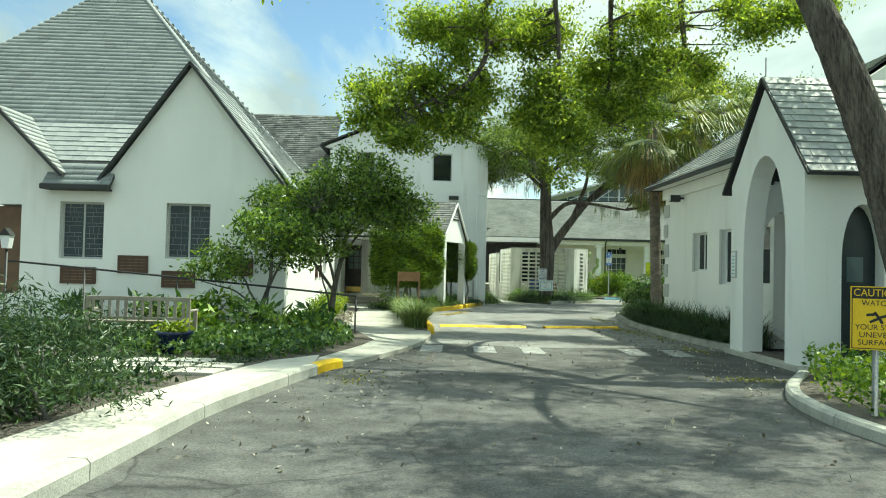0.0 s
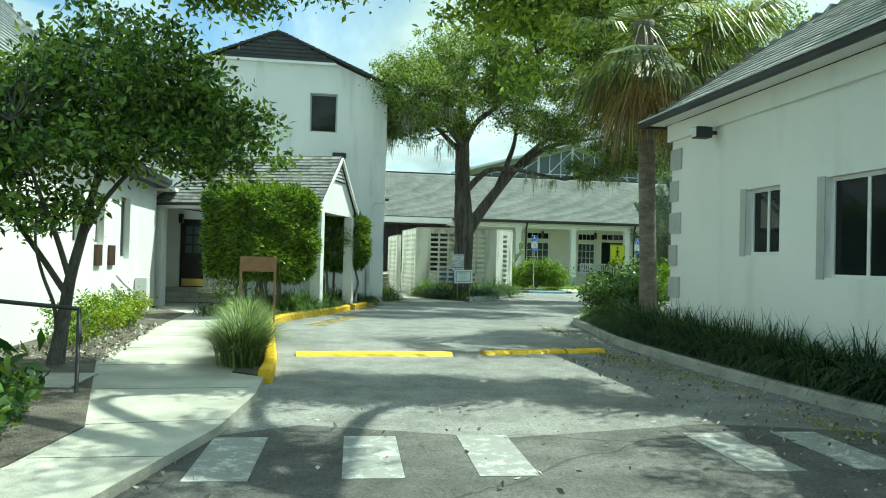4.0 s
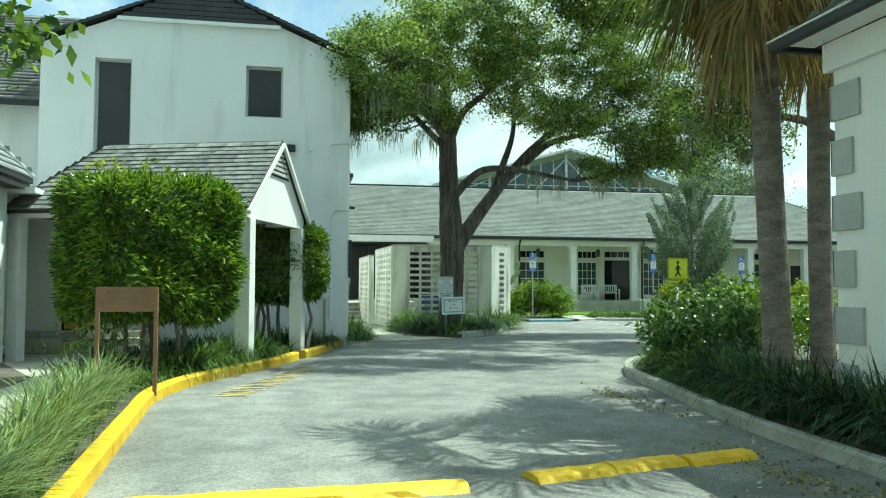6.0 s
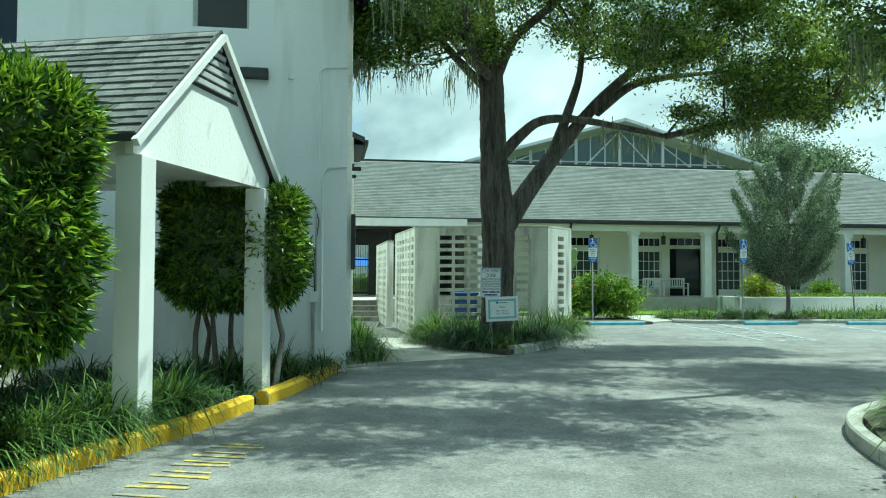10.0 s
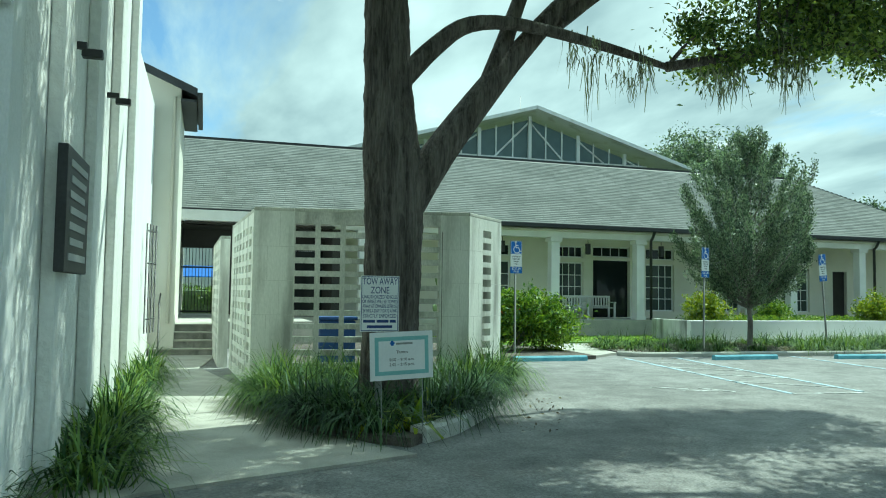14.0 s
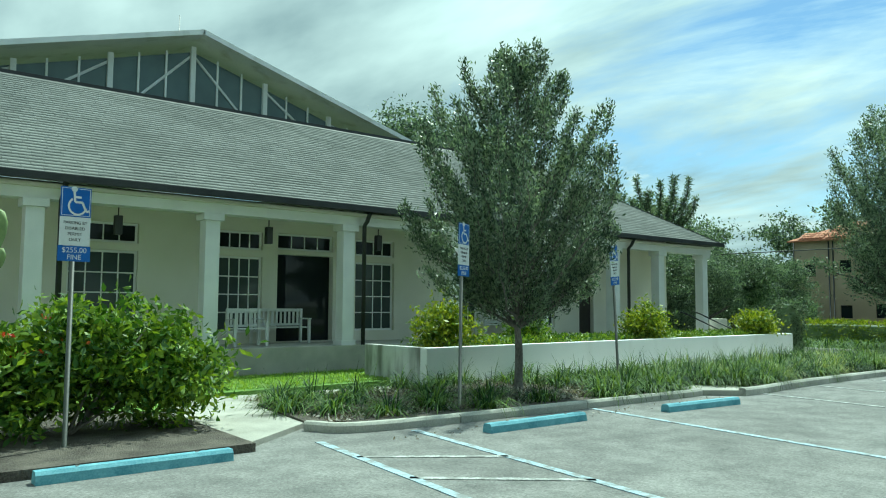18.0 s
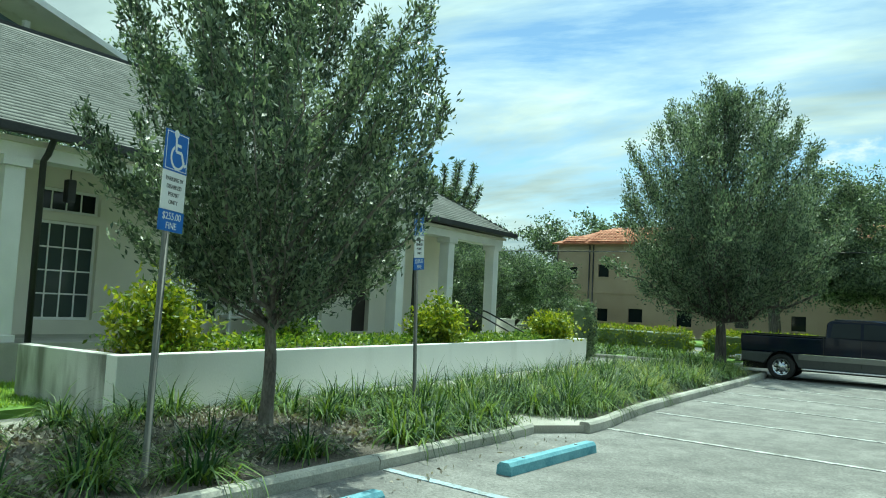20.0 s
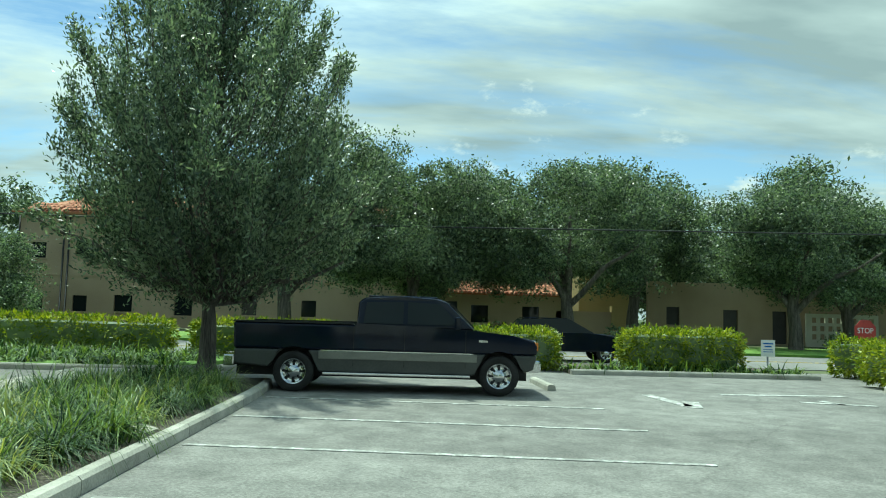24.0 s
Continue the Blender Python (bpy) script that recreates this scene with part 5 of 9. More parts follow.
for y0, y1, z0, z1, c in ((2.28, 3.2, 1.78, 2.84, 2), (-1.5, 1.22, 1.46, 2.84, 4)):
    window_unit(gate_house, 0, 0.1, y0, y1, z0, z1, c, 1, TRIM, DARKGLASS, -1, name="window", label="white framed sash window with grey sill", bar=0.06, sill_mat=GREYQUOIN)
    part("jamb_panel", boxed(-0.012, 0.0, y1 + 0.003, y1 + 0.17, z0 - 0.02, z1 + 0.02), GREYQUOIN, gate_house)
for k in range(7):
    z = 0.35 + 0.62 * k
    w = 0.42 if k % 2 else 0.3
    part("quoin", boxed(-0.035, 0.0, 5.9 - w, 5.93, z, z + 0.4, 0.008), GREYQUOIN, gate_house)
    part("quoin", boxed(-0.035, 0.4, 5.902, 5.935, z, z + 0.4, 0.008), GREYQUOIN, gate_house)
k2 = 1 / math.sqrt(1 + 0.72 ** 2)
roof_plane(gate_house, (-0.46, 6.2, 4.43), (-0.46, -1.5, 4.43), (3.0, 6.2, 4.43 + 3.46 * 0.72), k2, 0, 0.2, 0.32, SLATE, seed=41, thick=0.05, single=300)
roof_plane(gate_house, (6.46, 6.2, 4.43), (-0.46, 6.2, 4.43), (6.46, 2.74, 4.43 + 3.46 * 0.72), k2, k2, 0.2, 0.32, SLATE, seed=42, thick=0.05)
roof_plane(gate_house, (6.46, -1.5, 4.43), (6.46, 6.2, 4.43), (3.0, -1.5, 4.43 + 3.46 * 0.72), 0, k2, 0.2, 0.32, SLATE, seed=43)
part("south_wall", prism(bmesh.new(), [(0.302, 0), (5.7, 0), (5.7, 4.35), (3.0, 6.75), (0.302, 4.9)], -1.68, -1.4, 1), STUCCO, gate_house)
part("gutter", boxed(-0.56, -0.46, -1.5, 6.3, 4.32, 4.42, 0.02), DARKTRIM, gate_house)
part("gutter", boxed(-0.46, 6.46, 6.2, 6.3, 4.32, 4.42, 0.02), DARKTRIM, gate_house)
part("drip_edge", boxed(-0.575, -0.45, -1.5, 6.31, 4.425, 4.445), GREYWALL, gate_house)
part("soffit_board", boxed(-0.44, -0.09, -1.5, 6.1, 4.35, 4.375), TRIM, gate_house)
lamp = part("flood_light", boxed(-0.42, -0.12, 4.1, 4.32, 3.82, 4.02, 0.03), DARKTRIM, gate_house, "black flood light on a bracket")
part("lamp_lens", boxed(-0.43, -0.421, 4.12, 4.3, 3.84, 4.0), SIGNWHITE, lamp)
part("lamp_bracket", boxed(-0.12, -0.001, 4.18, 4.24, 3.9, 3.96), DARKTRIM, lamp)

# arched porch
ax0, ax1, ay0, ay1 = 6.15, 8.7, 15.1, 18.3
arch = thing("arched_porch", (ax0, ay0, 0), "white stuccoed entrance porch with pointed arches and a slate gable roof", "porch")
half = (ay1 - ay0) / 2
out = [(0, 0), (2 * half, 0), (2 * half, 3.62), (half, 5.42), (0, 3.62)]
part("west_wall", holed(bmesh.new(), out, [pointed(1.62, 0.93, 2.2, 4.05, 0.001)], 0, 0.42, 0), STUCCO, arch)
part("south_wall", holed(bmesh.new(), rect(0.422, 2.55, 0, 3.62), [pointed(1.05, 0.38, 2.0, 2.98, 0.25)], 0, 0.42, 1), STUCCO, arch)
part("north_wall", holed(bmesh.new(), rect(0.422, 2.55, 0, 3.62), [pointed(1.0, 0.56, 1.9, 3.08, 0.1)], 2 * half - 0.42, 2 * half, 1), STUCCO, arch)
part("east_wall", boxed(2.3, 2.55, 0.422, 2 * half - 0.422, 0, 3.62), STUCCO, arch)
part("floor_slab", boxed(-0.12, 2.29, 0.0, 2 * half, 0.002, 0.09), CONCRETE, arch)
adoor = part("door", boxed(0.68, 1.42, 0.26, 0.32, 0.25, 2.95), DOORTEAL, arch, "blue-black door with a small leaded light")
part("door_light", boxed(0.9, 1.2, 0.25, 0.261, 1.6, 2.05), SKYGLASS, adoor)
for s in (0, 1):
    if s == 0:
        roof_plane(arch, (-0.07, -0.3, 3.5), (2.9, -0.3, 3.5), (-0.07, half, 5.62), 0, 0, 0.2, 0.3, SLATE, seed=44, thick=0.06, single=200)
    else:
        roof_plane(arch, (2.9, 2 * half + 0.3, 3.5), (-0.07, 2 * half + 0.3, 3.5), (2.9, half, 5.62), 0, 0, 0.2, 0.3, SLATE, seed=45, thick=0.06, single=200)
    y = -0.3 if s == 0 else 2 * half + 0.3
    sg = -1 if s == 0 else 1
    ob = part("bargeboard", boxed(-0.02, 0.02, -0.03, 0.03, 0, math.hypot(half + 0.3, 2.12)), DARKTRIM, arch)
    ob.matrix_basis = pose(-0.08, y, 3.46) @ Matrix.Rotation(sg * math.atan2(half + 0.3, 2.12), 4, "X")
rod("finial", [(0.0, half, 5.6), (0.0, half, 6.0)], 0.012, DARKTRIM, arch)
plate = part("notice_plate", boxed(-0.03, 0.0, 2 * half - 0.32, 2 * half - 0.06, 1.62, 2.2, 0.005), GREYQUOIN, arch, "framed white notice with blue-grey lines")
part("notice_sheet", boxed(-0.034, -0.031, 2 * half - 0.3, 2 * half - 0.08, 1.65, 2.17), SIGNWHITE, plate)
for k in range(6):
    part("notice_bar", boxed(-0.037, -0.0345, 2 * half - 0.27, 2 * half - 0.12 - 0.02 * (k % 3), 1.7 + 0.075 * k, 1.725 + 0.075 * k), SIGNTEAL, plate)

# hall with its colonnade
HY = 58.7
hall = thing("parish_hall", (20, HY, 0), "long cream hall with white columns, shingled roof and glazed clerestory", "building")
FZ = 0.72
cols = [8.85, 12.45, 16.05, 19.65, 23.25, 26.85, 30.45, 33.05, 35.9]
wins = [(13.5, 15.03), (17.0, 18.2), (21.07, 22.42), (24.4, 25.8), (28.0, 29.4)]
w_holes = [rect(a - 20, b - 20, 1.0, 2.95) for a, b in wins] + [rect(a - 20, b - 20, 3.13, 3.6) for a, b in wins]
w_holes += [rect(18.63 - 20, 20.33 - 20, FZ + 0.03, 3.06), rect(18.63 - 20, 20.33 - 20, 3.18, 3.62), rect(30.7 - 20, 31.5 - 20, FZ + 0.03, 2.85)]
part("front_wall", holed(bmesh.new(), rect(-11.9, 16.1, 0, 4.4), w_holes, 1.7, 2.0, 1), CREAM, hall)
part("east_wall", boxed(15.8, 16.1, 2.002, 10, 0, 4.4), CREAM, hall)
part("porch_floor", boxed(-11.5, 16.3, -0.35, 1.698, 0, FZ, 0.01), CONCRETE, hall)
part("porch_ceiling", boxed(-17, 16.3, -0.35, 1.698, 3.98, 4.06), CREAM, hall)
part("porch_beam", boxed(-17, 16.25, -0.24, 0.18, 3.76, 3.978), TRIM, hall)
for x in cols:
    c = part("column", boxed(x - 20.17, x - 19.83, -0.2, 0.14, FZ, 3.6, 0.012), TRIM, hall)
    part("capital", boxed(x - 20.24, x - 19.76, -0.27, 0.2, 3.6, 3.76, 0.01), TRIM, c)
    part("plinth", boxed(x - 20.21, x - 19.79, -0.24, 0.18, FZ, FZ + 0.12, 0.008), TRIM, c)
for a, b in wins:
    window_unit(hall, 1, 1.8, a - 20, b - 20, 1.0, 2.95, 4, 4, TRIM, GREYGLASS, -1, name="window", label="white framed window of many panes")
    window_unit(hall, 1, 1.8, a - 20, b - 20, 3.13, 3.6, 4, 1, TRIM, DARKGLASS, -1, name="transom", sill=False)
window_unit(hall, 1, 1.8, 18.63 - 20, 20.33 - 20, 3.18, 3.62, 4, 1, TRIM, DARKGLASS, -1, name="transom", sill=False)
part("dark_screen", boxed(18.64 - 20, 20.32 - 20, 1.9, 1.94, FZ + 0.03, 3.05), DARKGLASS, hall, "dark glazed entrance recess")
part("door", boxed(30.71 - 20, 31.49 - 20, 1.85, 1.92, FZ + 0.03, 2.84), DOORDARK, hall, "dark door with a paper notice")
kh = 1 / math.sqrt(1 + 0.62 ** 2)
roof_plane(hall, (-17.5, -0.5, 4.22), (16.55, -0.5, 4.22), (-17.5, 4.8, 7.5), 0, kh, 0.16, 0.34, HALLROOF, seed=51, lap=0.0035)
roof_plane(hall, (16.55, -0.5, 4.22), (16.55, 10.1, 4.22), (11.25, -0.5, 7.5), kh, kh, 0.16, 0.34, HALLROOF, seed=52, lap=0.0035)
part("gutter", boxed(-17.5, 16.6, -0.64, -0.5, 4.08, 4.24, 0.02), DARKTRIM, hall, "dark eaves gutter")
part("ridge_flashing", boxed(-17.5, 11.2, 4.76, 4.95, 7.45, 7.56), DARKTRIM, hall)
for x in (20.05, 31.0, 12.9):
    rod("downpipe", [(x - 20, -0.55, 4.1), (x - 20, -0.4, 3.85), (x - 20, -0.28, 3.75), (x - 20, -0.28, FZ)], 0.055, DARKTRIM, hall)
for x in (17.75, 21.0, 14.2, 24.5, 28.2):
    ln = part("lantern", boxed(x - 20.08, x - 19.92, 0.4, 0.56, 3.2, 3.62, 0.02), DARKTRIM, hall, "hanging porch lantern")
    part("lantern_rod", boxed(x - 20.01, x - 19.99, 0.47, 0.49, 3.62, 3.98), DARKTRIM, ln)
# clerestory gable
GY = 7.8
part("clerestory_glass", prism(bmesh.new(), [(-9.6, 7.3), (6.4, 7.3), (6.4, 7.75), (-1.5, 10.1), (-9.6, 7.75)], GY + 0.1, GY + 0.14, 1), SKYGLASS, hall)
for s in (-1, 1):
    wdt = 9.2
    ang = math.atan2(2.65, wdt)
    ob = part("clerestory_eave", boxed(0, math.hypot(wdt, 2.65), -0.9, 9, -0.16, 0.0), GREYWALL, hall, "pale metal gable roof edge")
    ob.matrix_basis = pose(-1.5, GY, 10.6) @ (Matrix.Rotation(ang, 4, "Y") if s > 0 else Matrix.Rotation(math.pi, 4, "Z") @ pose(0, -8.1, 0) @ Matrix.Rotation(ang, 4, "Y"))
BAYS = [-9.4, -6.75, -4.1, -1.5, 1.1, 3.7, 6.2]


def gable_top(x, at=10.25):
    return at - abs(x + 1.5) * 0.288


for x in BAYS:
    part("mullion", boxed(x - 0.08, x + 0.08, GY - 0.04, GY + 0.09, 7.25, gable_top(x)), GREYWALL, hall)
for a, b in zip(BAYS, BAYS[1:]):
    for q in (1, 2):
        x = a + (b - a) * q / 3
        part("glazing_bar", boxed(x - 0.03, x + 0.03, GY + 0.03, GY + 0.088, 7.25, gable_top(x, 10.2)), GREYWALL, hall)
    lo_x, hi_x = (a, b) if a < -1.6 else (b, a)
    top = max(7.6, gable_top(hi_x) - 0.25)
    rod("brace", [(lo_x, GY + 0.07, 7.4), (hi_x, GY + 0.07, top)], 0.045, GREYWALL, hall)
part("glazing_rail", boxed(-8.0, 5.0, GY + 0.02, GY + 0.092, 8.15, 8.22), GREYWALL, hall)
part("clerestory_wall", boxed(-10.6, 7.4, GY + 0.2, GY + 0.4, 6.8, 7.3), GREYWALL, hall)
rod("antenna", [(-2.0, GY, 10.4), (-2.0, GY, 11.2)], 0.015, METALGREY, hall)
# end stairs
part("stair_wall", boxed(16.3, 16.9, -0.5, -0.1, 0, 1.3), CREAM, hall)
for dx in (0.0, 0.9):
    rod("handrail", [(14.6 + dx, -1.6, 0.9), (13.9 + dx, -0.6, 1.5), (13.6 + dx, -0.6, 1.55)], 0.025, BLACKIRON, hall)

# planter wall
planter = thing("planter_wall", (19.05, 54.5, 0), "long low white stuccoed planter wall with a stained end", "planter", turn=2.0)
part("front_wall", boxed(0, 16.8, 0, 0.22, 0, 0.84, 0.015), STUCCO, planter)
part("end_wall", boxed(0, 0.22, 0.222, 2.2, 0, 0.84, 0.015), STAINEDWALL, planter, "grey end wall with dark rain stains")
part("end_wall", boxed(16.58, 16.8, 0.222, 1.6, 0, 0.84, 0.015), STUCCO, planter)
part("soil", boxed(0.222, 16.578, 0.222, 2.2, 0, 0.74), MULCH, planter)

# steps to the passage
steps = thing("entrance_steps", (3.2, 52.7, 0), "four worn concrete entrance steps", "steps")
for k in range(4):
    st = part("step", boxed(-0.8, 0.85, 0.32 * k, 2.6, 0.19 * k if k else 0, 0.19 * (k + 1) - 0.035), STEPSIDE, steps)
    part("tread", boxed(-0.8, 0.85, 0.32 * k - 0.02, 0.32 * k + 0.34 if k < 3 else 2.6, 0.19 * (k + 1) - 0.034, 0.19 * (k + 1), 0.012), CONCRETE, st)
part("landing", boxed(-0.8, 3.5, 2.602, 6.2, 0, 0.76), CONCRETE, steps)

# passage under the hall roof
passage = thing("covered_passage", (3.8, 58, 0), "covered passage with glazed doors under the hall roof, painted dark for shade", "passage")
part("beam", boxed(-1.4, 4.3, 0.05, 0.3, 3.84, 4.18), TRIM, passage)
# wall and ceiling below take the near-black in place of real shade
part("side_wall", boxed(4.0, 4.29, 0.75, 6, 0, 4.2), SHADEBLACK, passage)
part("side_wall", boxed(-1.2, -0.95, -1.79, 6, 0, 4.2), CREAM, passage)
part("floor_slab", boxed(-0.948, 3.998, 0.902, 4.398, 0, 0.765), CONCRETE, passage)
part("ceiling_panel", boxed(-0.948, 3.998, 0.302, 4.398, 3.76, 3.82), SHADEBLACK, passage)
part("gate_rail", boxed(-0.94, 0.12, 3.0, 3.05, 2.4, 2.46), BLACKIRON, passage, "black iron gate rail")
part("gate_rail", boxed(-0.94, 0.12, 3.0, 3.05, 0.85, 0.91), BLACKIRON, passage)
for k in range(10):
    rod("gate_bar", [(-0.9 + 0.11 * k, 3.025, 0.8), (-0.9 + 0.11 * k, 3.025, 3.1)], 0.011, BLACKIRON, passage)
part("door_mullion", boxed(0.12, 1.16, 3.0, 3.08, 0.78, 3.11), DOORDARK, passage)
part("screen_head", boxed(-0.94, 3.99, 3.0, 3.08, 3.11, 3.755), DOORDARK, passage)
# dark screen fills the far end in place of the passage's shade
part("dark_screen", boxed(1.16, 3.99, 3.02, 3.08, 0.78, 3.1), DARKGLASS, passage)
rod("hanging_lamp", [(1.0, 1.2, 3.7), (1.0, 1.2, 3.1)], 0.07, DARKTRIM, passage)
# courtyard seen through the gate
awning = thing("courtyard_awning", (3.4, 67.5, 0), "blue fabric awning in the courtyard behind the gate", "awning")
part("canopy", slab_mesh([(-1.6, -0.6, 2.2), (1.6, -0.6, 2.2), (1.6, 0.8, 2.7), (-1.6, 0.8, 2.7)], 0.03), SIGNBLUE, awning)
for sx in (-1.5, 1.5):
    rod("pole", [(sx, -0.5, 0), (sx, -0.5, 2.2)], 0.03, METALGREY, awning)
yard = thing("courtyard_wall", (3.4, 71, 0), "pale courtyard wall behind the passage", "wall", kind="structure")
part("wall", boxed(-4, 5, 0, 0.25, 0, 4.5), STUCCO, yard)

# ---- trees ----


def limb_path(a, b, sag, n, r0, r1, seed, wob=0.08):
    r = random.Random(seed)
    a, b = Vector(a), Vector(b)
    pts = []
    for i in range(n + 1):
        t = i / n
        p = a.lerp(b, t) + Vector((0, 0, sag * math.sin(math.pi * t)))
        if 0 < i < n:
            p += Vector((r.uniform(-1, 1), r.uniform(-1, 1), r.uniform(-1, 1))) * wob * (b - a).length * 0.5
        pts.append(p)
    pts = smooth_line(pts, 4)
    return pts, [r0 + (r1 - r0) * i / (len(pts) - 1) for i in range(len(pts))]


def twigs(tips, nodes, r0, share, seed):
    """Thin branches from the nearest limb to a share of the leaf clusters."""
    r = np.random.default_rng(seed)
    nd = np.array([tuple(q) for q in nodes])
    out = []
    for t in tips[r.random(len(tips)) < share]:
        near = nd[np.argmin(((nd - t) ** 2).sum(1) + 2.5 * np.maximum(0, nd[:, 2] - t[2]) ** 2)]
        if np.linalg.norm(t - near) > 1.8:
            continue
        mid = (near + t) / 2 + r.normal(size=3) * 0.12 * np.linalg.norm(t - near)
        out.append(([tuple(near), tuple(mid), tuple(t)], [r0, r0 * 0.6, r0 * 0.25]))
    return out


def tree(name, base, trunk, limbs, blobs, leaf, per, spread, leaf_mat, bark, label, seed=1, share=0.35, twig=0.025, sides=10, shell=0.5, group="", slim=0.45, clump=0.0, gap=-0.45):
    """trunk: points and radii; limbs: (from, to, sag, r0, r1); blobs: parts of the crown. All relative to the base."""
    root = thing(name, base, label, "tree", group)
    pts, radii = trunk
    line = smooth_line(pts, 5)
    rad = np.interp(np.linspace(0, 1, len(line)), np.linspace(0, 1, len(radii)), radii)
    if bark is BARK and sides >= 12:
        furrowed("trunk", line, list(rad), bark, root, seed)
    else:
        tubes("trunk", [(line, list(rad))], bark, root, sides=sides + 4)
    nodes = list(line[len(line) // 2:])
    for i, (a, b, sag, r0, r1) in enumerate(limbs):
        if b is None:
            lp = smooth_line(a, 4)
            lr = [r0 + (r1 - r0) * q / (len(lp) - 1) for q in range(len(lp))]
        else:
            lp, lr = limb_path(a, b, sag, 4, r0, r1, seed * 31 + i)
        tubes("limb", [(lp, lr)], bark, root, sides=sides)
        nodes += lp[2:]
    tips, pts = cluster_points(blobs, per, spread, seed, shell, clump, gap)
    tw = twigs(tips, nodes, twig, share, seed + 5)
    if tw:
        tagged(tubes("twig", tw, bark, root, sides=4), kind="stuff")
    leaves("crown", pts, leaf, leaf_mat, root, slim=slim, seed=seed + 9)
    return root, tips


def moss(name, tips, material, parent, seed, length=0.8, per=9):
    r = np.random.default_rng(seed)
    n = len(tips) * per
    b = np.repeat(tips, per, 0) + r.normal(size=(n, 3)) * np.array([0.08, 0.08, 0.06])
    ln = length * r.uniform(0.25, 1.2, n) * np.repeat(r.uniform(0.15, 1.0, len(tips)) ** 1.6 + 0.25, per)
    az = r.uniform(0, np.pi, n)
    side = np.stack([np.cos(az), np.sin(az), 0 * az], 1)
    rows = []
    drift = r.normal(size=(n, 3)) * 0.05
    for k in range(5):
        t = k / 4
        c = b + drift * t + np.stack([0 * ln, 0 * ln, -ln * t], 1) + r.normal(size=(n, 3)) * 0.012
        w = 0.012 * (1 - 0.7 * t) * r.uniform(0.6, 1.3, n)
        rows += [c - side * w[:, None], c + side * w[:, None]]
    v = np.stack(rows, 1).reshape(-1, 3)
    f = np.concatenate([np.arange(n)[:, None] * 10 + np.array([2 * k, 2 * k + 1, 2 * k + 3, 2 * k + 2]) for k in range(4)])
    return tagged(from_arrays(name, v, f, material, parent), "grey hanging moss", kind="stuff")


def gathered(tips, n, reach, seed):
    """The twig ends that lie near a few of their number, low ones before high."""
    r = np.random.default_rng(seed)
    order = np.argsort(tips[:, 2])[: int(len(tips) * 0.7)]
    mid = tips[r.choice(order, n, replace=False)]
    near = np.sqrt(((tips[:, None, :] - mid[None]) ** 2).sum(2)).min(1)
    return tips[near < reach]


# the oak by the drive, with hanging moss
oak, oak_tips = tree(
    "oak_tree", (5.95, 42.6, 0),
    ([(0.02, 0, -0.1), (0.04, 0, 0.5), (0.05, 0, 1.5), (0.06, 0.0, 2.6), (0.03, 0.02, 3.4), (-0.02, 0.1, 4.6), (-0.05, 0.2, 6.4), (-0.1, 0.4, 8.2), (0.1, 0.5, 9.6)], [0.47, 0.38, 0.36, 0.38, 0.38, 0.31, 0.28, 0.16, 0.07]),
    [([(0.1, 0, 2.6), (0.7, 0.08, 3.55), (1.42, 0.2, 4.5), (1.95, 0.25, 5.15), (2.8, 0.3, 6.1), (4.05, 0.4, 7.2)], None, 0, 0.27, 0.1),
     ([(1.4, 0.2, 4.45), (1.85, 0.3, 5.6), (2.22, 0.4, 6.7), (2.3, 0.5, 8.0)], None, 0, 0.15, 0.05),
     ([(0.1, 0, 4.45), (0.6, -0.02, 5.0), (1.1, -0.05, 5.36), (1.9, -0.1, 5.42), (3.2, -0.1, 5.25), (4.25, 0.0, 5.1)], None, 0, 0.15, 0.05),
     ([(4.25, 0.0, 5.1), (6.2, -0.3, 5.5), (8.3, -0.4, 5.8)], None, 0, 0.08, 0.03), ((4.05, 0.4, 7.2), (5.4, 0.6, 8.4), 0.2, 0.1, 0.04),
     ((-0.04, 0.15, 6.0), (-2.6, -0.4, 8.0), 0.2, 0.12, 0.04), ((0, 0.2, 6.2), (-1.2, 2.6, 8.6), 0.2, 0.13, 0.04), ((0.05, 0.2, 6.4), (1.5, -2.6, 8.4), 0.2, 0.14, 0.04), ((2.6, 0.3, 5.7), (6.4, 1.6, 7.2), 0.3, 0.13, 0.04), ((-0.04, 0.15, 6.3), (-2.4, -4.4, 7.6), 0.4, 0.11, 0.04)],
    [(0.3, -0.9, 9.2, 3.2, 2.2, 2.4, 380), (-2.5, -0.4, 8.3, 2.1, 2.0, 1.7, 210), (3.6, -0.4, 8.4, 3.0, 2.0, 2.1, 420), (6.8, -0.2, 7.3, 2.4, 1.9, 1.7, 330), (8.2, -0.4, 6.5, 1.6, 1.8, 1.1, 130), (1.8, -2.4, 8.0, 2.4, 1.8, 1.9, 110), (5.0, 0.1, 5.5, 1.0, 0.8, 0.5, 44), (6.6, -0.2, 5.6, 1.0, 0.8, 0.45, 36), (7.4, -0.5, 6.1, 1.4, 1.0, 0.7, 70), (-2.5, -4.7, 7.5, 1.7, 1.4, 1.2, 200), (-0.4, -3.6, 8.8, 2.2, 1.8, 1.5, 230), (3.4, -1.6, 6.9, 1.5, 1.3, 0.8, 110), (6.4, -0.2, 9.4, 2.2, 1.6, 1.2, 220), (-3.0, -0.6, 7.1, 1.5, 1.0, 0.8, 150), (-1.2, -0.7, 7.0, 1.3, 0.9, 0.65, 120)],
    0.102, 105, 0.205, OAKLEAF, BARK, "large live oak with a forked trunk and hanging grey moss", 3, 0.3, 0.03, 12, clump=0.48, gap=-0.15)
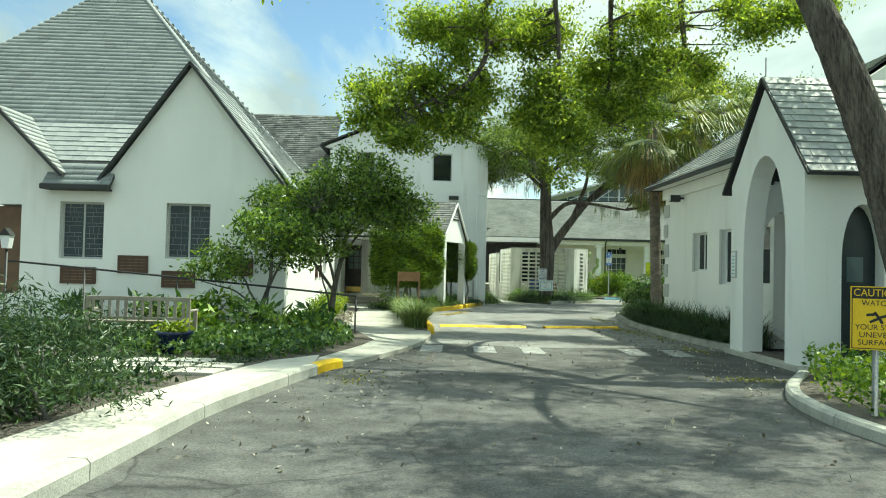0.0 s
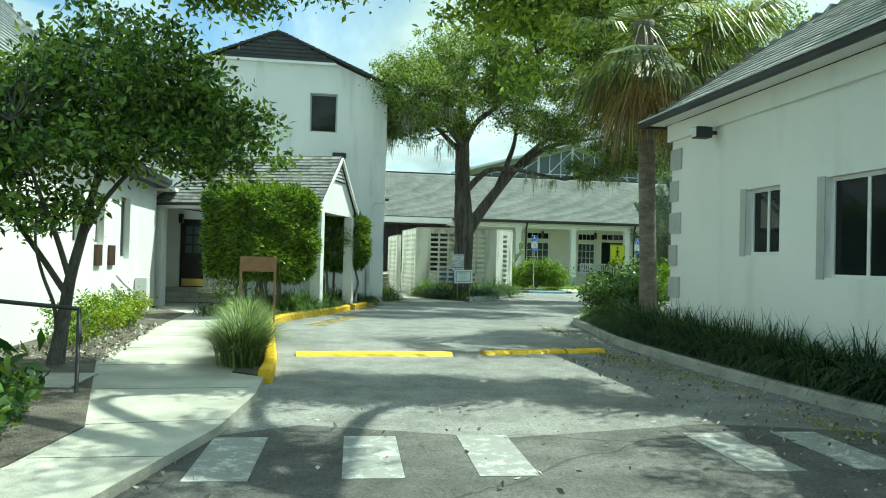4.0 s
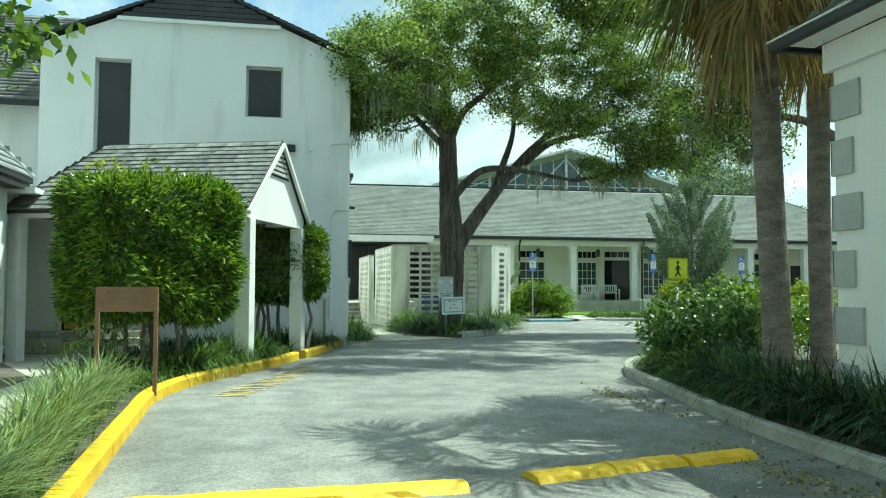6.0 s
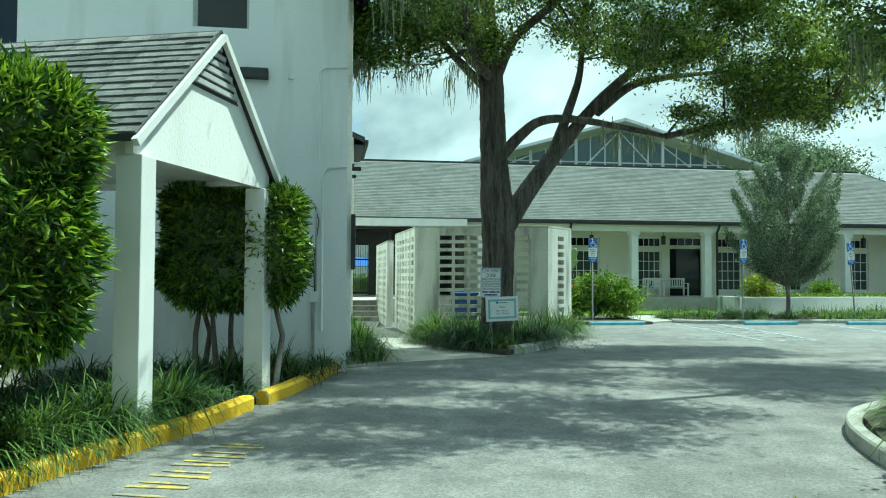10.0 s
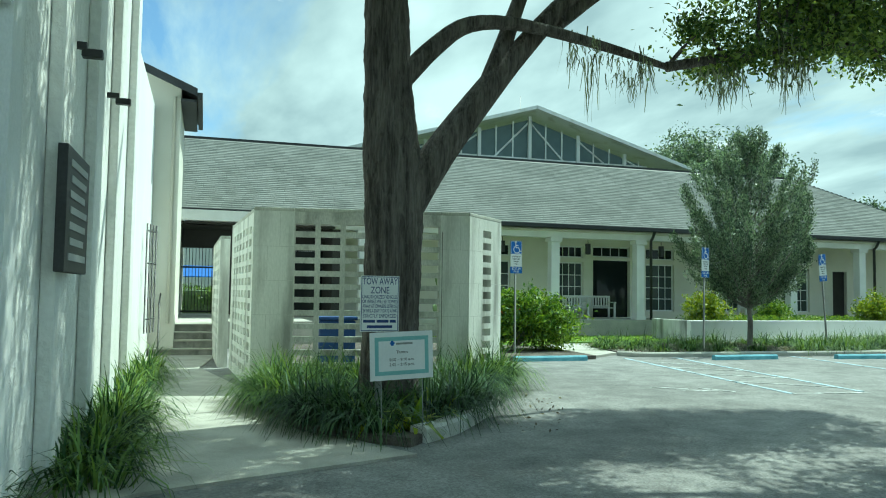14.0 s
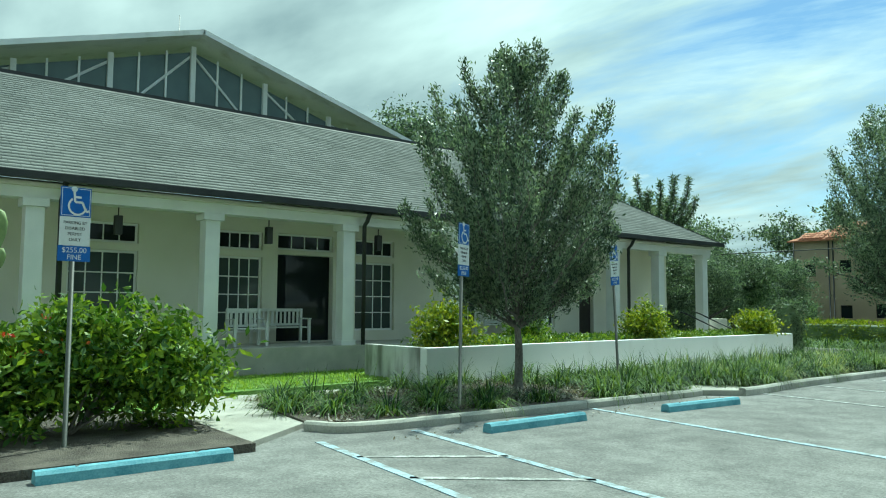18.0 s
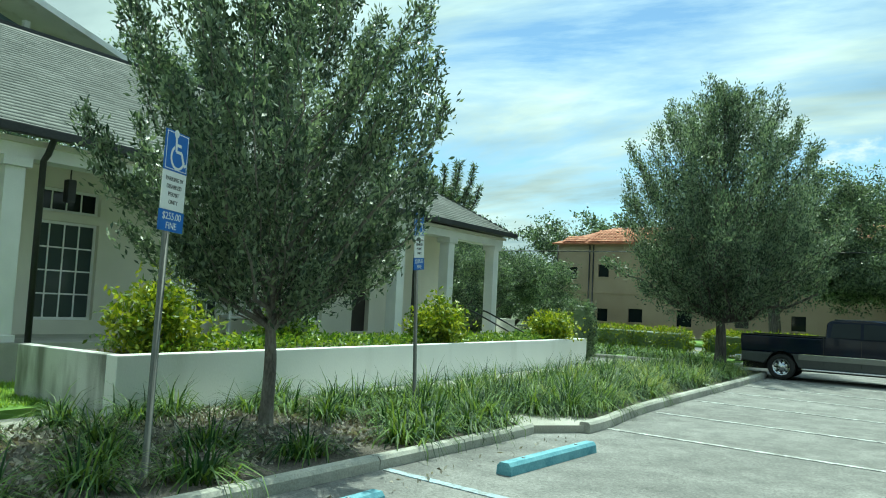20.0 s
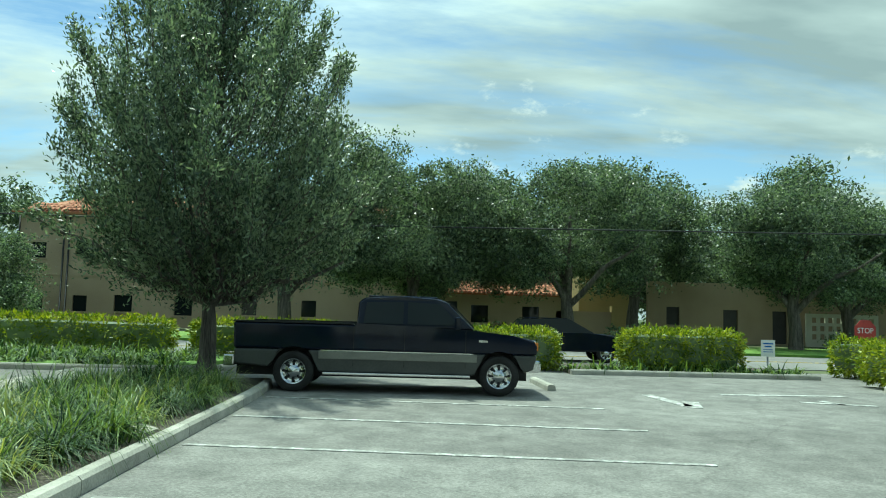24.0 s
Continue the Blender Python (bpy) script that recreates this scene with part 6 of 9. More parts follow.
low = oak_tips[(oak_tips[:, 2] < 8.0)]
moss("spanish_moss", gathered(low, 12, 0.32, 4), MOSS, oak, 5, 0.8, 15)

hung = np.concatenate([np.array(q) + np.random.default_rng(8).normal(size=(n, 3)) * np.array([0.2, 0.15, 0.16]) for q, n in (((2.9, -0.1, 5.25), 5), ((3.6, -0.1, 5.0), 6), ((5.2, -0.1, 5.0), 7), ((6.4, -0.2, 5.2), 7), ((-2.6, -4.8, 6.7), 7), ((-1.4, -4.2, 7.0), 7), ((-3.3, -0.6, 6.3), 8), ((-2.0, -0.7, 6.4), 5), ((-0.9, -0.8, 6.3), 7))])
moss("spanish_moss", hung, MOSS, oak, 9, 0.7, 16)

# the tree over the drive at the arched porch
tree("oak_tree", (7.75, 14.1, 0.1),
     ([(0, 0, -0.1), (-0.25, 0.0, 1.5), (-0.75, 0.05, 3.2), (-1.45, 0.15, 5.2), (-2.1, 0.6, 7.2), (-2.4, 1.4, 9.0)], [0.5, 0.4, 0.34, 0.30, 0.22, 0.1]),
     [((-2.0, 0.5, 6.9), (-2.6, 4.5, 9.4), 0.4, 0.17, 0.09), ([(-2.6, 4.5, 9.4), (-4.0, 6.6, 10.0), (-4.95, 7.5, 9.2), (-4.88, 7.65, 7.8), (-4.8, 7.8, 6.5), (-4.55, 7.9, 4.4)], None, 0, 0.12, 0.02), ((-2.2, 0.8, 7.6), (-6.5, 3.5, 9.8), 0.5, 0.14, 0.05), ([(-2.6, 4.5, 9.4), (-1.9, 7.2, 9.9), (-1.5, 8.0, 8.6), (-1.4, 8.1, 7.6), (-1.8, 8.15, 7.1), (-2.6, 8.2, 6.5)], None, 0, 0.11, 0.03), ((-6.5, 3.5, 9.8), (-10.5, 1.0, 7.6), 0.4, 0.07, 0.03), ((-2.1, 0.6, 7.2), (0.8, 2.5, 9.4), 0.3, 0.12, 0.04), ((-2.3, 1.0, 8.0), (-1.5, -3.6, 10.0), 0.4, 0.12, 0.04), ((-2.3, 1.0, 8.0), (1.4, -1.8, 9.9), 0.3, 0.1, 0.04), ([(-2.6, 4.5, 9.4), (-5.4, 6.4, 9.0), (-6.85, 7.4, 8.5), (-6.76, 7.7, 7.3), (-7.4, 7.8, 6.4), (-9.0, 7.8, 5.7)], None, 0, 0.14, 0.03), ([(-2.6, 4.5, 9.4), (-3.4, 7.6, 9.2), (-3.3, 8.3, 7.4), (-3.5, 8.3, 5.7)], None, 0, 0.1, 0.03)],
     [(-9.7, 7.5, 5.81, 0.91, 0.86, 0.81, 68), (-8.6, 8.1, 6.5, 1.13, 1.02, 0.91, 102), (-8.8, 7.7, 5.13, 1.04, 0.83, 0.62, 75), (-7.6, 8.3, 5.42, 1.14, 0.94, 0.73, 82), (-7.2, 8.5, 6.64, 1.15, 1.04, 0.92, 95), (-6.9, 7.9, 7.87, 1.42, 1.16, 0.9, 129), (-8.3, 8.5, 8.17, 0.92, 0.77, 0.62, 48),
      (-5.3, 8.5, 8.1, 1.38, 1.15, 0.92, 116), (-5.2, 8.1, 6.45, 1.06, 0.94, 0.83, 75), (-4.8, 7.7, 5.24, 0.74, 0.78, 0.81, 61), (-4.5, 7.8, 4.21, 0.48, 0.46, 0.45, 23), (-5.5, 8.3, 5.64, 0.61, 0.65, 0.69, 41), (-3.6, 8.7, 7.43, 1.09, 1.01, 0.93, 82), (-3.6, 8.3, 5.92, 0.84, 0.76, 0.69, 48),
      (-2.7, 7.9, 6.25, 0.97, 0.93, 0.9, 82), (-1.9, 8.3, 7.37, 1.07, 0.91, 0.76, 82), (-2.2, 8.5, 8.51, 1.38, 1.04, 0.69, 95), (-0.7, 8.5, 7.3, 0.54, 0.54, 0.54, 24), (0.2, 7.5, 8.19, 0.88, 0.72, 0.56, 41), (1.1, 7.1, 8.45, 0.86, 0.63, 0.4, 41), (-0.2, 7.9, 8.76, 0.75, 0.56, 0.37, 34),
      # the lobes from 10 m up are added above the view to dapple the drive
      (0.8, 5.2, 8.6, 1.4, 1.4, 0.8, 60), (-10.9, 0.6, 6.9, 1.1, 1.4, 0.7, 50), (-6.6, 4.6, 9.4, 1.6, 1.4, 0.8, 110), (-1.6, -3.6, 10.4, 2.6, 2.2, 0.8, 200), (1.6, -1.8, 10.2, 2.4, 2.2, 0.8, 180), (-2.2, 0.8, 10.6, 2.6, 2.2, 0.8, 180), (1.4, 2.4, 10.2, 2.4, 2.0, 0.8, 160), (-5.2, 2.6, 10.6, 2.2, 2.2, 0.8, 180), (-3.4, 5.6, 10.2, 1.6, 1.4, 0.7, 90)],
     0.12, 96, 0.24, LAURELLEAF, BARK, "leaning broad-leaved tree arching over the drive", 8, 0.35, 0.03, 12, shell=0.3, clump=0.42, gap=-0.05)

# oak beyond the gatehouse: its boughs shade the drive and the car park
oak_b, oak_b_tips = tree(
    "oak_tree", (19.2, 38.0, 0),
    ([(0, 0, -0.1), (0, 0, 1.0), (-0.1, 0, 2.6), (-0.4, 0.1, 4.4), (-1.0, 0.2, 6.6), (-1.6, 0.2, 9.2)], [0.5, 0.42, 0.38, 0.34, 0.24, 0.1]),
    [((-0.3, 0, 4.0), (-6.2, 0.2, 6.6), 0.7, 0.2, 0.06), ((-1.0, 0.2, 6.6), (-9.7, -1.8, 9.9), 0.7, 0.18, 0.05), ((-1.2, 0.2, 7.2), (-9.2, 2.6, 10.0), 0.6, 0.15, 0.05), ((-0.6, 0, 5.0), (1.5, -4.0, 8.4), 0.3, 0.16, 0.05), ((-0.6, 0, 5.0), (2.5, 3.5, 8.2), 0.3, 0.16, 0.05), ((-9.7, -1.8, 9.9), (-12.6, -2.8, 10.2), 0.2, 0.06, 0.03)],
    [(-6.0, 0.0, 6.9, 1.7, 2.0, 2.2, 240), (-9.2, -2.1, 10.2, 2.3, 2.0, 0.9, 230), (-11.8, -2.7, 10.4, 2.0, 1.8, 0.8, 190), (-8.8, 1.9, 10.3, 2.3, 2.0, 0.9, 230), (-11.2, 0.7, 10.7, 2.0, 2.0, 0.8, 180), (-5.0, 0.4, 9.9, 2.4, 2.6, 1.4, 200), (-2.0, 0.4, 9.9, 2.4, 2.6, 1.4, 120), (1.2, -3.2, 8.6, 2.2, 2.2, 1.6, 100), (1.8, 3.0, 8.4, 2.2, 2.2, 1.6, 100)],
    0.14, 72, 0.25, OAKLEAF, BARK, "large live oak beyond the gatehouse with hanging moss", 23, 0.25, 0.03, 10, clump=0.5)
low_b = oak_b_tips[(oak_b_tips[:, 2] < 7.2)]
moss("spanish_moss", gathered(low_b, 10, 0.4, 5), MOSS, oak_b, 6, 1.4, 24)

# small tree by the footpath, and its lower neighbour
tree("small_tree", (-3.05, 22.3, 0.1),
     ([(0, 0, -0.05), (0.08, 0, 0.5), (0.15, 0.02, 1.1), (0.3, 0.05, 1.8), (0.45, 0.1, 2.6)], [0.115, 0.085, 0.07, 0.06, 0.035]),
     [((0.12, 0, 0.9), (-1.2, 0.1, 2.6), 0.1, 0.045, 0.018), ((0.25, 0.03, 1.6), (1.6, 0.2, 3.2), 0.15, 0.042, 0.015), ((0.15, 0, 1.1), (-0.3, -0.8, 3.0), 0.1, 0.042, 0.015), ((0.3, 0.05, 1.9), (0.8, 0.9, 3.6), 0.1, 0.05, 0.02), ((0.02, 0, 0.3), (-0.25, -0.1, 1.9), 0.05, 0.03, 0.015)],
     [(0.6, 0.1, 3.75, 1.6, 1.3, 1.0, 210), (1.8, 0.3, 3.1, 1.05, 1.0, 0.75, 115), (-1.0, 0.0, 3.2, 1.3, 1.1, 0.85, 150), (0.3, -0.5, 2.8, 1.3, 0.9, 0.5, 70), (-0.2, -0.1, 2.1, 0.8, 0.6, 0.4, 34)],
     0.112, 40, 0.15, SMALLLEAF, DARKBARK, "small multi-stemmed tree with glossy leaves by the footpath", 12, 0.5, 0.012, 8)
tree("small_tree", (-4.6, 20.6, 0.1),
     ([(0, 0, -0.05), (0.1, 0, 0.5), (0.3, 0, 1.1), (0.35, 0, 1.8)], [0.08, 0.06, 0.05, 0.03]),
     [((0.1, 0, 0.5), (-0.8, 0, 1.6), 0.1, 0.035, 0.015), ((0.25, 0, 0.9), (0.9, 0.1, 2.1), 0.1, 0.04, 0.015), ((0.1, 0, 0.5), (-1.3, -0.2, 1.15), 0.1, 0.03, 0.012)],
     [(0.3, 0, 2.4, 1.2, 0.9, 0.65, 70), (-0.9, -0.1, 1.6, 0.9, 0.7, 0.5, 45), (0.8, 0.1, 1.9, 0.8, 0.6, 0.5, 36)],
     0.13, 32, 0.16, SMALLLEAF, DARKBARK, "low spreading shrub tree in the chapel garden", 13, 0.5, 0.01, 6)



def upswept_tree(name, base, height, low, radius, n, per, leaf, trunk_r, leaf_mat, bark, label, seed, limbs=14, belly=0.28):
    """A full crown of branches that sweep up from the trunk, leafy along their outer parts, with loose tips."""
    root = thing(name, base, label, "tree", "parking trees")
    r = np.random.default_rng(seed)
    top = height * 0.93
    line = smooth_line([(0, 0, -0.05), (0.02, 0, low * 0.5), (0.0, 0.03, low), (0.05, 0, height * 0.5), (0, 0.05, top)], 6)
    tubes("trunk", [(line, list(np.interp(np.linspace(0, 1, len(line)), [0, 0.06, 0.3, 1], [trunk_r * 1.3, trunk_r, trunk_r * 0.85, 0.015])))], bark, root, sides=14)
    fine, pts, outs = [], [], []
    for i in range(n):
        s = ((i + 0.5) / n) ** 0.85
        az = i * 2.39996 + r.uniform(-0.3, 0.3)
        z = low * 1.05 + (height - low * 1.05) * s
        edge = min(1.0, (s / belly + 0.22) ** 0.55) * max(0.02, 1 - max(0.0, (s - belly) / (1 - belly)) ** 1.9) ** 0.62
        reach = radius * edge * r.choice([0.58, 0.74, 0.88, 0.98, 1.05, 1.15])
        reach *= 1 + 0.12 * math.sin(2 * az + 7 * s + seed) + 0.09 * math.sin(5 * az - 9 * s)
        z += r.uniform(-0.07, 0.09) * height * 0.5
        tip = np.array([math.cos(az) * reach, math.sin(az) * reach, z + (r.uniform(0.02, 0.06) * height if i % 4 == 0 else 0)])
        start = np.array([0, 0, max(low * 0.78, z - reach * r.uniform(0.85, 1.35) - 0.3)])
        start[2] = min(start[2], top * 0.97)
        path = []
        for t in np.linspace(0, 1, 7):
            p = start + (tip - start) * t
            p[:2] *= 1 + 0.22 * math.sin(math.pi * t)
            path.append(p + (r.normal(size=3) * 0.04 * reach if 0 < t < 1 else 0))
        big = i < limbs * 3 and i % 3 == 0
        r0 = trunk_r * (0.42 if big else 0.14)
        radii = list(np.linspace(r0, 0.006, 7))
        if big:
            tubes("limb", [([tuple(p) for p in path], radii)], bark, root, sides=8)
        else:
            fine.append(([tuple(p) for p in path], radii))
        path = np.array(path)
        m = int(per * (0.45 + 0.75 * reach / radius))
        t = r.uniform(0.22, 1.0, m) ** 0.8
        seg = np.minimum((t * 6).astype(int), 5)
        c = path[seg] + (path[seg + 1] - path[seg]) * (t * 6 - seg)[:, None]
        d = (path[-1] - path[-3]) / (np.linalg.norm(path[-1] - path[-3]) + 1e-6)
        sprig = r.integers(0, 22, m)
        off = r.normal(size=(22, 3)) * 0.2 * radius / 2.5
        c = c + off[sprig] * (1.1 - 0.85 * t)[:, None] + r.normal(size=(m, 3)) * 0.05 * radius / 2.5 + np.array([0, 0, 0.06])
        pts.append(c)
        outs.append(np.tile(d * 0.7 + np.array([0, 0, 0.3]), (m, 1)))
    tagged(tubes("twig", fine, bark, root, sides=4), kind="stuff")
    leaves("crown", np.concatenate(pts), leaf, leaf_mat, root, droop=0, slim=0.34, out=np.concatenate(outs), seed=seed + 9)
    return root


# slender tree by the parking bed, and a larger one behind the truck
slender = upswept_tree("street_tree", (19.95, 52.75, 0.1), 6.6, 1.5, 2.05, 120, 560, 0.095, 0.085, GREYLEAF, GREYBARK, "slender evergreen tree with grey-green leaves in the parking bed", 15, belly=0.46)
slender.scale = (1.12, 0.88, 1.0)
upswept_tree("street_tree", (40.9, 52.2, 0.1), 9.6, 1.9, 3.75, 190, 640, 0.125, 0.2, GREYLEAF, BARK, "full evergreen tree with upswept branches beside the truck", 17, 20, belly=0.33)


def palm(base, height, lean, seed, label, stout):
    root = thing("palm_tree", base, label, "palm", "cabbage palms")
    r = random.Random(seed)
    pts = [(lean * t * t, 0.1 * math.sin(3 * t), height * t) for t in (0, 0.1, 0.3, 0.6, 0.85, 1)]
    tubes("trunk", [(smooth_line(pts, 8), list(np.interp(np.linspace(0, 1, 41), [0, 0.1, 0.3, 0.85, 1], [q * stout for q in (0.34, 0.26, 0.23, 0.22, 0.30)])))], PALMBARK, root, sides=14)
    top = Vector(pts[-1])
    for i in range(46):
        az = i * 2.399 + r.uniform(-0.2, 0.2)
        el = r.uniform(-0.95, 1.2) if i < 33 else r.uniform(-1.4, -0.9)
        dead = i >= 33
        d = Vector((math.cos(az) * math.cos(el), math.sin(az) * math.cos(el), math.sin(el)))
        stem_len = r.uniform(1.0, 1.5)
        tip = top + d * stem_len + Vector((0, 0, -0.15))
        verts, faces = tube([top, top + d * stem_len * 0.5 + Vector((0, 0, 0.05)), tip], [0.02, 0.016, 0.012], 4, False)
        side = d.cross(Vector((0, 0, 1))).normalized()
        up = side.cross(d)
        for k in range(26):
            a = -1.5 + 3.0 * k / 25 + r.uniform(-0.04, 0.04)
            ln = r.uniform(0.9, 1.2) * (1.15 - 0.18 * abs(a))
            e = (d * math.cos(a) + side * math.sin(a) + up * 0.12 * math.cos(2 * a)).normalized()
            m = tip + e * ln * 0.6
            f = tip + e * ln + Vector((0, 0, -0.42 * ln if not dead else -0.6 * ln))
            wv = e.cross(up).normalized() * 0.022
            n = len(verts)
            verts += [tuple(tip - wv * 0.4), tuple(tip + wv * 0.4), tuple(m + wv), tuple(m - wv), tuple(f)]
            faces += [(n, n + 1, n + 2, n + 3), (n + 3, n + 2, n + 4, n + 4)]
        faces = [q if q[2] != q[3] else (q[0], q[1], q[2], q[2]) for q in faces]
        quads = [q for q in faces if len(set(q)) == 4]
        tris = [q[:3] for q in faces if len(set(q)) == 3]
        mesh = bpy.data.meshes.new("frond")
        mesh.from_pydata(verts, [], quads + tris)
        finish("frond", mesh, DEADFROND if dead else PALMLEAF, root, "dry hanging frond" if dead else "")
    return root


palm((7.25, 27.2, 0.1), 6.7, -0.25, 3, "tall cabbage palm with fan fronds and a dry skirt", 0.78)
palm((8.95, 28.6, 0.1), 7.0, 0.15, 9, "second tall cabbage palm with a shaggy crown", 0.72)

# far oaks across the street: a few forms, repeated
far_forms = []
for k in range(6):
    r3 = random.Random(40 + k)
    bl = [(r3.uniform(-3, 3), r3.uniform(-4, 4), (3.7, 4.1, 4.8, 5.4, 5.8, 6.4, 7.0, 7.5, 8.2, 8.9, 4.3, 5.0)[q], r3.uniform(1.9, 2.9), r3.uniform(2.0, 3.2), r3.uniform(1.2, 1.9), 112 if k < 3 else 80) for q in range(12)]
    f, _ = tree("street_oak", [(64.2, 39, 0.1), (64, 26.5, 0.1), (60.5, 53.7, 0.1), (82, 46, -1), (82, 37, -1), (82, 28, -1)][k], ([(0, 0, -0.05), (0, 0, 1), (0.1, 0.1, 2.4), (0, 0, 4), (0, 0, 7)], [0.42, 0.34, 0.3, 0.2, 0.08]),
                [((0, 0, 2.0), (r3.uniform(-3, 3), s * 3.2, 5.2), 0.3, 0.2, 0.05) for s in (-1, 1, 0.3)] + [((0, 0, 2.6), (-2.5, r3.uniform(-1, 1), 5.4), 0.3, 0.16, 0.05)],
                bl, 0.175 if k < 3 else 0.26, 84 if k < 3 else 34, 0.36, DARKLEAF, BARK, "dark spreading live oak across the street", 50 + k, 0.2, 0.03, 8, 0.35, "street oaks", clump=0.6)
    far_forms.append(f)
    if k > 2:
        f.scale = (1.45, 1.45, 1.4)
spots = [(68, 46.5, 1.0, 75, 0), (67, 14, 1.05, 250, 0), (66, 2, 1.1, 20, 0), (58, 82, 1.15, 10, -1.5), (52, 79, 1.05, 100, -2.4), (66, 88, 1.25, 190, -2), (46, 82, 1.1, 280, -2.4), (36, 95, 1.2, 33, 0), (75, 84, 1.1, 130, -1), (60, -8, 1.1, 140, 0), (24, 92, 1.05, 210, 0), (56, 76, 0.9, 45, -2.4), (63, 79, 1.0, 45, -2.4), (84, 52, 1.2, 222, -1), (92, 38, 1.5, 12, -3), (94, 56, 1.5, 88, -3), (92, 22, 1.5, 140, -3), (96, 8, 1.6, 200, -3), (88, 78, 1.5, 40, -3), (98, 68, 1.6, 310, -3), (70, 100, 1.5, 77, -3), (56, 102, 1.4, 167, -3), (88, -8, 1.6, 20, -3), (84, 96, 1.5, 250, -3), (100, -25, 1.6, 55, -3), (82, 18, 1.45, 260, -1), (71, 33.5, 1.05, 210, 0.6), (62.5, 47.5, 0.9, 120, 0.4), (70, 20, 1.1, 30, 0), (50, 74, 0.85, 15, -2.6), (54, 71.5, 0.8, 75, -2.4), (60, 73.5, 0.9, 160, -2.4), (46.5, 76, 0.85, 290, -2.6), (66, 74, 0.9, 205, -2.2)]
for i, (x, y, s, a, sink) in enumerate(spots):
    c = copy_thing(far_forms[i % 3 + (0 if (59 < x < 73 and 0 < y < 60) or 70 < y < 77 else 3)], pose(x, y, sink, 0, 0, a))
    c.scale = (s, s, s * (0.92 + 0.05 * (i % 4)))
# trees behind the gatehouse and behind the hall
for i, (x, y, s, a) in enumerate([(24, 33, 1.0, 140), (32.5, 71.5, 1.15, 130)]):
    c = copy_thing(far_forms[i % 3 + (3 if i == 0 else 0)], pose(x, y, 0.0, 0, 0, a))
    c.scale = (s, s, s)
    tagged(c, "spreading live oak in the church grounds", group="campus oaks")

# ---- hedges and shrubs ----


def hedge_points(n, half, corner, seed):
    """Places and outward directions on the skin of a rounded box."""
    r = np.random.default_rng(seed)
    h = np.array(half)
    area = np.array([h[1] * h[2], h[0] * h[2], h[0] * h[1]])
    ax = r.choice(3, n, p=area / area.sum())
    p = r.uniform(-1, 1, (n, 3)) * h
    sgn = r.choice([-1, 1], n)
    p[np.arange(n), ax] = sgn * h[ax]
    inner = np.clip(p, -(h - corner), h - corner)
    d = p - inner
    d /= np.linalg.norm(d, axis=1)[:, None] + 1e-9
    lump = 0.05 * np.sin(p[:, 0] * 5.1 + 1) * np.sin(p[:, 1] * 4.3) + 0.05 * np.sin(p[:, 2] * 6.2 + p[:, 0] * 3)
    q = inner + d * (corner * r.uniform(0.8, 1.06, n) + lump)[:, None]
    return q, d


def clipped(name, at, half, turn, n, leaf, material, label, seed, bottom, stems=5, whorl=5, corner=0.35, group="", slim=0.3):
    """A clipped hedge: a leafy rounded block over bare stems."""
    root = thing(name, at, label, "hedge", group, turn=turn)
    # solid body in the dark leaf colour stands in for the shaded inside
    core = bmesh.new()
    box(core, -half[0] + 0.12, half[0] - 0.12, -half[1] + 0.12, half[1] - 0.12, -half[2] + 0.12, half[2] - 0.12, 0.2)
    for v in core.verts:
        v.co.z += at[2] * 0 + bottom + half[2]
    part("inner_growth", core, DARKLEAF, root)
    p, d = hedge_points(n, half, corner, seed)
    p[:, 2] += bottom + half[2]
    r = np.random.default_rng(seed)
    q = np.repeat(p, whorl, 0) + r.normal(size=(n * whorl, 3)) * 0.035
    leaves("foliage", q, leaf, material, root, out=np.repeat(d, whorl, 0), slim=slim, seed=seed + 1)
    rr = random.Random(seed)
    if bottom > 0.3:
        for k in range(stems):
            x, y = rr.uniform(-half[0] * 0.75, half[0] * 0.75), rr.uniform(-half[1] * 0.6, half[1] * 0.6)
            tubes("stem", [([(x, y, 0), (x + rr.uniform(-0.1, 0.1), y, bottom * 0.6), (x + rr.uniform(-0.2, 0.2), y, bottom + 0.3)], [0.05, 0.04, 0.03])], GREYBARK, root, sides=6)
    return root


clipped("clipped_hedge", (-1.2, 31.45, 0.1), (1.2, 0.8, 1.06), 40, 5200, 0.15, HEDGELEAF, "tall clipped hedge with glossy whorled leaves and bare stems", 61, 1.0, 8, 8, slim=0.17)
tuft = clumps([(-1.7, 31.0, 3.25), (-1.3, 31.25, 3.3), (-1.0, 31.65, 3.25), (-1.95, 30.95, 3.2), (-0.7, 32.0, 3.2)], 40, 0.06, 4)
tuft[:, 2] += np.random.default_rng(4).uniform(-0.1, 0.28, len(tuft))
tagged(leaves("hedge_shoot", tuft, 0.11, YELLOWLEAF, out=np.tile([0, 0, 1.0], (len(tuft), 1)), seed=4), "pale new shoots on top of the clipped hedge", "shoots", kind="stuff")
shrub_low = clumps([(-2.0, 30.6, 0.35), (-1.6, 30.9, 0.45), (-2.1, 31.0, 0.6), (-1.7, 30.5, 0.75), (-1.9, 30.85, 0.9)], 130, 0.28, 14)
tagged(leaves("hedge_undergrowth", shrub_low, 0.13, HEDGELEAF, slim=0.2, seed=15), "dark leafy growth at the foot of the clipped hedge", "hedge", kind="stuff")
clipped("clipped_hedge", (0.76, 36.15, 0.1), (0.92, 0.55, 0.76), 0, 3000, 0.14, HEDGELEAF, "clipped hedge with bare stems against the house wall", 62, 1.2, 5, 7, slim=0.17)
